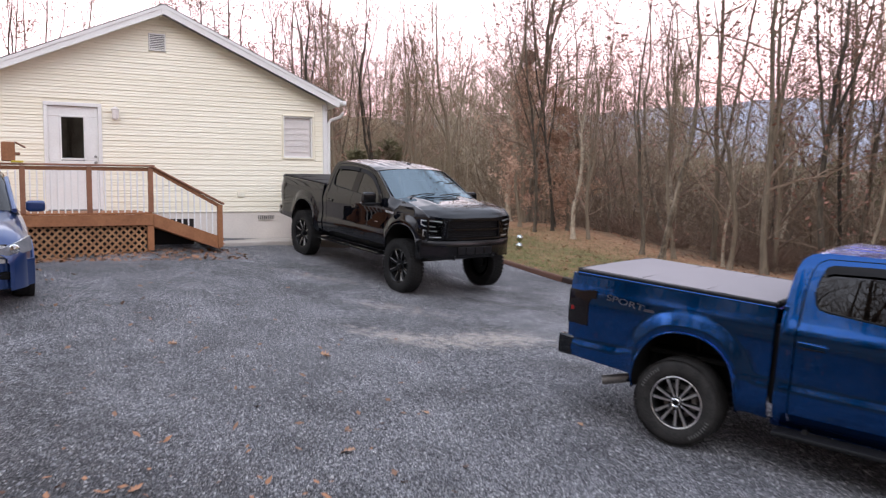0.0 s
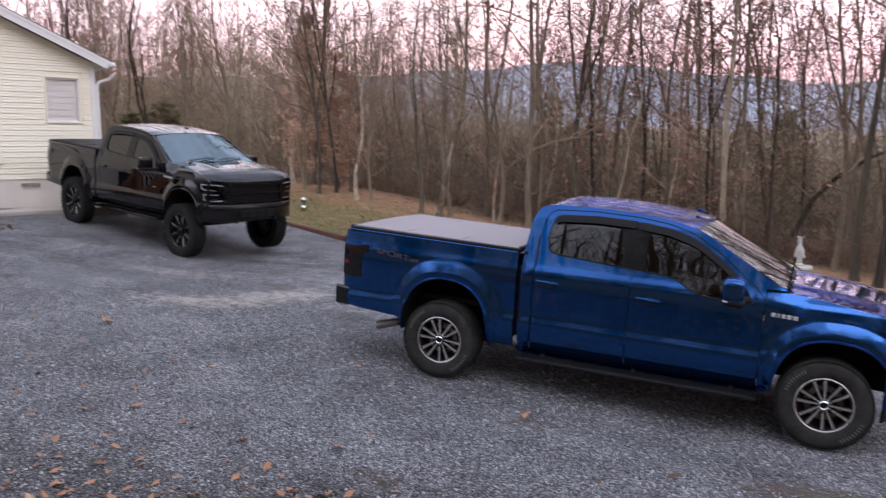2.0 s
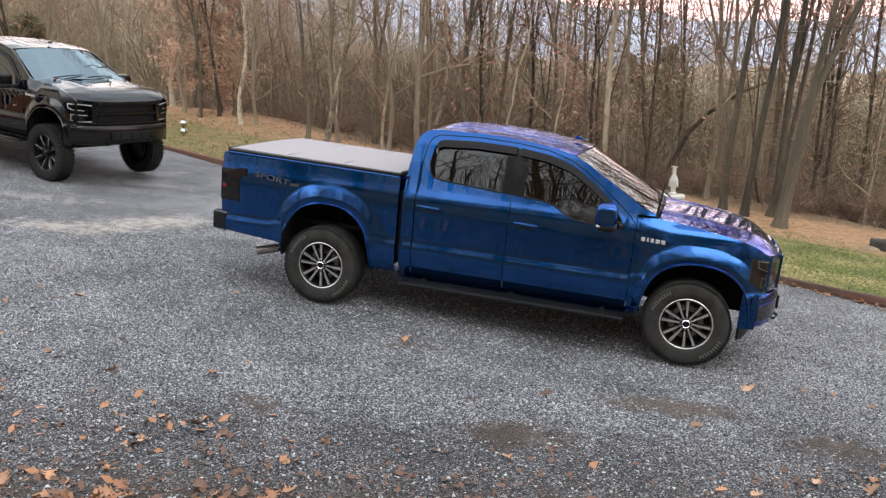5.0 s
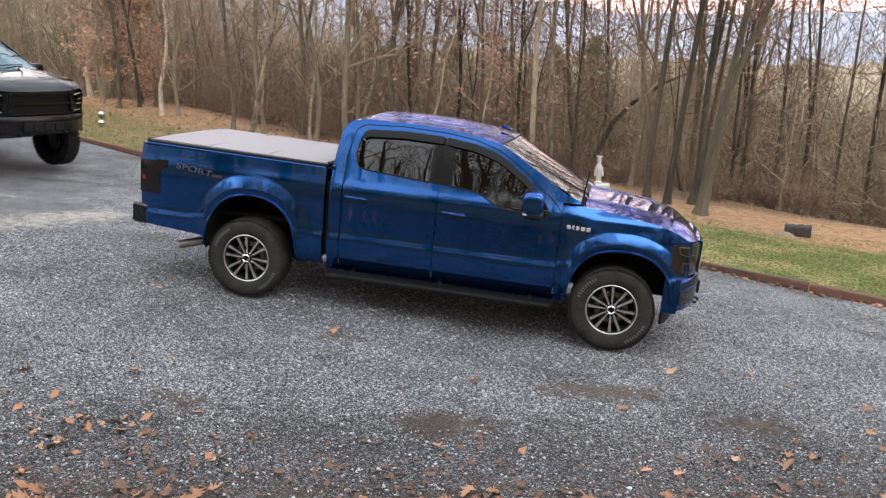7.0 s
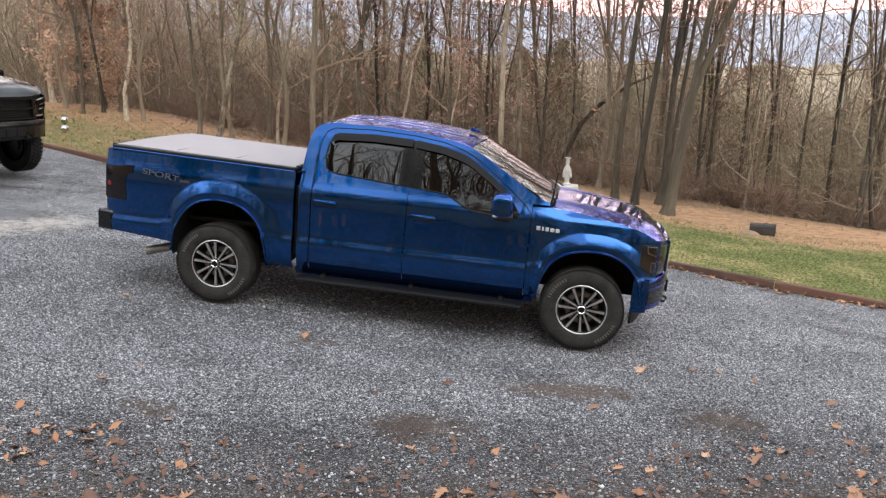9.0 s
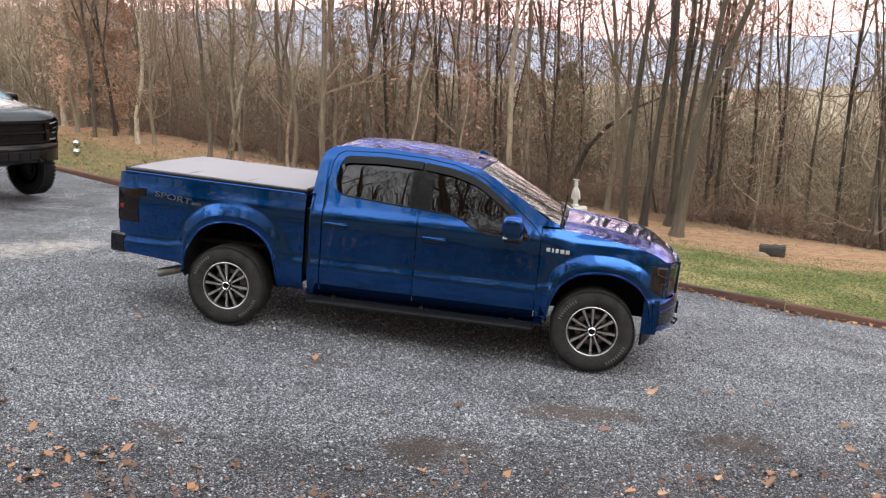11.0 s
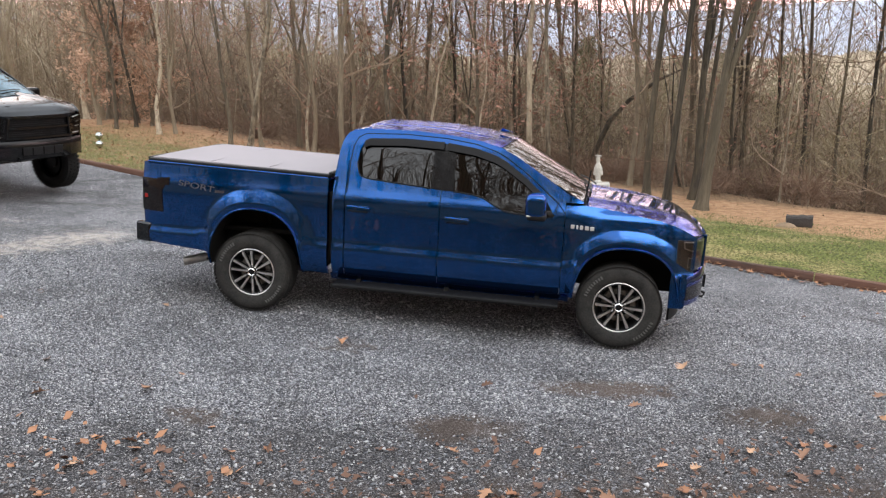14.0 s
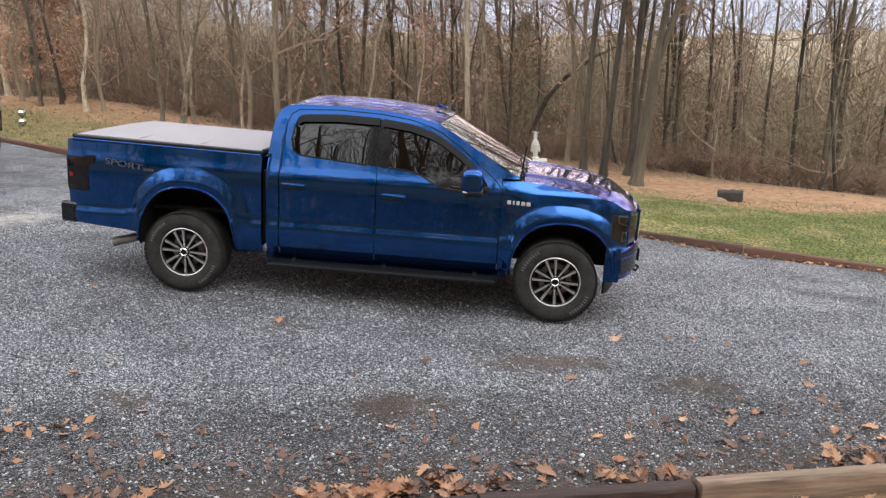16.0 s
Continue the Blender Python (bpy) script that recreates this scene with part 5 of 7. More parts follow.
# door with a half light
door = part("door", frame_of(-5.06, -3.96, 1.93, 4.16, .075, -.045, .03), WHITE, house, "white half-glazed entry door")
leaf = part("door_leaf", join(box(-4.51, .03, 2.46, .955, .045, 1.02, .008), box(-4.51, .03, 3.975, .955, .045, .21, .008), box(-4.865, .03, 3.42, .245, .045, .90, .008), box(-4.165, .03, 3.42, .265, .045, .90, .008)), WHITE, door)
part("glass_frame", frame_of(-4.77, -4.27, 2.98, 3.90, .04, -.012, .05, True), WHITE, door)
part("pane", box(-4.52, .03, 3.44, .44, .008, .86, .002), glass("door_glass", (.25, .25, .26)), door)
for k in range(6):
    part("door_groove", box(-4.85 + k * .135, .004, 2.45, .012, .010, .86, .003), WHITE, door)
part("door_knob", moved(lathe([(0, -.07), (.02, -.065), (.028, -.045), (.02, -.03), (.012, -.02), (.03, -.005), (.03, 0)], 16), Matrix.Translation((-4.09, .008, 2.93))), STEEL, door)
part("deadbolt", moved(lathe([(0, -.02), (.025, -.018), (.028, 0)], 16), Matrix.Translation((-4.09, .008, 3.06))), STEEL, door)
part("threshold", box(-4.51, -.03, 1.945, 1.02, .14, .03, .006), STEEL, door)
part("inner_wall", box(-4.5, 1.6, 3.1, 2.6, .05, 2.4, .004), INTERIOR, house)
# lamp beside the door
lamp = thing("wall_lamp", HOUSE @ Matrix.Translation((-3.70, -.03, 3.96)), "small grey lantern on the siding beside the door", "lamp")
part("lamp_plate", box(0, .0, .0, .11, .025, .2, .01), BLIND, lamp)
part("lamp_cage", moved(lathe([(.02, .12), (.07, .09), (.075, .07), (.06, -.10), (.02, -.13)], 8), Matrix.Translation((0, -.09, 0)) @ Matrix.Rotation(radians(90), 4, "X")), BLIND, lamp)
part("lamp_cap", moved(lathe([(.0, .16), (.03, .14), (.09, .09), (.085, .08)], 8), Matrix.Translation((0, -.09, 0)) @ Matrix.Rotation(radians(90), 4, "X")), BLIND, lamp)

# concrete apron by the foundation
apron = part("concrete_apron", moved(box(-.35, -.62, 1.12, 3.0, 1.2, .26, .02), HOUSE), CONCRETE)
tagged(apron, "pale concrete apron beside the house foundation", "concrete slab", kind="structure")

# ---- the deck ----
DK_L, DK_R, DK_F, DK_Z = -7.6, -3.33, -2.0, 1.93
deck = thing("deck", HOUSE, "brown-stained wooden deck with white balusters and lattice skirt", "deck")
n = 14
for k in range(n):
    w = (-.06 - DK_F) / n
    part("deck_board", box((DK_L + DK_R) / 2, DK_F + w * (k + .5), DK_Z - .018, DK_R - DK_L, w - .006, .036, .006), CEDAR, deck)
part("rim_joist", join(box((DK_L + DK_R) / 2, DK_F + .0, DK_Z - .145, DK_R - DK_L + .04, .045, .21, .006), box(DK_R, DK_F / 2, DK_Z - .145, .045, -DK_F - .1, .21, .006)), CEDAR, deck, "red-brown stained rim joist")
for k in range(7):
    part("joist", box(DK_L + .3 + k * .66, DK_F / 2, DK_Z - .13, .04, -DK_F - .15, .18, .004), CEDAR, deck)
posts = (-6.66, -5.55, -4.44, -3.345)
for x in posts:
    part("rail_post", box(x, DK_F + .035, (DK_Z + 2.80) / 2, .09, .09, 2.80 - DK_Z, .006), RAILWOOD, deck)
part("rail_cap", box((DK_L + DK_R) / 2, DK_F + .035, 2.825, DK_R - DK_L + .12, .14, .035, .008), RAILWOOD, deck, "dark stained handrail")
part("rail_top", box((DK_L + DK_R) / 2, DK_F + .035, 2.76, DK_R - DK_L, .038, .07, .006), CEDAR, deck)
x = DK_L + .1
while x < DK_R:
    if min(abs(x - p) for p in posts) > .07:
        part("baluster", box(x, DK_F + .035, (DK_Z + 2.73) / 2, .026, .026, 2.73 - DK_Z, .003), WHITE, deck)
    x += .115
part("corner_post", box(DK_R - .03, DK_F + .06, 1.55, .12, .12, .72, .006), CEDAR, deck)
part("skirt_rail", box((DK_L + DK_R) / 2, DK_F + .02, 1.02, DK_R - DK_L, .03, .08, .005), CEDAR, deck)
# lattice: two layers of crossed laths
zl, zh = .98, 1.70
hgt = zh - zl
x = DK_L - .2
while x < DK_R - .06:
    for lay, sg in ((0, 1), (1, -1)):
        a, b = (x, zl), (x + hgt, zh)
        if sg < 0:
            a, b = (x + hgt, zl), (x, zh)
        pts = []
        (xa, za), (xb, zb) = a, b
        lo, hi = DK_L, DK_R - .09
        if max(xa, xb) <= lo or min(xa, xb) >= hi:
            continue
        def at(xx):
            return za + (zb - za) * (xx - xa) / (xb - xa)
        x0, x1 = max(min(xa, xb), lo), min(max(xa, xb), hi)
        part("lattice_lath", beam((x0, DK_F + .055 + lay * .009, at(x0)), (x1, DK_F + .055 + lay * .009, at(x1)), .008, .038, .002, up=(0, -.02, 1)), LATTICE, deck)
    x += .138
# dark sheet behind the lattice, standing in for shade under the deck
part("skirt_shade", box((DK_L + DK_R) / 2, DK_F + .62, 1.45, DK_R - DK_L - .2, .02, .62, .004), DARKSHADE, deck)
# stairs down along the wall
stairs = thing("deck_stairs", HOUSE, "wooden deck stairs with a sloping rail and white balusters", "stairs")
SX0, SX1, SZ0, SZ1 = DK_R, -1.98, DK_Z - .02, 1.26
for y in (DK_F + .05, DK_F + 1.05):
    part("stringer", beam((SX0, y, SZ0 - .12), (SX1, y, SZ1 + .02), .045, .24, .006), CEDAR, stairs)
steps = 4
for k in range(steps):
    f = (k + .75) / steps
    part("tread", box(SX0 + (SX1 - SX0) * f, DK_F + .55, SZ0 + (SZ1 - SZ0) * f - .03, .29, .93, .036, .006), CEDAR, stairs)
part("newel_post", box(-2.02, DK_F + .035, 1.64, .10, .09, .86, .006), CEDAR, stairs)
part("sloping_cap", beam((SX0 - .02, DK_F + .035, 2.83), (-1.94, DK_F + .035, 2.08), .14, .035, .008), RAILWOOD, stairs)
part("sloping_rail", beam((SX0, DK_F + .035, 2.778), (-2.0, DK_F + .035, 2.028), .038, .07, .006), CEDAR, stairs)
for k in range(10):
    x = SX0 + .1 + k * .118
    zt = 2.74 + (x - SX0) / 1.33 * -.75
    zb = 1.92 + (x - SX0) / 1.35 * -.51
    part("baluster", box(x, DK_F + .035, (zt + zb) / 2, .026, .026, zt - zb, .003), WHITE, stairs)
# two more dark sheets in place of shade: under the stairs, at the deck end
part("stair_back", box((SX0 + SX1) / 2 - .15, DK_F + 1.10, 1.45, 1.0, .03, .62, .005), DARKSHADE, stairs)
part("deck_end_shade", box(DK_R - .14, DK_F / 2, 1.45, .03, 1.7, .6, .005), DARKSHADE, deck)
# something yellow and brown on the rail
birdhouse = thing("bird_feeder", HOUSE @ Matrix.Translation((-5.72, DK_F + .02, 2.845)), "brown wooden feeder with a yellow tray on the deck rail", "bird feeder")
part("feeder_body", box(-.04, 0, .20, .22, .16, .34, .015), CEDAR, birdhouse)
part("feeder_roof", join(moved(box(.06, 0, 0, .20, .20, .02, .004), Matrix.Translation((.10, 0, .35)) @ Matrix.Rotation(.5, 4, "Y")), box(.10, 0, .16, .10, .12, .05, .01)), RAILWOOD, birdhouse)
part("feeder_tray", box(.10, -.02, .02, .20, .13, .035, .008), material("yellow_plastic", (.55, .42, .03), (.62, .48, .05), rough=.4), birdhouse)


# ---- the woods ----
def branch_tubes(rng, start, way, length, radius, level, out, spread=1.0):
    """A limb that bends upward, with finer limbs and twigs along it."""
    segs = 6 if level < 2 else (3 if level < 3 else 1)
    pts, rad = [Vector(start)], [radius]
    d = Vector(way).normalized()
    for i in range(segs):
        d = (d + Vector((rng.gauss(0, 1), rng.gauss(0, 1), rng.gauss(.35, .8))) * (.22 if level < 2 else .16)).normalized()
        pts.append(pts[-1] + d * length / segs)
        rad.append(radius * (1 - (i + 1) / segs * .85) + .0015)
    out[level].append(tube(pts, rad, 4 if level < 2 else 3, cap=False))
    if level >= 3:
        return
    for _ in range((0, 6, 2)[level]):
        f = rng.uniform(.2, 1.0)
        k = min(segs - 1, int(f * segs))
        p = pts[k].lerp(pts[k + 1], f * segs - k)
        side = Vector((rng.uniform(-1, 1), rng.uniform(-1, 1), rng.uniform(-.2, .7))).normalized()
        branch_tubes(rng, p, d * .7 + side * .8 * spread, length * rng.uniform(.3, .6), radius * (1 - f * .7) * .45 + .002, level + 1, out, spread)


def leader(rng, start, lean, length, radius, flare, n, wander):
    """A trunk or a second stem: its line and thickness."""
    pts, rad, o = [], [], Vector((0, 0, 0))
    drift = Vector((rng.gauss(0, wander), rng.gauss(0, wander), 0))
    for i in range(n + 1):
        f = i / n
        if i:
            drift = drift * .6 + Vector((rng.gauss(0, wander), rng.gauss(0, wander), 0))
            o = o + drift
        pts.append(Vector(start) + Vector(lean) * (f * length) + o + Vector((0, 0, f * length)))
        rad.append(radius * (flare if i == 0 else 1.0 - .86 * f))
    if flare > 1:
        pts.insert(1, pts[0].lerp(pts[1], .42))
        rad.insert(1, radius * 1.16)
        rad[0] = radius * 2.1
    return pts, rad


def tree_model(seed, height=17.0, radius=.10, first=.32, limbs=20, bark=None, leaves=0, forks=0, leafmat=None, leafsize=(.035, .08), wander=None, split=()):
    rng = random.Random(seed)
    stems_ = [leader(rng, (0, 0, -.25), (0, 0, 0), height, radius, 1.5, 14, wander or (.075 if radius < .15 else .05))]
    if split:
        # one trunk that parts into two leaning stems
        fork, leans = split
        n_ = max(2, round(fork / height * 14)) + 1
        stems_ = [(stems_[0][0][:n_], [r * 1.12 for r in stems_[0][1][:n_]])]
        for lx in leans:
            stems_.append(leader(rng, stems_[0][0][-1] - Vector((0, 0, .1)), (lx, rng.uniform(-.06, .06), 0), height - fork, radius * .66, 1.0, 9, .03))
    for k in range(forks):
        i = rng.randint(3, 6)
        a = rng.uniform(0, 6.283)
        q = rng.uniform(.10, .24)
        stems_.append(leader(rng, stems_[0][0][i], (math.cos(a) * q, math.sin(a) * q, 0), height * (1 - i / 14) * rng.uniform(.8, 1.0), stems_[0][1][i] * .75, 1.0, 9, .09))
    tree = thing("tree", Matrix.Translation((0, -300, -300)), "tall bare deciduous tree with a crooked grey-brown trunk", "tree")
    part("trunk", join(*[tube(p, r, 9) for p, r in stems_]), bark or BARK, tree, smooth=60)
    out = {0: [], 1: [], 2: [], 3: []}
    for s, (pts, rad) in enumerate(stems_):
        if split and not s:
            continue
        m = limbs if not s else limbs // 2
        lo = first if not s else .2 if not split else .1
        for k in range(m):
            f = lo + (1 - lo) * (k + rng.random()) / m
            g = f * (len(pts) - 1)
            i = min(len(pts) - 2, int(g))
            p = pts[i].lerp(pts[i + 1], g - i)
            a = rng.uniform(0, 6.283)
            ln = height * rng.uniform(.12, .31) * (1.15 - .7 * (f - lo))
            branch_tubes(rng, p, (math.cos(a), math.sin(a), rng.uniform(.15, 1.2)), ln, rad[0] / (1.5 if not s else 1) * (1 - .86 * f) * rng.uniform(.18, .36), 1, out)
    # dead stubs low on the trunk
    for k in range(0 if split else 5):
        i = rng.randint(2, 5)
        a = rng.uniform(0, 6.283)
        branch_tubes(rng, stems_[0][0][min(i, len(stems_[0][0]) - 1)], (math.cos(a), math.sin(a), rng.uniform(-.2, .6)), rng.uniform(.4, 1.6), .012, 2, out)
    part("crown", join(*out[1], *out[2], *out[3]), TWIG, tree, "bare limbs and fine twigs", smooth=60)
    if leaves:
        V, F = [], []
        tips = [v for vf in out[3] for v in vf[0]]
        for _ in range(leaves):
            c = Vector(rng.choice(tips)) + Vector((rng.gauss(0, .12), rng.gauss(0, .12), rng.gauss(0, .12)))
            u = Vector((rng.gauss(0, 1), rng.gauss(0, 1), rng.gauss(0, 1))).normalized()
            w = u.orthogonal().normalized()
            s = rng.uniform(*leafsize)
            b = len(V)
            V += [tuple(c - u * s), tuple(c + w * s * .5 + u * s * .1), tuple(c + u * s), tuple(c - w * s * .5 + u * s * .1)]
            F.append((b, b + 1, b + 2, b + 3))
        tagged(part("leaves", (V, F), leafmat or TREELEAF, tree, "clinging russet leaves", smooth=0), kind="stuff")
    return tree


MODELS = [tree_model(1, 15, .10, .18, 22, leaves=800, leafsize=(.04, .09), forks=1), tree_model(2, 14, .10, .22, 22, leaves=800, leafsize=(.04, .09), forks=2), tree_model(3, 15, .10, .2, 22, leaves=800, leafsize=(.04, .09), forks=1), tree_model(4, 13, .10, .18, 22, PALEBARK, leaves=800, leafsize=(.04, .09), forks=1), tree_model(5, 15, .10, .24, 20, PALEBARK, leaves=400), tree_model(6, 12, .10, .14, 22, leaves=800, leafsize=(.04, .09), forks=2)]
YOUNG = [tree_model(31, 15, .10, .10, 13, PALEBARK, wander=.11), tree_model(32, 15, .10, .1, 12, forks=1, wander=.12), tree_model(33, 15, .10, .12, 12, PALEBARK, forks=1, wander=.11)]
STRAIGHT = [tree_model(41, 15, .10, .24, 20, DARKBARK, leaves=300, wander=.03), tree_model(42, 15, .10, .3, 18, PALEBARK, leaves=300, wander=.04), tree_model(43, 15, .10, .26, 20, DARKBARK, leaves=300, wander=.04, forks=1)]
FORKED = tree_model(44, 13, .17, .2, 26, DARKBARK, wander=.012, split=(3.7, (-.01, .34)))
OLDOAK = tree_model(21, 13, .20, .14, 34, forks=3)
OAK = tree_model(11, 9, .08, .12, 22, leaves=4000, leafmat=TANLEAF, leafsize=(.05, .105))
OAK["label"] = "small oak still holding russet-brown leaves"
SPARSE = tree_model(12, 17, .10, .25, 20, leaves=900, forks=1)
SPARSE["label"] = "tall tree with a thin scatter of russet leaves"
RUSTY = tree_model(13, 12, .07, .12, 24, DARKBARK, leaves=2400, leafsize=(.035, .08), forks=1)
RUSTY["label"] = "slender tree with many small clinging russet leaves"


def plant(model, x, y, kx, ky, r, height, turn, group="trees at the edge of the woods", r0=.10, h0=15.0):
    z = float(land(x, y))
    k = height / h0
    lean = Matrix(((1, 0, kx, 0), (0, 1, ky, 0), (0, 0, 1, 0), (0, 0, 0, 1)))
    ob = copy_thing(model, Matrix.Translation((x, y, z)) @ lean @ Matrix.Rotation(turn, 4, "Z") @ Matrix.Diagonal((k, k, k, 1)))
    ob["group"] = group
    for c in ob.children:
        if c.name.startswith("trunk"):
            c.scale = (r / r0 / k, r / r0 / k, 1)
    return ob


rng = random.Random(5)
# x, y, lean east, trunk radius
EDGE_WEST = ((-11.9, 15.5, .06, .10), (-10.4, 13.8, .04, .055), (-10.15, 14.5, .02, .056), (-8.95, 13.7, .05, .08), (-8.6, 14.0, .04, .06), (-6.5, 13.1, .03, .067), (-5.9, 13.0, .05, .09), (-5.75, 13.6, .05, .066), (-4.25, 13.6, .04, .074), (-4.5, 13.9, .05, .05), (-3.3, 13.5, 0, .098))
EDGE_MID = ((-3.6, 15.4, .03, .07), (-1.9, 13.8, .02, .098), (-2.2, 16.8, .03, .072), (-1.7, 16.9, .08, .062), (-1.05, 18.0, .03, .075), (1.1, 16.3, 0, .07), (1.86, 13.4, .105, .092), (2.4, 13.4, 0, .078), (2.6, 17.4, 0, .055), (4.45, 11.9, .015, .068))
EDGE_EAST = ((4.8, 10.55, .13, .09), (5.2, 10.1, .17, .088), (5.8, 10.5, .09, .098), (5.9, 9.15, .26, .14), (6.05, 11.7, .19, .065), (7.6, 15.0, .07, .068), (8.65, 15.9, .05, .062), (9.1, 14.7, .06, .068), (10, 14.5, .04, .06), (10.35, 13.3, .08, .066), (10.8, 12.2, .05, .07))
FAR_WEST = ((-16.5, 17.4, .12, .10), (-13.4, 17.0, .04, .105), (-13, 18.3, .03, .075), (-10.4, 16.2, .03, .07), (-11, 20.2, .07, .085), (-8.2, 19.1, -.01, .09), (-17.5, 16.6, .02, .08), (-20, 19, .03, .09), (-23, 18, .0, .08), (-16, 22, .05, .09))
for rows in (EDGE_WEST, EDGE_MID, EDGE_EAST, FAR_WEST):
    for x, y, kx, r in rows:
        if r > .13:
            plant(FORKED, x - .08, y, .265, 0, .112, 13, 0, r0=.17, h0=13.0)
            continue
        if rows is EDGE_EAST:
            mdl = STRAIGHT[rng.choice((0, 2))]
        elif rows is EDGE_MID and 1.5 < x < 3:
            mdl = STRAIGHT[1]
        elif rows is EDGE_MID:
            mdl = MODELS[rng.choice((0, 1, 5))]
        else:
            mdl = MODELS[rng.choice((0, 1, 5, 3, 0, 1, 4))]
        plant(mdl, x, y, kx, rng.uniform(-.03, .03), max(r, .05) * (.9 if r > .075 else .95), rng.uniform(12, 16) * (1 if r > .06 else .7) if x > -4 or rng.random() < .22 else rng.uniform(7.5, 10.5), rng.uniform(0, 6.28))
for x, y, h, a in ((-11.2, 14.2, 4.8, 1.0), (-12.3, 17.0, 5.4, 3.0), (-10.6, 15.4, 4.4, 5.2), (-9.9, 15.0, 3.6, 2.2)):
    plant(OAK, x, y, .02, 0, .07, h, a, "russet oaks", .08, 9)
for x, y, h, a in ((.6, 12.9, 8.5, .4), (1.35, 14.6, 10, 2.0), (3.0, 14.8, 9, 4.1), (7.2, 14.2, 10, 1.1)):
    plant(RUSTY, x, y, .03, 0, .055, h, a, "trees with russet leaves", .07, 12)
for x, y in ((-2.6, 19.5), (0.2, 17.5), (4.0, 21), (8.5, 19), (12.5, 16), (-5.5, 16), (6.5, 16.5)):
    plant(SPARSE, x, y, rng.uniform(-.02, .06), 0, rng.uniform(.06, .09), rng.uniform(13, 17), rng.uniform(0, 6.28), "thinly leaved trees")
for x, y, h in ((1.5, 15.6, 7.2), (.5, 16.6, 6.6), (2.9, 16.0, 7.8)):
    plant(SPARSE, x, y, .03, 0, .05, h, rng.uniform(0, 6.28), "thinly leaved trees")
# deeper rows
placed = [(x, y) for rows in (EDGE_WEST, EDGE_MID, EDGE_EAST, FAR_WEST) for x, y, *_ in rows]
for k in range(20):
    for _ in range(30):
        y = 14 + 34 * rng.random() ** 1.3
        x = rng.uniform(-30 - (y - 14) * .6, 17 + (y - 14) * .9)
        if y - float(kerb_y(x)) > 8.5 and min((x - a) ** 2 + (y - b) ** 2 for a, b in placed) > 1.2:
            break
    placed.append((x, y))
    plant(MODELS[rng.randrange(6)], x, y, rng.uniform(-.05, .07), rng.uniform(-.04, .04), rng.uniform(.05, .09), rng.uniform(11, 16) if x > -6 else rng.uniform(7, 10), rng.uniform(0, 6.28), "trees in the woods")
# young growth between the trunks
for k in range(90):
    x = rng.uniform(-24, 20)
    y = float(kerb_y(x)) + rng.uniform(7.8, 24)
    plant(YOUNG[rng.randrange(3)], x, y, rng.uniform(-.15, .15), rng.uniform(-.1, .1), rng.uniform(.02, .042), rng.uniform(5, 11), rng.uniform(0, 6.28), "young trees in the woods")
# over the roof, behind the house
for x, y in ((-37, 11), (-40, 8), (-35, 13.5), (-34, 17), (-31.5, 18), (-30.5, 20), (-29, 21.5), (-30, 26), (-44, 14), (-27, 22.5), (-36.5, 10.2), (-33, 19.5), (-21.6, 14.6), (-20.9, 15.6), (-19.6, 16.3), (-18.6, 17.3), (-23.5, 17.5), (-25, 20)):
    plant(MODELS[rng.choice((0, 1, 5))], x, y, rng.uniform(-.04, .04), 0, rng.uniform(.07, .1), rng.uniform(15, 18) if x < -27 else rng.uniform(10, 12.5), rng.uniform(0, 6.28), "trees behind the house")
# a tall forked tree with a ball of leaves and twigs lodged in it
plant(MODELS[1], -11.92, 15.99, .01, 0, .10, 17, 2.0)
NEST = (-11.92, 15.87, 6.89)
nest = tagged(new("squirrel_nest"), "round nest of brown leaves lodged against a trunk", "nest")
nest.matrix_world = Matrix.Translation(NEST)
NV, NF = [], []
for k in range(240):
    u = Vector((rng.gauss(0, 1), rng.gauss(0, 1), rng.gauss(0, .9))).normalized() * .24 * rng.random() ** .4
    w = Vector((rng.gauss(0, 1), rng.gauss(0, 1), rng.gauss(0, 1))).normalized() * .09
    q = w.orthogonal().normalized() * .05
    b = len(NV)
    NV += [tuple(u - w), tuple(u + q), tuple(u + w), tuple(u - q)]
    NF.append((b, b + 1, b + 2, b + 3))
part("nest_leaves", (NV, NF), BROWNLEAF, nest, smooth=0)
# a leaning dead trunk
dead = thing("leaning_trunk", Matrix.Translation((3.3, 15.4, float(land(3.3, 15.4)))), "dead trunk arching low through the woods", "tree trunk")
part("trunk", tube([(0, 0, -.2), (.35, 0, .7), (.75, 0, 1.6), (1.3, .02, 2.2), (2.1, .02, 2.75), (2.9, 0, 3.1)], [.08, .075, .07, .06, .045, .02], 8), DARKBARK, dead)
# behind the viewer, mirrored in the paint and glass
for k in range(10):
    x, y = rng.uniform(-16, 24), rng.uniform(-32, -14)
    plant(MODELS[rng.randrange(6)], x, y, rng.uniform(-.05, .05), rng.uniform(-.04, .04), rng.uniform(.12, .22), rng.uniform(11, 15), rng.uniform(0, 6.28), "trees behind the driveway")
for x, y, h in ((-5, -16, 13), (-1, -19, 14), (2.5, -15.5, 13), (5.5, -18.5, 15), (9, -16, 13), (12.5, -20, 15), (17, -17, 13), (-9, -20, 14), (7, -24, 16), (0, -25, 16), (-14, -15, 13), (1, -14.5, 12), (4, -21, 15), (7.2, -15, 12), (11, -15.5, 13), (-3.5, -22, 15), (-2.2, -14.2, 11), (4.6, -14, 11), (8.6, -13.6, 11), (-6.5, -15.2, 12)):
    plant(OLDOAK, x, y, rng.uniform(-.06, .06), 0, .22, h, rng.uniform(0, 6.28), "old trees behind the driveway", .20, 13)
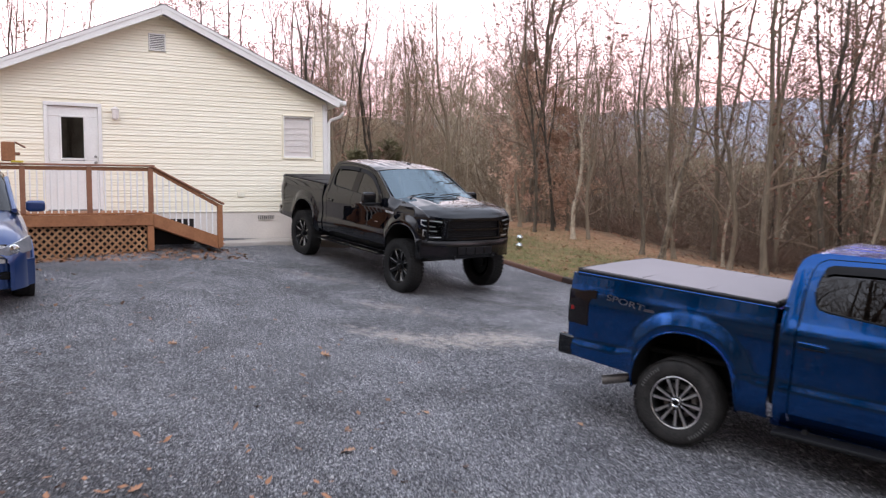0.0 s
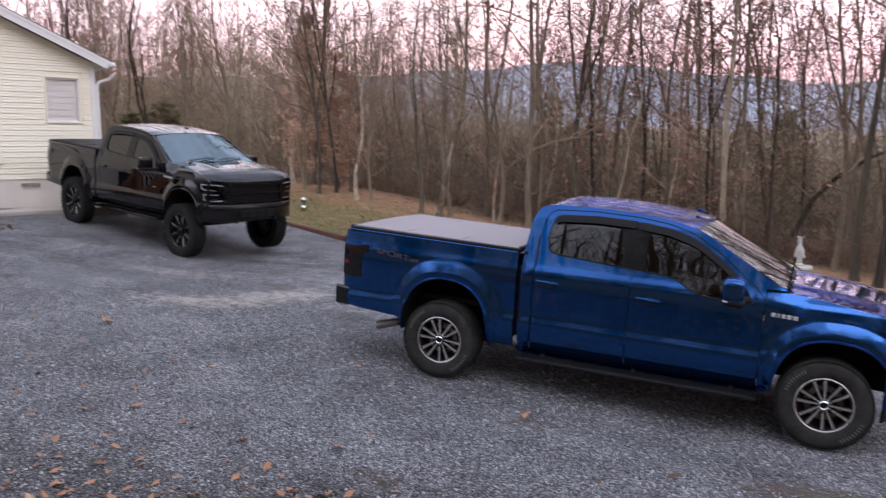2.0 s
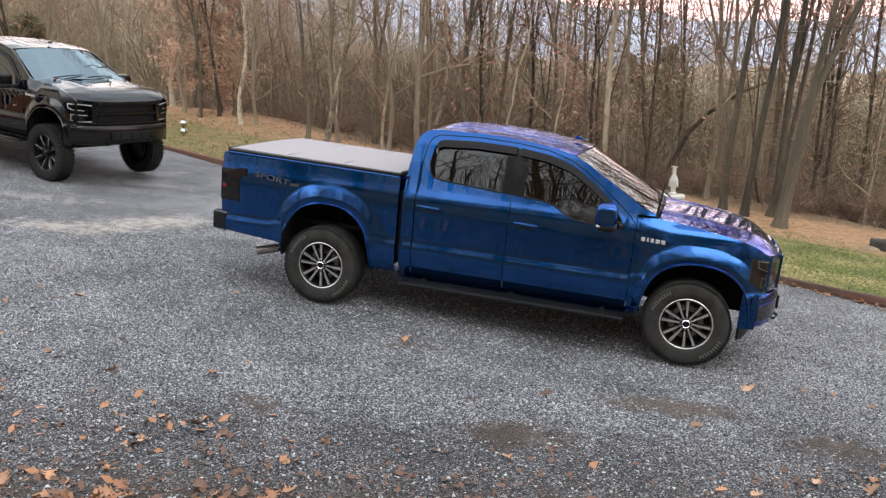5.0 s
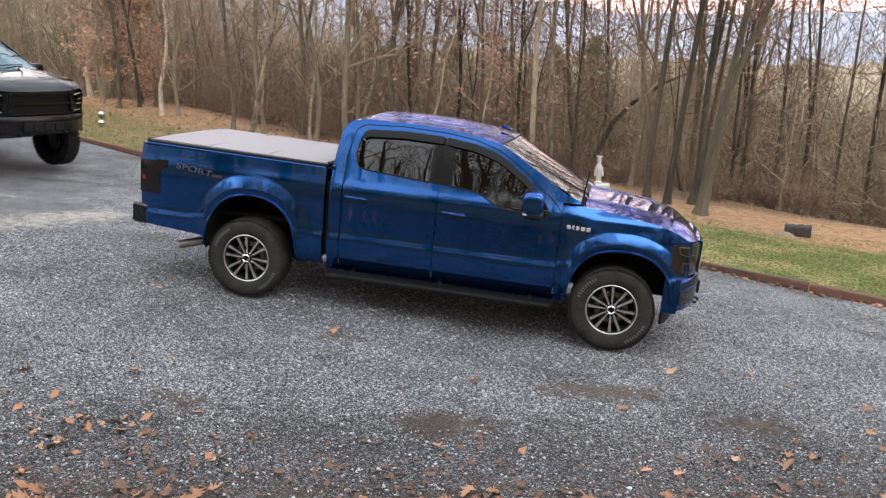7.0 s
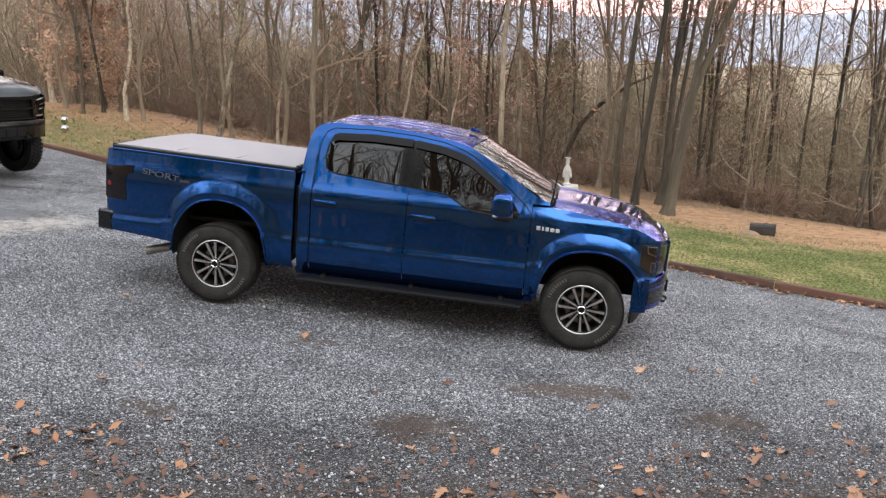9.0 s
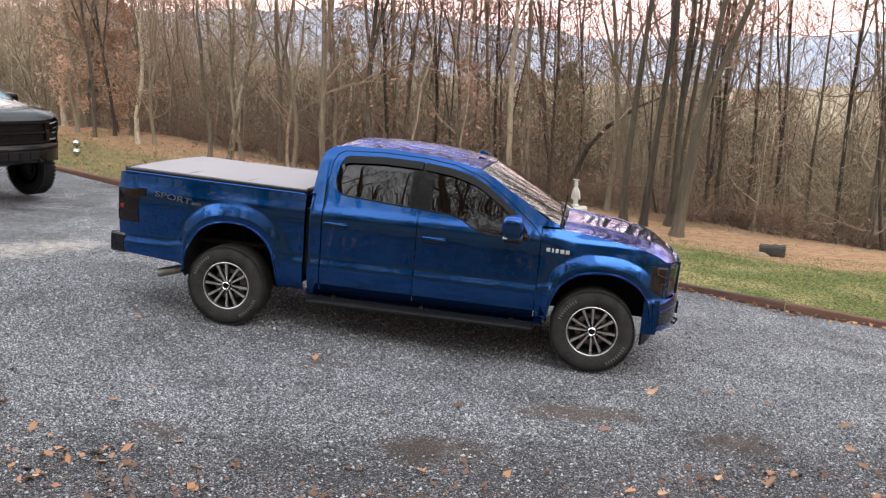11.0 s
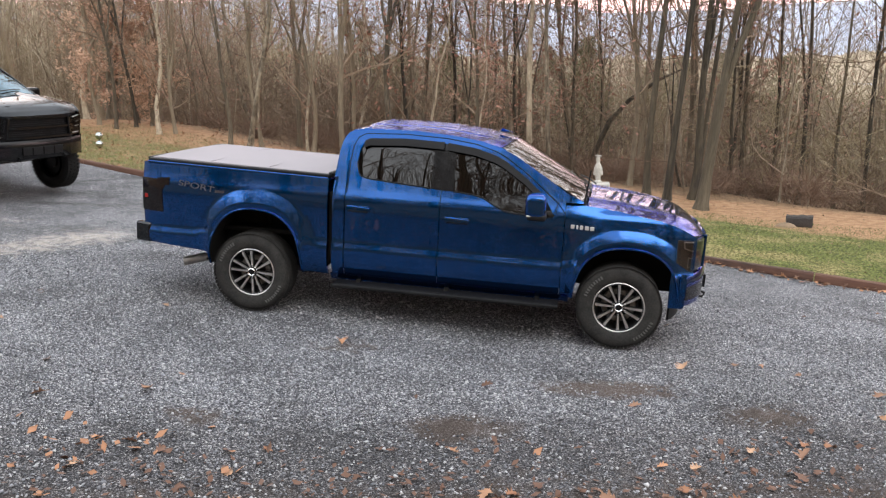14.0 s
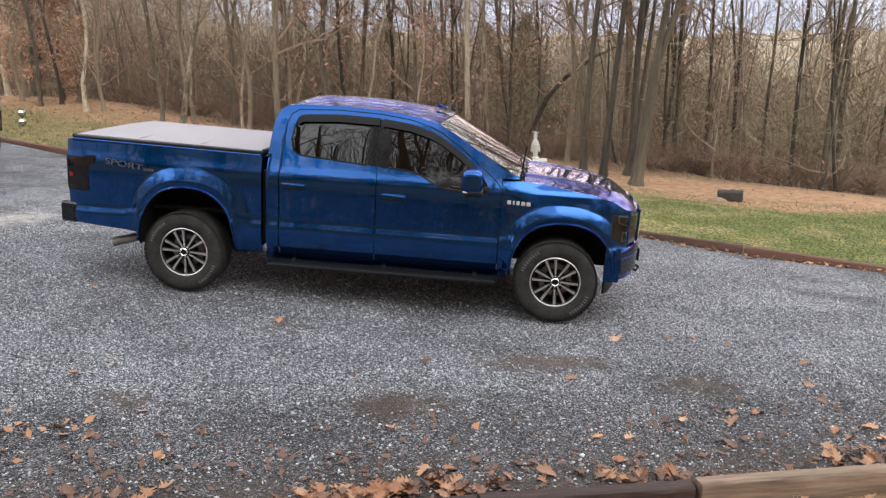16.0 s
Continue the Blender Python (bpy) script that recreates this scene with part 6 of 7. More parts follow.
for ob in (*MODELS, *YOUNG, *STRAIGHT, FORKED, OAK, SPARSE, RUSTY, OLDOAK):
    for c in ob.children:
        bpy.data.objects.remove(c)
    bpy.data.objects.remove(ob)


def scatter_mesh(name, V, F, mat):
    me = bpy.data.meshes.new(name)
    me.vertices.add(len(V))
    me.vertices.foreach_set("co", np.asarray(V, np.float32).ravel())
    F = np.asarray(F, np.int32)
    k = F.shape[1]
    me.loops.add(F.size)
    me.loops.foreach_set("vertex_index", F.ravel())
    me.polygons.add(len(F))
    me.polygons.foreach_set("loop_start", np.arange(0, F.size, k, dtype=np.int32))
    me.materials.append(mat)
    me.update(calc_edges=True)
    me.validate()
    return new(name, me)


def stems(name, count, region, length, width, tilt, mat, seed, up=1.0):
    """Many thin three-sided stems growing from the ground."""
    r = np.random.default_rng(seed)
    x, y = region(r, count)
    z = land(x, y)
    L = r.uniform(*length, len(x))
    w = r.uniform(*width, len(x))
    d = np.stack([r.normal(0, tilt, len(x)), r.normal(0, tilt, len(x)), np.full(len(x), up)], -1)
    d /= np.linalg.norm(d, axis=1, keepdims=True)
    b = np.stack([x, y, z - .05], -1)
    V = []
    for k in range(3):
        a = 2.094 * k + r.uniform(0, 6, len(x))
        V.append(b + np.stack([np.cos(a) * w, np.sin(a) * w, 0 * w], -1))
    mid = b + d * (L * .55)[:, None] + r.normal(0, .05, (len(x), 3)) * L[:, None]
    for k in range(3):
        a = 2.094 * k
        V.append(mid + np.stack([np.cos(a) * w * .55, np.sin(a) * w * .55, 0 * w], -1))
    tip = mid + d * (L * .45)[:, None] + r.normal(0, .10, (len(x), 3)) * L[:, None]
    V.append(tip)
    n = len(x)
    V = np.stack(V, 1).reshape(-1, 3)
    o = (np.arange(n) * 7)[:, None]
    F = []
    for k in range(3):
        j = (k + 1) % 3
        F += [np.concatenate([o + k, o + j, o + 3 + j], 1), np.concatenate([o + k, o + 3 + j, o + 3 + k], 1), np.concatenate([o + 3 + k, o + 3 + j, o + 6], 1)]
    return scatter_mesh(name, V, np.concatenate(F), mat)


def strip(n0, n1, x0, x1, power=1.0):
    def f(r, c):
        x = r.uniform(x0, x1, c)
        n = n0 + (n1 - n0) * r.random(c) ** power
        return x, kerb_y(x) + n
    return f


tagged(stems("undergrowth", 9000, strip(7.6, 30, -32, 30, 1.6), (.2, 1.1), (.003, .007), .75, BRUSH, 3), "tangled brown brush and saplings along the woods", "undergrowth", kind="stuff")
tagged(stems("undergrowth", 3000, lambda r, c: (lambda x: (x, south_y(x) - 8 - 26 * r.random(c)))(r.uniform(-28, 34, c)), (.6, 3.0), (.006, .02), .3, BRUSH, 6), "brown brush on the bank behind the driveway", "undergrowth", kind="stuff")
tagged(stems("saplings", 900, strip(9, 45, -45, 40, 1.2), (3, 9), (.010, .03), .16, TWIG, 4), "thin grey-brown saplings among the trees", "saplings", kind="stuff")
tagged(stems("saplings", 260, strip(11, 70, -45, 45, 1.1), (4, 12), (.015, .035), .07, PALEBARK, 44), "slender pale trunks deeper in the woods", "saplings", kind="stuff")
tagged(stems("saplings", 260, strip(10, 60, -45, 42, 1.1), (4, 11), (.015, .035), .09, BARK, 48), "slender dark trunks deeper in the woods", "saplings", kind="stuff")


def far_woods(count, near, deep, south, mat, seed, label, west=-60, east=30):
    """Joined far trees: a trunk and a spray of limbs each."""
    r = np.random.default_rng(seed)
    V, F, o = [], [], 0
    P, D, Wd = [], [], []
    for _ in range(count):
        n = near + deep * r.random() ** 1.2
        x = r.uniform(west - n, east + (n if east > 0 else 0))
        y = float(south_y(np.clip(x, -30, 30))) - n if south else float(kerb_y(np.clip(x, -30, 30))) + n
        z = float(land(x, y))
        h = r.uniform(12, 20) if east > 0 else r.uniform(6, 11)
        top = np.array([x + r.normal(0, 1.3), y, z + h])
        base = np.array([x, y, z - .5])
        P.append(base), D.append(top - base), Wd.append(r.uniform(.04, .09))
        for k in range(34):
            f = r.uniform(.12, 1)
            p = base + (top - base) * f
            a = r.uniform(0, 6.28)
            ln = h * r.uniform(.10, .26) * (1.25 - f * .6)
            P.append(p), D.append(np.array([math.cos(a) * ln, math.sin(a) * ln, ln * r.uniform(.4, 1.4)])), Wd.append(r.uniform(.025, .05))
    P, D, Wd = np.array(P), np.array(D), np.array(Wd)
    n = len(P)
    ang = np.arange(3) * 2.094
    ring = np.stack([np.cos(ang), np.sin(ang), np.zeros(3)], -1)
    A = P[:, None] + ring[None] * Wd[:, None, None]
    B = P[:, None] + D[:, None] + ring[None] * (Wd * .25)[:, None, None]
    V = np.concatenate([A, B], 1).reshape(-1, 3)
    o = (np.arange(n) * 6)[:, None]
    F = np.concatenate([np.concatenate([o + k, o + (k + 1) % 3, o + 3 + (k + 1) % 3, o + 3 + k], 1) for k in range(3)])
    return tagged(scatter_mesh("far_woods", V, F, mat), label, "woods", kind="stuff")


far_woods(170, 40, 160, False, BRUSH, 9, "bare brown woods on the slope beyond")
far_woods(150, 34, 120, False, OLIVEBRUSH, 19, "bare olive-brown woods on the slope beyond")
far_woods(130, 14, 75, False, TANBRUSH, 39, "dark brown woods on the hillside beyond the house", -22, -19)
far_woods(150, 14, 60, True, BRUSH, 29, "bare brown woods on the rise behind the driveway")


def thicket(bushes, twigs, near, deep, height, mat, seed, label, west=-38, east=30, thick=1.0):
    """Shrubs and young growth: sprays of fine twigs round many stems."""
    r = np.random.default_rng(seed)
    n = near + deep * r.random(bushes) ** 1.3
    x = r.uniform(west, east, bushes) + r.choice([-1, 1], bushes) * r.random(bushes) * n * .35
    y = kerb_y(np.clip(x, -30, 30)) + n
    h = r.uniform(*height, bushes) * (1 + n * .015)
    base = np.stack([x, y, land(x, y)], -1)
    k = twigs
    f = r.random((bushes, k)) ** .8
    a = r.uniform(0, 6.283, (bushes, k))
    out = np.stack([np.cos(a), np.sin(a), r.uniform(.0, 1.6, (bushes, k))], -1)
    w0 = (.10 + .28 * np.sin(np.minimum(f * 1.15, 1) * 3.14)) * h[:, None] * r.random((bushes, k)) ** .7
    p = base[:, None] + np.stack([np.cos(a) * w0, np.sin(a) * w0, f * h[:, None]], -1)
    ln = r.uniform(.25, .9, (bushes, k)) * (1 + n[:, None] * .015)
    d = out / np.linalg.norm(out, axis=2, keepdims=True) * ln[..., None] + r.normal(0, .12, (bushes, k, 3))
    w = r.normal(0, 1, (bushes, k, 3))
    w *= (thick * r.uniform(.0025, .006, (bushes, k)) * (1 + n[:, None] * .03) / np.linalg.norm(w, axis=2))[..., None]
    m = p + d * .5 + r.normal(0, .06, (bushes, k, 3))
    V = np.stack([p - w, p + w, m + w * .7, m - w * .7, p + d], 2).reshape(-1, 3)
    o = (np.arange(bushes * k) * 5)[:, None]
    F = np.concatenate([np.concatenate([o, o + 1, o + 2], 1), np.concatenate([o, o + 2, o + 3], 1), np.concatenate([o + 3, o + 2, o + 4], 1)])
    return tagged(scatter_mesh("twig_thicket", V, F, mat), label, "thicket", kind="stuff")


thicket(520, 90, 10, 34, (0.8, 2.6), BRUSH, 15, "red-brown thicket of bare twigs in the woods")
thicket(360, 90, 12, 75, (2.0, 8.0), TANBRUSH, 25, "tan thicket of bare twigs in the woods")
thicket(330, 90, 14, 75, (1.5, 6.5), OLIVEBRUSH, 35, "olive-brown thicket of bare twigs in the woods")
thicket(520, 90, 20, 45, (1.6, 3.2), BRUSH, 36, "dense brown thicket deep in the woods", -38, 34, 2.4)
thicket(360, 90, 34, 70, (2.0, 3.6), OLIVEBRUSH, 37, "dense olive-brown thicket on the valley slope", -20, 44, 2.6)
thicket(300, 90, 10, 40, (1.5, 4.2), OLIVEBRUSH, 38, "dark brown thicket under the trees", 4, 34, 1.6)
thicket(380, 90, 10, 40, (1.0, 2.8), BRUSH, 39, "dark brown brush under the western trees", -34, 5, 1.5)
thicket(300, 90, 12, 45, (1.5, 5.0), TANBRUSH, 46, "brown thicket on the hillside beyond the house", -50, -19)
thicket(260, 90, 6, 24, (1.5, 4.5), OLIVEBRUSH, 47, "olive-brown thicket beside the house", -36, -16)
thicket(220, 90, 8, 75, (1.2, 5.0), OLIVEBRUSH, 45, "dark brown thicket on the hillside beyond the house", -60, -19)
thicket(230, 100, 8.6, 6.5, (.15, .5), REDBRUSH, 65, "low reddish brush along the edge of the woods", -9, 17)


def conifer(x, y, height, spread, seed):
    """A ragged cedar: a trunk and many drooping sprays of short needled twigs."""
    r = np.random.default_rng(seed)
    tree = thing("cedar_tree", Matrix.Translation((x, y, float(land(x, y)))), "dull olive-green cedar among the bare trees", "tree", "cedars in the woods")
    part("trunk", tube([(0, 0, -.3), (.03, 0, height * .4), (0, .04, height * .97)], [.09, .07, .012], 8), BARK, tree)
    k = 300
    f = .06 + .92 * r.random(k) ** .9
    a = r.uniform(0, 6.283, k)
    reach = spread * (1.04 - f) ** .75 * r.uniform(.45, 1.1, k)
    P, D = [], []
    for i in range(k):
        u = r.random(16) ** .7
        p = np.stack([np.cos(a[i]) * reach[i] * u, np.sin(a[i]) * reach[i] * u, height * f[i] + reach[i] * (.35 * u - .45 * u * u)], -1)
        P.append(p + r.normal(0, .07, p.shape))
        d = r.normal(0, .11, p.shape) + np.array([math.cos(a[i]), math.sin(a[i]), .15]) * .16
        D.append(d)
    P, D = np.concatenate(P), np.concatenate(D)
    w = np.cross(D, r.normal(0, 1, D.shape))
    w *= (r.uniform(.02, .04, len(D)) / np.linalg.norm(w, axis=1))[:, None]
    V = np.stack([P, P + D * .4 + w, P + D, P + D * .4 - w], 1).reshape(-1, 3)
    o = (np.arange(len(P)) * 4)[:, None]
    crown = scatter_mesh("crown", V, np.concatenate([o, o + 1, o + 2, o + 3], 1), EVERGREEN)
    crown.parent = tree
    crown["label"] = "drooping olive-green needle sprays"


for k, (x, y, h_, w_) in enumerate(((3.45, 29.4, 6.1, 2.5), (-9.8, 39.7, 7.0, 2.6), (-4.0, 35.8, 6.0, 2.4), (-6.6, 37, 5.6, 2.2), (10.1, 51, 7.5, 3.2), (14.1, 60, 9, 3.8), (16.7, 50, 8, 3.4), (20, 56, 8.5, 3.6), (7.5, 44, 6.2, 2.6), (-19.3, 17.0, 3.0, 1.5), (-20.4, 16.2, 2.6, 1.4), (1.0, 46, 7.0, 3.0))):
    conifer(x, y, h_, w_, 300 + k)


def clinging_leaves():
    """Small russet leaves still held by young growth, in loose clumps."""
    r = np.random.default_rng(16)
    clumps = 420
    n = 9.5 + 34 * r.random(clumps) ** 1.2
    cx = r.uniform(-34, 26, clumps)
    cy = kerb_y(cx) + n
    cz = land(cx, cy) + r.uniform(.5, 9, clumps)
    k = 60
    p = np.stack([cx, cy, cz], -1)[:, None] + r.normal(0, 1, (clumps, k, 3)) * np.array([.9, .9, .6])
    p = p.reshape(-1, 3)
    c = len(p)
    u = r.normal(0, 1, (c, 3))
    u *= (r.uniform(.025, .05, c) / np.linalg.norm(u, axis=1))[:, None]
    w = np.cross(u, r.normal(0, 1, (c, 3)))
    w *= (r.uniform(.012, .022, c) / np.linalg.norm(w, axis=1))[:, None]
    V = np.stack([p - u, p + w, p + u, p - w], 1).reshape(-1, 3)
    o = (np.arange(c) * 4)[:, None]
    return tagged(scatter_mesh("clinging_leaves", V, np.concatenate([o, o + 1, o + 2, o + 3], 1), TREELEAF), "russet leaves still clinging among bare twigs", "leaves", kind="stuff")


clinging_leaves()


# ---- kerbs and timbers ----
def timber_run(pts, parent_label, w, h, lift, mat, seed, group):
    rr = random.Random(seed)
    for (x0, y0), (x1, y1) in zip(pts, pts[1:]):
        ln = math.hypot(x1 - x0, y1 - y0)
        k = max(1, round(ln / 2.4))
        for i in range(k):
            a, b = i / k, (i + 1) / k - .008
            pa = Vector((x0 + (x1 - x0) * a, y0 + (y1 - y0) * a + rr.uniform(-.015, .015), 0))
            pb = Vector((x0 + (x1 - x0) * b, y0 + (y1 - y0) * b + rr.uniform(-.015, .015), 0))
            pa.z, pb.z = float(lane(pa.x)) + lift, float(lane(pb.x)) + lift
            u = (pb - pa).normalized()
            v = Vector((0, 0, 1)).cross(u).normalized()
            m = Matrix((u, v, u.cross(v))).transposed().to_4x4()
            m.translation = (pa + pb) / 2
            # a worn bar: slightly wavy, with rounded, chipped edges
            L, n = (pb - pa).length, 14
            prof = [(-.5, -.5), (.5, -.5), (.5, .32), (.44, .44), (.30, .5), (0, .49), (-.30, .5), (-.44, .44), (-.5, .32)]
            V, F = [], []
            for q in range(n + 1):
                for py, pz in prof:
                    V.append(((q / n - .5) * L, py * w + rr.gauss(0, .0025), pz * h + rr.gauss(0, .0025)))
            c = len(prof)
            for q in range(n):
                for j in range(c):
                    F.append((q * c + j, (q + 1) * c + j, (q + 1) * c + (j + 1) % c, q * c + (j + 1) % c)[::-1])
            F.append(tuple(range(c))[::-1])
            F.append(tuple(range(n * c, n * c + c)))
            ob = part("landscape_timber", (V, F), mat, smooth=30)
            ob.matrix_world = m
            tagged(ob, parent_label, "timber", group)


timber_run([(-10.4, 8.32), (-7.2, 7.32), (-5.4, 6.71), (5.1, 3.36), (6.5, 2.93), (8.2, 2.36), (14, .3)], "weathered red-brown landscape timber edging the lawn", .12, .15, .022, TIMBER, 3, "lawn edging timbers")
timber_run([(-4, -6.9), (0, -5.42), (3.15, -4.36), (4.43, -3.92)], "dark wet landscape timber half buried in leaves", .115, .16, -.035, TIMBER, 4, "near edging timbers")
timber_run([(4.46, -3.93), (5.79, -3.46), (8.6, -2.6)], "split pale landscape timber", .12, .17, -.025, TIMBERPALE, 5, "near edging timbers")

# ---- fallen leaves ----
def oak_leaf(seed):
    """A curled oak leaf with deep pointed lobes."""
    rr = random.Random(seed)
    rows = [(0, .015, 0), (.10, .05, 0), (.18, rr.uniform(.2, .3), .07), (.30, .13, 0), (.42, rr.uniform(.36, .48), .10), (.53, .17, 0), (.66, rr.uniform(.30, .42), .12), (.75, .14, 0), (.85, rr.uniform(.14, .22), .08), (1.0, .012, 0)]
    curl, bend, twist = rr.uniform(.3, 1.3), rr.uniform(-.5, .7), rr.uniform(-.9, .9)
    V = []
    for t, w, fwd in rows:
        for s in (-1, -.5, 0, .5, 1):
            k = w * rr.uniform(.8, 1.15) if abs(s) == 1 else w
            x = t - .5 + fwd * abs(s)
            V.append((x, s * k, .06 + curl * (abs(s) * k) ** 1.6 + bend * x * x + twist * x * s * k + rr.gauss(0, .012)))
    F = []
    for i in range(len(rows) - 1):
        for j in range(4):
            a = i * 5 + j
            F.append((a, a + 5, a + 6, a + 1))
    b = len(V)
    V += [(-.5, -.010, .06), (-.5, .010, .06), (-.78, .012, .09), (-.78, -.004, .09)]
    F.append((b, b + 1, b + 2, b + 3))
    return V, F


leaf_meshes = [mesh_of("fallen_leaf", oak_leaf(k), (OAKLEAF, BROWNLEAF, PALELEAF)[k % 3], smooth=80) for k in range(9)]
rr = random.Random(21)


def drop_leaf(x, y, size):
    ob = new("fallen_leaf", rr.choice(leaf_meshes))
    s = size
    ob.matrix_world = Matrix.Translation((x, y, float(gravel_z(x, y)) + .012)) @ Matrix.Rotation(rr.uniform(0, 6.28), 4, "Z") @ Matrix.Rotation(rr.gauss(0, .22), 4, "X") @ Matrix.Rotation(rr.gauss(0, .22), 4, "Y") @ Matrix.Scale(s, 4)
    tagged(ob, "curled dry brown oak leaf on the gravel", "leaf", "fallen oak leaves")


n = 0
while n < 64:
    x = rr.uniform(-3.5, 7.0)
    back = abs(rr.gauss(0, .55))
    y = float(south_y(x)) + .12 + back
    if math.sin(x * 2.3) + math.sin(x * 5.1 + 1) + rr.uniform(-1.6, 1.6) < -.2:
        continue
    drop_leaf(x, y, rr.uniform(.08, .15))
    n += 1
for x, y in ((.09, -3.21), (5.66, -2.88), (4.27, -1.38), (-1.0, -2.84), (4.75, -1.15), (3.1, -3.87), (3.55, -3.95), (2.6, -2.35), (-2.1, -2.0), (-.6, -3.5), (-1.9, -3.3), (.4, -4.0), (5.9, -1.5), (1.15, -1.6), (-4.1, -1.4), (-5.4, -2.6)):
    drop_leaf(x, y, rr.uniform(.11, .15))
for _ in range(20):
    x = rr.gauss(-1.3, 1.1)
    drop_leaf(x, float(south_y(x)) + .15 + abs(rr.gauss(0, 1.0)), rr.uniform(.07, .13))
for _ in range(26):
    x = rr.uniform(-9, 9)
    drop_leaf(x, rr.uniform(float(south_y(x)) + .4, 2.6), rr.uniform(.05, .10))
for _ in range(26):
    x = rr.uniform(4.2, 9.5)
    drop_leaf(x, float(kerb_y(x)) - abs(rr.gauss(.12, .12)), rr.uniform(.08, .14))


def oak_litter(name, count, region, zf, size, mats, seed, label):
    """Whole lobed leaves, joined."""
    r = np.random.default_rng(seed)
    for mat in mats:
        x, y = region(r, count // len(mats))
        VV, FF, o = [], [], 0
        shapes = [oak_leaf(100 + k) for k in range(6)]
        for a, b in zip(x, y):
            V, F = shapes[r.integers(6)]
            m = Matrix.Translation((a, b, float(zf(a, b)) + r.uniform(.0, .04))) @ Matrix.Rotation(r.uniform(0, 6.28), 4, "Z") @ Matrix.Rotation(r.normal(0, .3), 4, "X") @ Matrix.Rotation(r.normal(0, .3), 4, "Y") @ Matrix.Scale(r.uniform(*size), 4)
            q = np.array(V) @ np.array(m.to_3x3()).T + np.array(m.translation)
            VV.append(q)
            FF.append(np.array([f for f in F if len(f) == 4]) + o)
            o += len(V)
        tagged(scatter_mesh(name, np.concatenate(VV), np.concatenate(FF), mat), label, "leaf litter", kind="stuff")


def leaf_litter(name, count, region, zf, size, mat, seed, label):
    r = np.random.default_rng(seed)
    x, y = region(r, count)
    z = zf(x, y) + r.uniform(.005, .035, len(x))
    a, s = r.uniform(0, 6.28, len(x)), r.uniform(*size, len(x))
    u = np.stack([np.cos(a), np.sin(a), r.normal(0, .3, len(x))], -1) * s[:, None]
    w = np.stack([-np.sin(a), np.cos(a), r.normal(0, .35, len(x))], -1) * (s * .5)[:, None]
    c = np.stack([x, y, z], -1)
    V = np.stack([c - u, c + w, c + u, c - w], 1).reshape(-1, 3)
    o = (np.arange(len(x)) * 4)[:, None]
    ob = scatter_mesh(name, V, np.concatenate([o, o + 1, o + 2, o + 3], 1), mat)
    return tagged(ob, label, "leaf litter", kind="stuff")


oak_litter("leaf_drift", 160, lambda r, c: (lambda x: (x, kerb_y(x) - .07 - np.abs(r.normal(0, .10, c))))(r.uniform(4.0, 12, c)), gravel_z, (.04, .085), (BROWNLEAF, OAKLEAF), 38, "brown leaves blown against the lawn edging")
leaf_litter("leaf_fragments", 1100, lambda r, c: (lambda x: (x, south_y(x) + .1 + 1.1 * r.random(c) ** 1.8))(np.where(r.random(c) < .5, r.uniform(-3.5, 8, c), r.choice([-2.0, -.2, .5, 1.4, 2.6, 4.3], c) + r.normal(0, .35, c))), gravel_z, (.012, .04), BROWNLEAF, 37, "small broken brown leaves on the gravel")
leaf_litter("leaf_fragments", 170, lambda r, c: (r.uniform(-11, -2, c), -2.6 + r.normal(0, 1.3, c)), gravel_z, (.02, .055), BROWNLEAF, 39, "brown leaves scattered over the gravel")
leaf_litter("leaf_fragments", 220, lambda r, c: (lambda x: (x, south_y(x) + .15 + np.abs(r.normal(0, 1.0, c))))(r.normal(-1.2, 1.2, c)), gravel_z, (.02, .055), OAKLEAF, 41, "broken brown leaves scattered over dark gravel")
leaf_litter("leaf_litter", 380, strip(.25, 8, 4, 13, 1.0), land, (.015, .035), BROWNLEAF, 34, "a few brown leaves on the green lawn")
leaf_litter("leaf_litter", 4200, strip(.25, 9, -12, 4, 1.0), land, (.025, .06), OAKLEAF, 31, "dry brown leaves scattered over the lawn")
oak_litter("leaf_drift", 1700, lambda r, c: (lambda x: (x, south_y(x) - .12 - 1.6 * r.random(c) ** 1.3))(r.uniform(-3.5, 8.5, c)), land, (.09, .15), (OAKLEAF, BROWNLEAF, PALELEAF), 32, "drifted brown oak leaves behind the timbers")
oak_litter("leaf_drift", 190, lambda r, c: (lambda x: (x, south_y(x) + .1 + np.abs(r.normal(0, .11, c))))(r.choice([-2.2, -.4, .3, 1.2, 2.3, 2.5, 2.7, 3.1, 4.1, 5.6, 7], c) + r.normal(0, .15, c)), gravel_z, (.08, .14), (OAKLEAF, BROWNLEAF, PALELEAF), 36, "drifted brown oak leaves against the timbers")
leaf_litter("leaf_litter", 700, lambda r, c: (lambda s, q: (-11.78 + .3907 * s + .9205 * q, 4.78 + .9205 * s - .3907 * q))(r.uniform(-6.5, -1.6, c), r.uniform(1.6, 3.0, c)), gravel_z, (.03, .06), OAKLEAF, 33, "brown leaves blown against the deck")

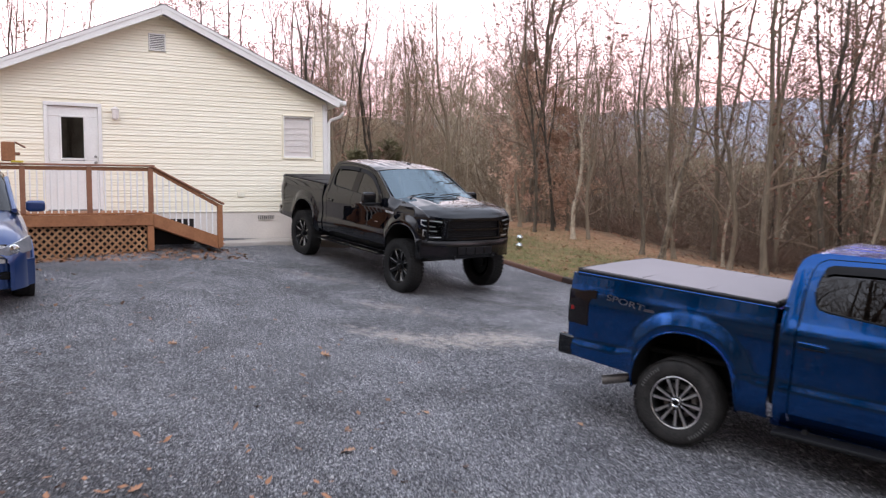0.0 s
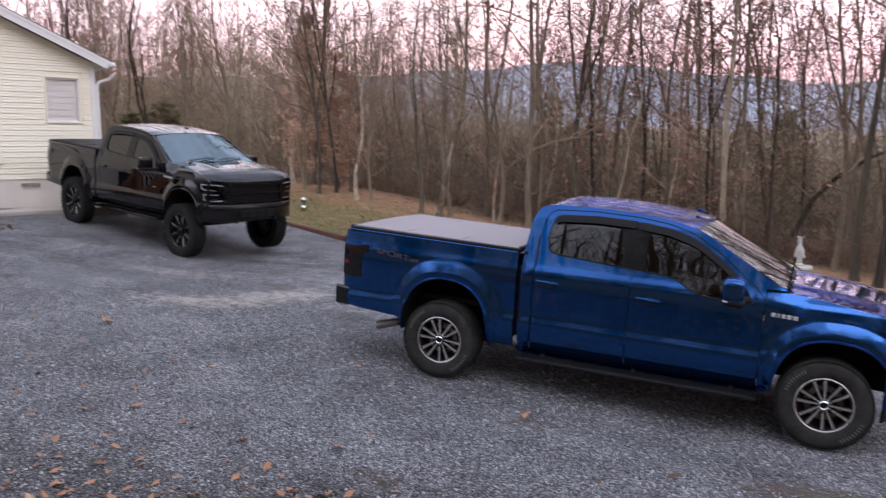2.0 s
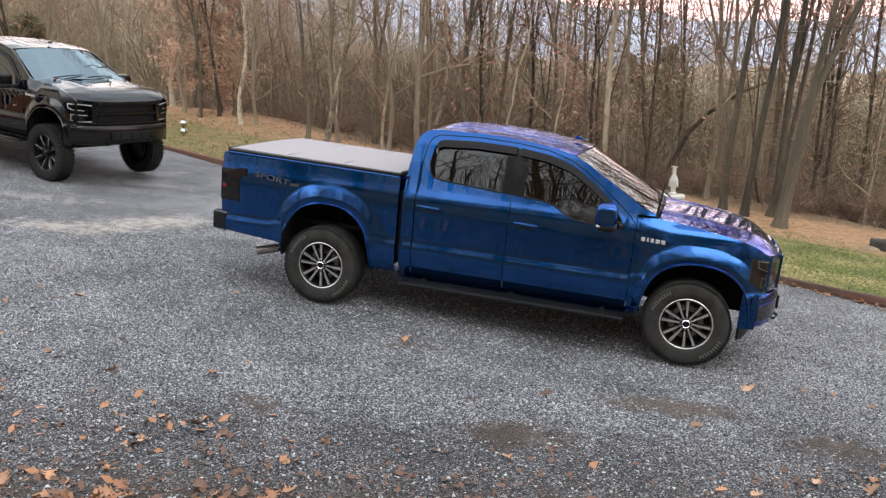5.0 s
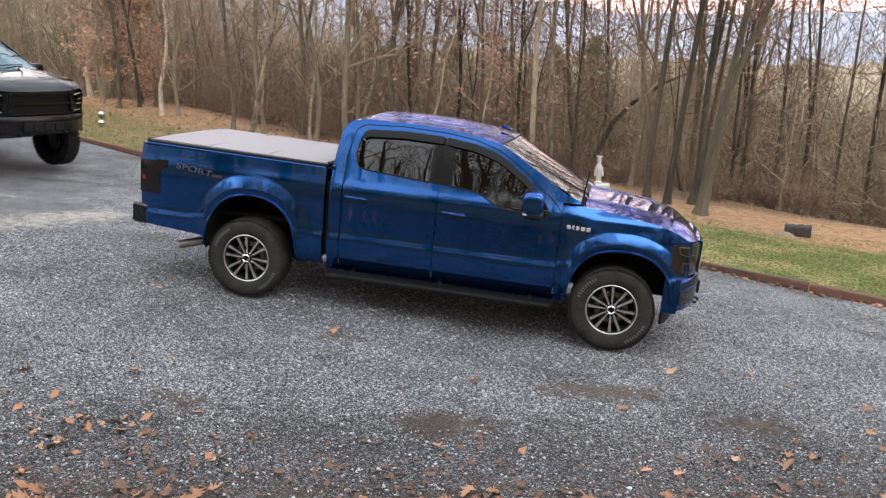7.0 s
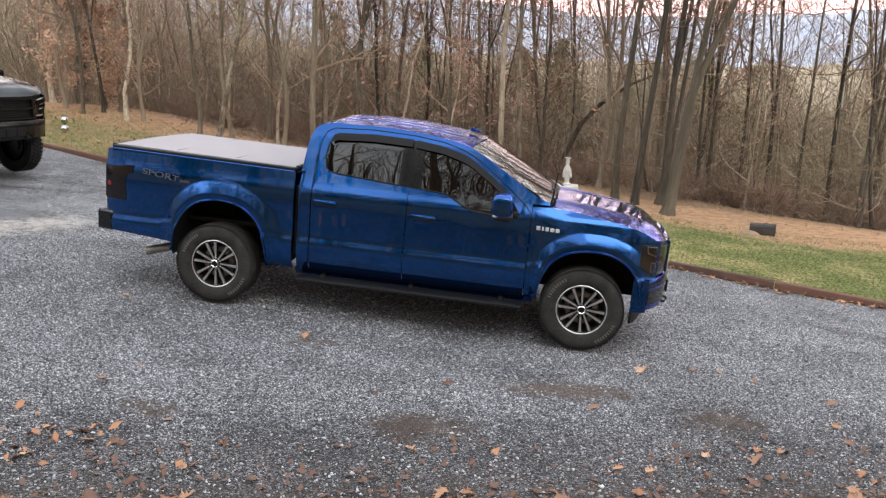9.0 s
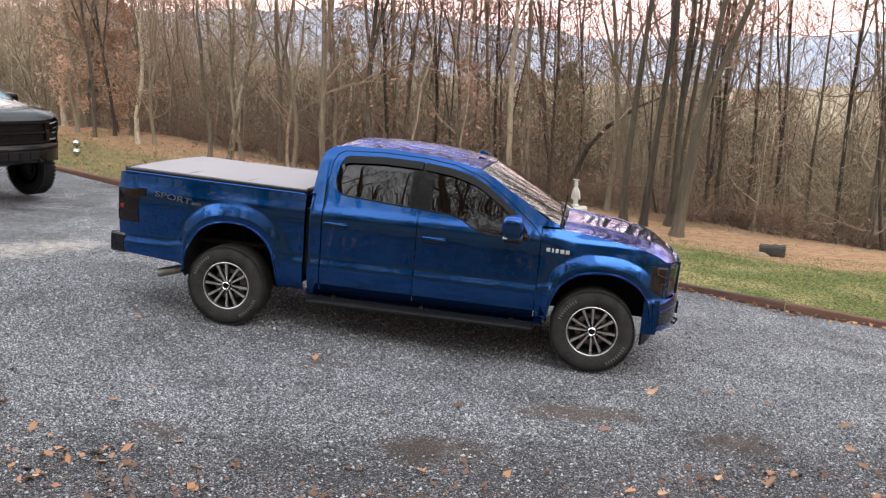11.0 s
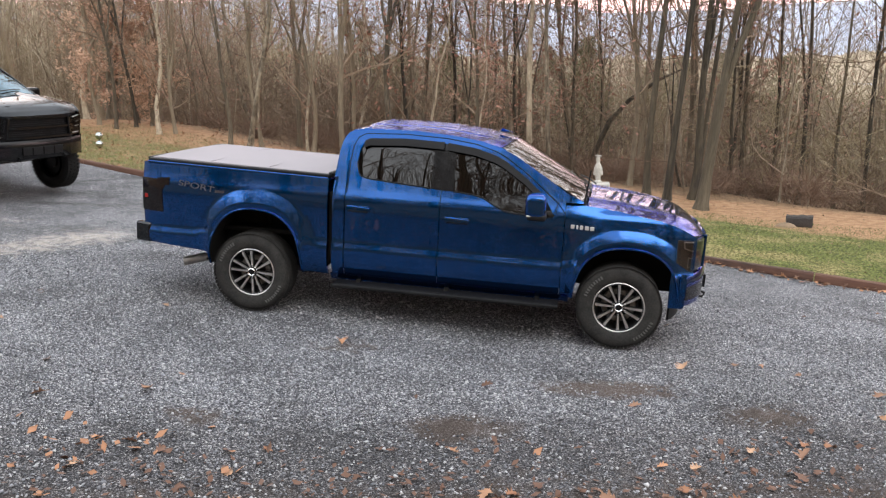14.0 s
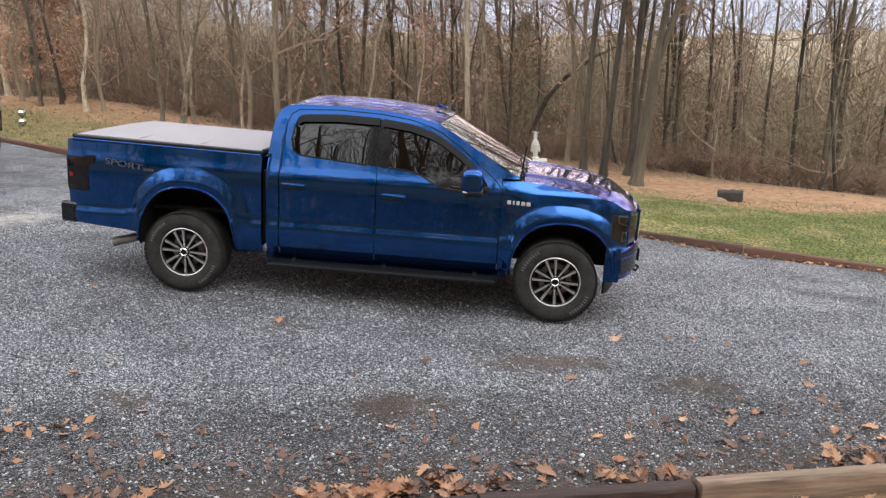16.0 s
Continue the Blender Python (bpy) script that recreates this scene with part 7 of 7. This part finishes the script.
# ---- loose stones on the gravel ----
def stones():
    r = np.random.default_rng(12)
    near = 48000
    x = np.concatenate([r.uniform(-3.5, 9.0, near), r.uniform(-3, 8, 6000)])
    y = np.concatenate([r.uniform(-6.8, 0.4, near), r.uniform(-1, 2, 6000)])
    ok = (y > south_y(x) + .05) & (y < kerb_y(x) - .1)
    bare = sum(np.exp(-(((x - cx) / rx) ** 2 + ((y - cy) / ry) ** 2)) for cx, cy, rx, ry in ((-3.4, 1.2, 1.2, .8), (2.5, -3.15, .45, .2), (3.6, -2.05, .6, .17), (4.85, -2.25, .38, .16), (1.2, -1.7, .4, .18)))
    ok &= bare < .75
    x, y = x[ok], y[ok]
    z = gravel_z(x, y)
    s = r.gamma(5, .0012, len(x)) + .0025
    base = np.array([(1, 0, 0), (-1, 0, 0), (0, 1, 0), (0, -1, 0), (0, 0, 1), (0, 0, -1)], float)
    J = base[None] * s[:, None, None] * r.uniform(.7, 1.35, (len(x), 6, 1)) + r.normal(0, .22, (len(x), 6, 3)) * s[:, None, None]
    J[:, :, 2] *= .7
    V = (np.stack([x, y, z + s * .35], -1)[:, None] + J).reshape(-1, 3)
    tri = np.array([(0, 2, 4), (2, 1, 4), (1, 3, 4), (3, 0, 4), (2, 0, 5), (1, 2, 5), (3, 1, 5), (0, 3, 5)])
    F = (np.arange(len(x)) * 6)[:, None, None] + tri[None]
    m = bpy.data.materials.new("loose_stone")
    m.use_nodes = True
    nn, ll = m.node_tree.nodes, m.node_tree.links
    b = nn["Principled BSDF"]
    b.inputs["Roughness"].default_value = 0.8
    ge = nn.new("ShaderNodeNewGeometry")
    rp = nn.new("ShaderNodeValToRGB")
    c = rp.color_ramp
    c.elements[0].position, c.elements[0].color = 0, (.035, .036, .042, 1)
    c.elements[1].position, c.elements[1].color = 1, (.56, .555, .56, 1)
    for p, col in ((.35, (.15, .155, .17, 1)), (.7, (.32, .325, .345, 1)), (.9, (.52, .515, .52, 1))):
        c.elements.new(p).color = col
    ll.new(ge.outputs["Random Per Island"], rp.inputs[0])
    ll.new(rp.outputs[0], b.inputs["Base Color"])
    return tagged(scatter_mesh("loose_gravel", V, F.reshape(-1, 3), m), "loose grey crushed stones on the driveway", "gravel", kind="stuff")


stones()

# ---- lawn grass ----
def blades(name, count, region, height, mat, seed, label):
    """Short leaning blades, each one narrow pointed face."""
    r = np.random.default_rng(seed)
    x, y = region(r, count)
    p = np.stack([x, y, land(x, y) - .01], -1)
    a = r.uniform(0, 6.28, count)
    w = np.stack([np.cos(a), np.sin(a), 0 * a], -1) * r.uniform(.004, .008, count)[:, None]
    t = p + np.stack([r.normal(0, .03, count), r.normal(0, .03, count), r.uniform(*height, count)], -1)
    V = np.stack([p - w, p + w, t], 1).reshape(-1, 3)
    return tagged(scatter_mesh(name, V, np.arange(count * 3).reshape(-1, 3), mat), label, "grass", kind="stuff")


GRASS = material("grass_blades", (.045, .062, .016), (.19, .20, .062), rough=.8, scale=1.6, fine=14)
blades("grass", 22000, lambda r, c: (lambda x: (x, kerb_y(x) + .15 + 5.4 * r.random(c)))(r.uniform(3.0, 13, c)), (.02, .055), GRASS, 8, "short green lawn grass")
STRAW = material("straw_grass", (.22, .165, .085), (.38, .30, .18), rough=.85, scale=.8, fine=9)
blades("grass", 30000, lambda r, c: (lambda x: (x, kerb_y(x) + .15 + 6.5 * r.random(c)))(r.uniform(-11, 3, c)), (.03, .09), STRAW, 9, "thin yellowed lawn grass")
blades("grass", 12000, lambda r, c: (lambda x: (x, kerb_y(x) + .15 + 6 * r.random(c)))(r.uniform(-11, 3, c)), (.02, .07), GRASS, 10, "sparse green lawn grass")
blades("grass", 2200, lambda r, c: (lambda x: (x, kerb_y(x) + .15 + 8 * r.random(c)))(r.uniform(3, 13, c)), (.02, .08), STRAW, 11, "dry straw-coloured lawn grass")

# ---- ornaments on the lawn ----
def on_land(x, y):
    return Matrix.Translation((x, y, float(land(x, y))))


STAND = (3.62, 6.6)
ped = thing("stone_pedestal", on_land(*STAND), "weathered stone table carrying a statue", "pedestal")
part("pedestal_top", box(0, 0, .58, .42, .34, .06, .02), STATUE, ped)
for dx in (-.12, .12):
    part("pedestal_leg", box(dx, 0, .27, .09, .26, .56, .02), STATUE, ped)
stz = float(land(*STAND)) + .613
body = [(0, 0), (.085, .0), (.09, .03), (.055, .05), (.06, .12), (.075, .22), (.07, .32), (.042, .36), (.036, .38), (.046, .42), (.042, .47), (.03, .50), (0, .505)]
m90 = Matrix.Rotation(radians(90), 4, "X")
st = join(moved(lathe([(r_, h_) for r_, h_ in body], 20), m90), moved(box(0, 0, 0, .15, .11, .012, .005), Matrix.Translation((.0, 0, .50)) @ Matrix.Rotation(.08, 4, "Y")), beam((.06, 0, .30), (.085, -.05, .14), .05, .05, .015), beam((-.06, 0, .30), (-.09, .02, .14), .05, .05, .015))
statue = part("garden_statue", st, STATUE)
statue.matrix_world = Matrix.Translation((STAND[0], STAND[1], stz)) @ Matrix.Diagonal((.78, .78, 1.0, 1))
tagged(statue, "small weathered pale stone garden statue on a pedestal", "statue")
dry = stems("dry_plant", 260, lambda r, c: (STAND[0] + .75 + r.normal(0, .3, c), STAND[1] + .2 + r.normal(0, .2, c)), (.3, .62), (.004, .007), .7, STRAW, 41)
tagged(dry, "dried ornamental clump beside the pedestal", "plant", kind="stuff")

for (x, y), r_, h_ in (((-8.55, 10.0), .09, .28), ((-8.4, 9.75), .09, .10)):
    g = thing("gazing_ball", on_land(x, y), "mirrored glass gazing ball on the lawn", "garden ornament", "gazing balls")
    part("ball", moved(lathe([(r_ * math.sin(math.pi * k / 16), -r_ * math.cos(math.pi * k / 16)) for k in range(17)], 28), Matrix.Translation((0, 0, h_ + .02)) @ m90), GAZE, g)
    part("stem", tube([(0, 0, -.05), (0, 0, h_ - r_ * .8)], .018, 8), UNDER, g)

# charred log lying on bare ground
LOGX, LOGY = 7.45, 7.7
CHAR = material("charred_wood", (.018, .015, .013), (.06, .05, .045), rough=.95, scale=5, fine=30, bump=.6)
log = thing("charred_log", on_land(LOGX, LOGY) @ Matrix.Rotation(-.25, 4, "Z") @ Matrix.Scale(.85, 4), "blackened squared log section lying on the lawn", "log")
rl = random.Random(61)
prof = [(-.13, 0), (.13, 0), (.145, .12), (.12, .235), (.03, .25), (-.09, .24), (-.14, .20), (-.14, .08)]
LV, LF = [], []
for q in range(8):
    for py, pz in prof:
        LV.append(((q / 7 - .5) * .56 + rl.gauss(0, .008), py + rl.gauss(0, .012), pz + rl.gauss(0, .012)))
for q in range(7):
    for j in range(8):
        LF.append((q * 8 + j, q * 8 + (j + 1) % 8, (q + 1) * 8 + (j + 1) % 8, (q + 1) * 8 + j))
LF += [tuple(range(8)), tuple(range(56, 64))[::-1]]
part("log_body", (LV, LF), CHAR, log, smooth=30)
stn = part("field_stone", moved(lathe([(0, .16), (.12, .15), (.24, .08), (.3, 0), (.28, -.05)], 14), m90), material("field_stone", (.15, .10, .062), (.27, .19, .12), rough=.9, bump=.4, scale=6, fine=30))
stn.matrix_world = on_land(LOGX - .30, LOGY - .2) @ Matrix.Diagonal((.7, .5, .5, 1))
tagged(stn, "low tan field stone beside the charred log", "stone")


# ---- blue crossover beside the deck ----
def crossover(m):
    car = thing("crossover_car", m, "dark blue crossover with chrome grille bars parked by the deck", "car")

    def wide(x):
        return float(np.interp(x, [-.95, -.7, 0, 2.6, 3.2, 3.55, 3.72], [.78, .90, .945, .945, .92, .84, .70]))

    def top(x):
        return float(np.interp(x, [-.95, -.6, 0, 1.9, 2.1, 3.0, 3.4, 3.62, 3.72], [1.02, 1.08, 1.10, 1.08, 1.07, .99, .93, .84, .72]))

    sec = ((.0, 1.0), (.10, 1.0), (.45, .995), (.72, .985), (.86, .95), (.95, .86), (1.0, .70))

    def skin(x, k):
        # k from the left sill over the top to the right sill
        s = 1 if k <= 6 else -1
        kk = k if k <= 6 else 13 - k
        f, w = sec[kk]
        bulge = .02 if x > 2 and kk == 6 else 0
        return (x, s * wide(x) * w, .24 + (top(x) + bulge - .24) * f)

    xs = list(np.linspace(-.95, 3.72, 48))
    ks = list(range(14))
    part("body", grid(xs, ks, skin), SUVBLUE, car)
    part("nose", grid([3.72, 3.76], ks, lambda x, k: (x, skin(3.72, k)[1] * (1 if x < 3.73 else .93), skin(3.72, k)[2] * (1 if x < 3.73 else .97))), SUVBLUE, car)
    part("front_face", slab(list(np.linspace(-.62, .62, 9)), [0, 1], lambda y, v: (3.755 - .08 * (y / .7) ** 2, y, .27 + .45 * v), (-.03, 0, 0), flip=True), SUVBLUE, car)
    # cabin

    def cab(x, v):
        z = float(np.interp(x, [-.8, -.5, .2, 1.0, 1.5, 2.25], [1.12, 1.45, 1.64, 1.68, 1.63, 1.10]))
        w = float(np.interp(x, [-.8, 0, 1.5, 2.25], [.72, .80, .78, .84]))
        a = v * math.pi
        return (x, w * math.copysign(abs(math.cos(a)) ** .55, math.cos(a)), 1.02 + (z - 1.02) * math.sin(a) ** .45)

    part("cabin_glass", grid(list(np.linspace(-.8, 2.25, 30)), list(np.linspace(0, 1, 33)), cab), TINT, car, "dark windows and windscreen")
    part("roof", grid(list(np.linspace(-.3, 1.42, 14)), list(np.linspace(.26, .74, 17)), lambda x, v: tuple(Vector(cab(x, v)) + Vector((0, 0, .012)))), SUVBLUE, car)
    for s in (1, -1):
        part("pillar", tube([tuple(Vector(cab(x, .17 if s > 0 else .83)) + Vector((0, s * .01, .01))) for x in (1.42, 1.7, 2.0, 2.28)], .035, 8), SUVBLUE, car)
        hl = part("headlamp", slab(list(np.linspace(.12, 1, 9)), list(np.linspace(0, 1, 5)), lambda u, v: (3.765 - .05 * u - .34 * u ** 2.4, s * (.50 + .42 * u - .02 * v), .64 + .05 * u + (.09 + .09 * u) * v), (-.05, -s * .02, 0), flip=s > 0), CARLAMP, car, "clear headlamp")
        part("lamp_bowl", moved(lathe([(0, -.03), (.05, -.02), (.06, .0), (.05, .01)], 20), Matrix.Translation((3.72, s * .70, .745)) @ Matrix.Rotation(radians(90), 4, "Z")), CHROME, hl)
        part("bumper_corner", slab(list(np.linspace(0, 1, 9)), list(np.linspace(0, 1, 4)), lambda u, v: (3.775 - .05 * u - .36 * u ** 2.4, s * (.30 + .645 * u), .25 + .33 * v), (-.05, -s * .02, 0), flip=s > 0), SUVBLUE, car)
        part("side_mirror", rounded(2.02, s * 1.06, 1.13, .15, .25, .16), SUVBLUE, car)
        part("fog_lamp", box(3.70, s * .58, .42, .05, .14, .10, .02), GLOSSBLACK, car)
        for x in (0, 2.82):
            ring = [(x + .38 * math.cos(a), s * (.935), .36 + .38 * math.sin(a)) for a in np.linspace(0, math.pi, 20)]
            part("wheel_arch", tube(ring, .022, 8), SUVBLUE, car)
            # solid dark disc painted as the shaded hollow of the arch
            part("arch_void", moved(lathe([(0, -.03), (.37, -.03), (.37, .03), (0, .03)], 32), Matrix.Translation((x, s * .925, .36))), DARKSHADE, car)
            w = part("wheel", moved(lathe([(.22, -.10), (.24, -.12), (.30, -.125), (.345, -.11), (.358, -.07), (.358, .07), (.345, .11), (.22, .11)], 40), Matrix.Translation((x, s * .815, .358))), RUBBER, car)
            part("rim", moved(lathe([(0, -.07), (.05, -.09), (.10, -.085), (.20, -.10), (.225, -.115)], 30), Matrix.Translation((x, s * .815, .358)) @ (Matrix.Rotation(math.pi, 4, "Z") if s > 0 else Matrix())), MACHINED, w)
    for z in (.60, .68, .76):
        part("grille_bar", slab(list(np.linspace(-.60, .60, 13)), [0, 1], lambda y, v: (3.80 - .09 * (y / .6) ** 2, y, z - .026 + .052 * v), (-.06, 0, 0), flip=True), BADGE, car, "chrome grille bar")
    part("grille_back", slab(list(np.linspace(-.62, .62, 9)), [0, 1], lambda y, v: (3.765 - .09 * (y / .6) ** 2, y, .55 + .25 * v), (-.02, 0, 0), flip=True), DARKSHADE, car)
    part("lower_grille", box(3.745, 0, .38, .03, .8, .16, .02), DARKSHADE, car)
    part("windscreen_wiper", tube([(2.22, .5, 1.13), (2.1, 0, 1.22)], .01, 6), PLASTIC, car)
    return car


crossover(pose(-11.14, -2.69, 1.14, 0, 3.9, -22))

# ---- far buildings in the valley ----
def far_house(az, d, w, h, wallm, roofm, label):
    x, y = -math.sin(radians(az)) * d, math.cos(radians(az)) * d
    ob = thing("farmhouse", Matrix.Translation((x, y, float(land(x, y)))) @ Matrix.Rotation(radians(az + 25), 4, "Z"), label, "house", "far farm buildings")
    part("wall", box(0, 0, h / 2, w, w * .6, h, .05), wallm, ob)
    V = [(-w * .53, -w * .34, h), (w * .53, -w * .34, h), (w * .53, w * .34, h), (-w * .53, w * .34, h), (-w * .53, 0, h + w * .26), (w * .53, 0, h + w * .26)]
    part("roof", (V, [(0, 1, 5, 4), (2, 3, 4, 5), (0, 4, 3), (1, 2, 5), (3, 2, 1, 0)]), roofm, ob, smooth=0)
    for k in (-.3, 0, .3):
        part("window", box(k * w, -w * .3 - .03, h * .55, w * .09, .06, h * .35, .01), GLOSSBLACK, ob)


FARWHITE = material("far_white_wall", (.72, .71, .70), (.82, .81, .80), rough=.8)
FARRED = material("barn_red", (.34, .10, .09), (.42, .14, .12), rough=.9)
GREYROOF = material("grey_roof", (.3, .3, .32), (.4, .4, .42), rough=.8)
for az, d, w, h, wm, lab in ((-18.0, 420, 10, 4.5, FARWHITE, "far white farmhouse with a grey roof"), (-15.5, 460, 8, 3.5, FARWHITE, "far white farmhouse with a grey roof"), (-3.8, 400, 8, 4.5, FARRED, "far red barn with a grey roof"), (-21, 480, 11, 5, FARWHITE, "far white farmhouse with a grey roof"), (2.0, 470, 10, 4, FARWHITE, "far white farmhouse with a grey roof")):
    far_house(az, d, w, h, wm, GREYROOF, lab)
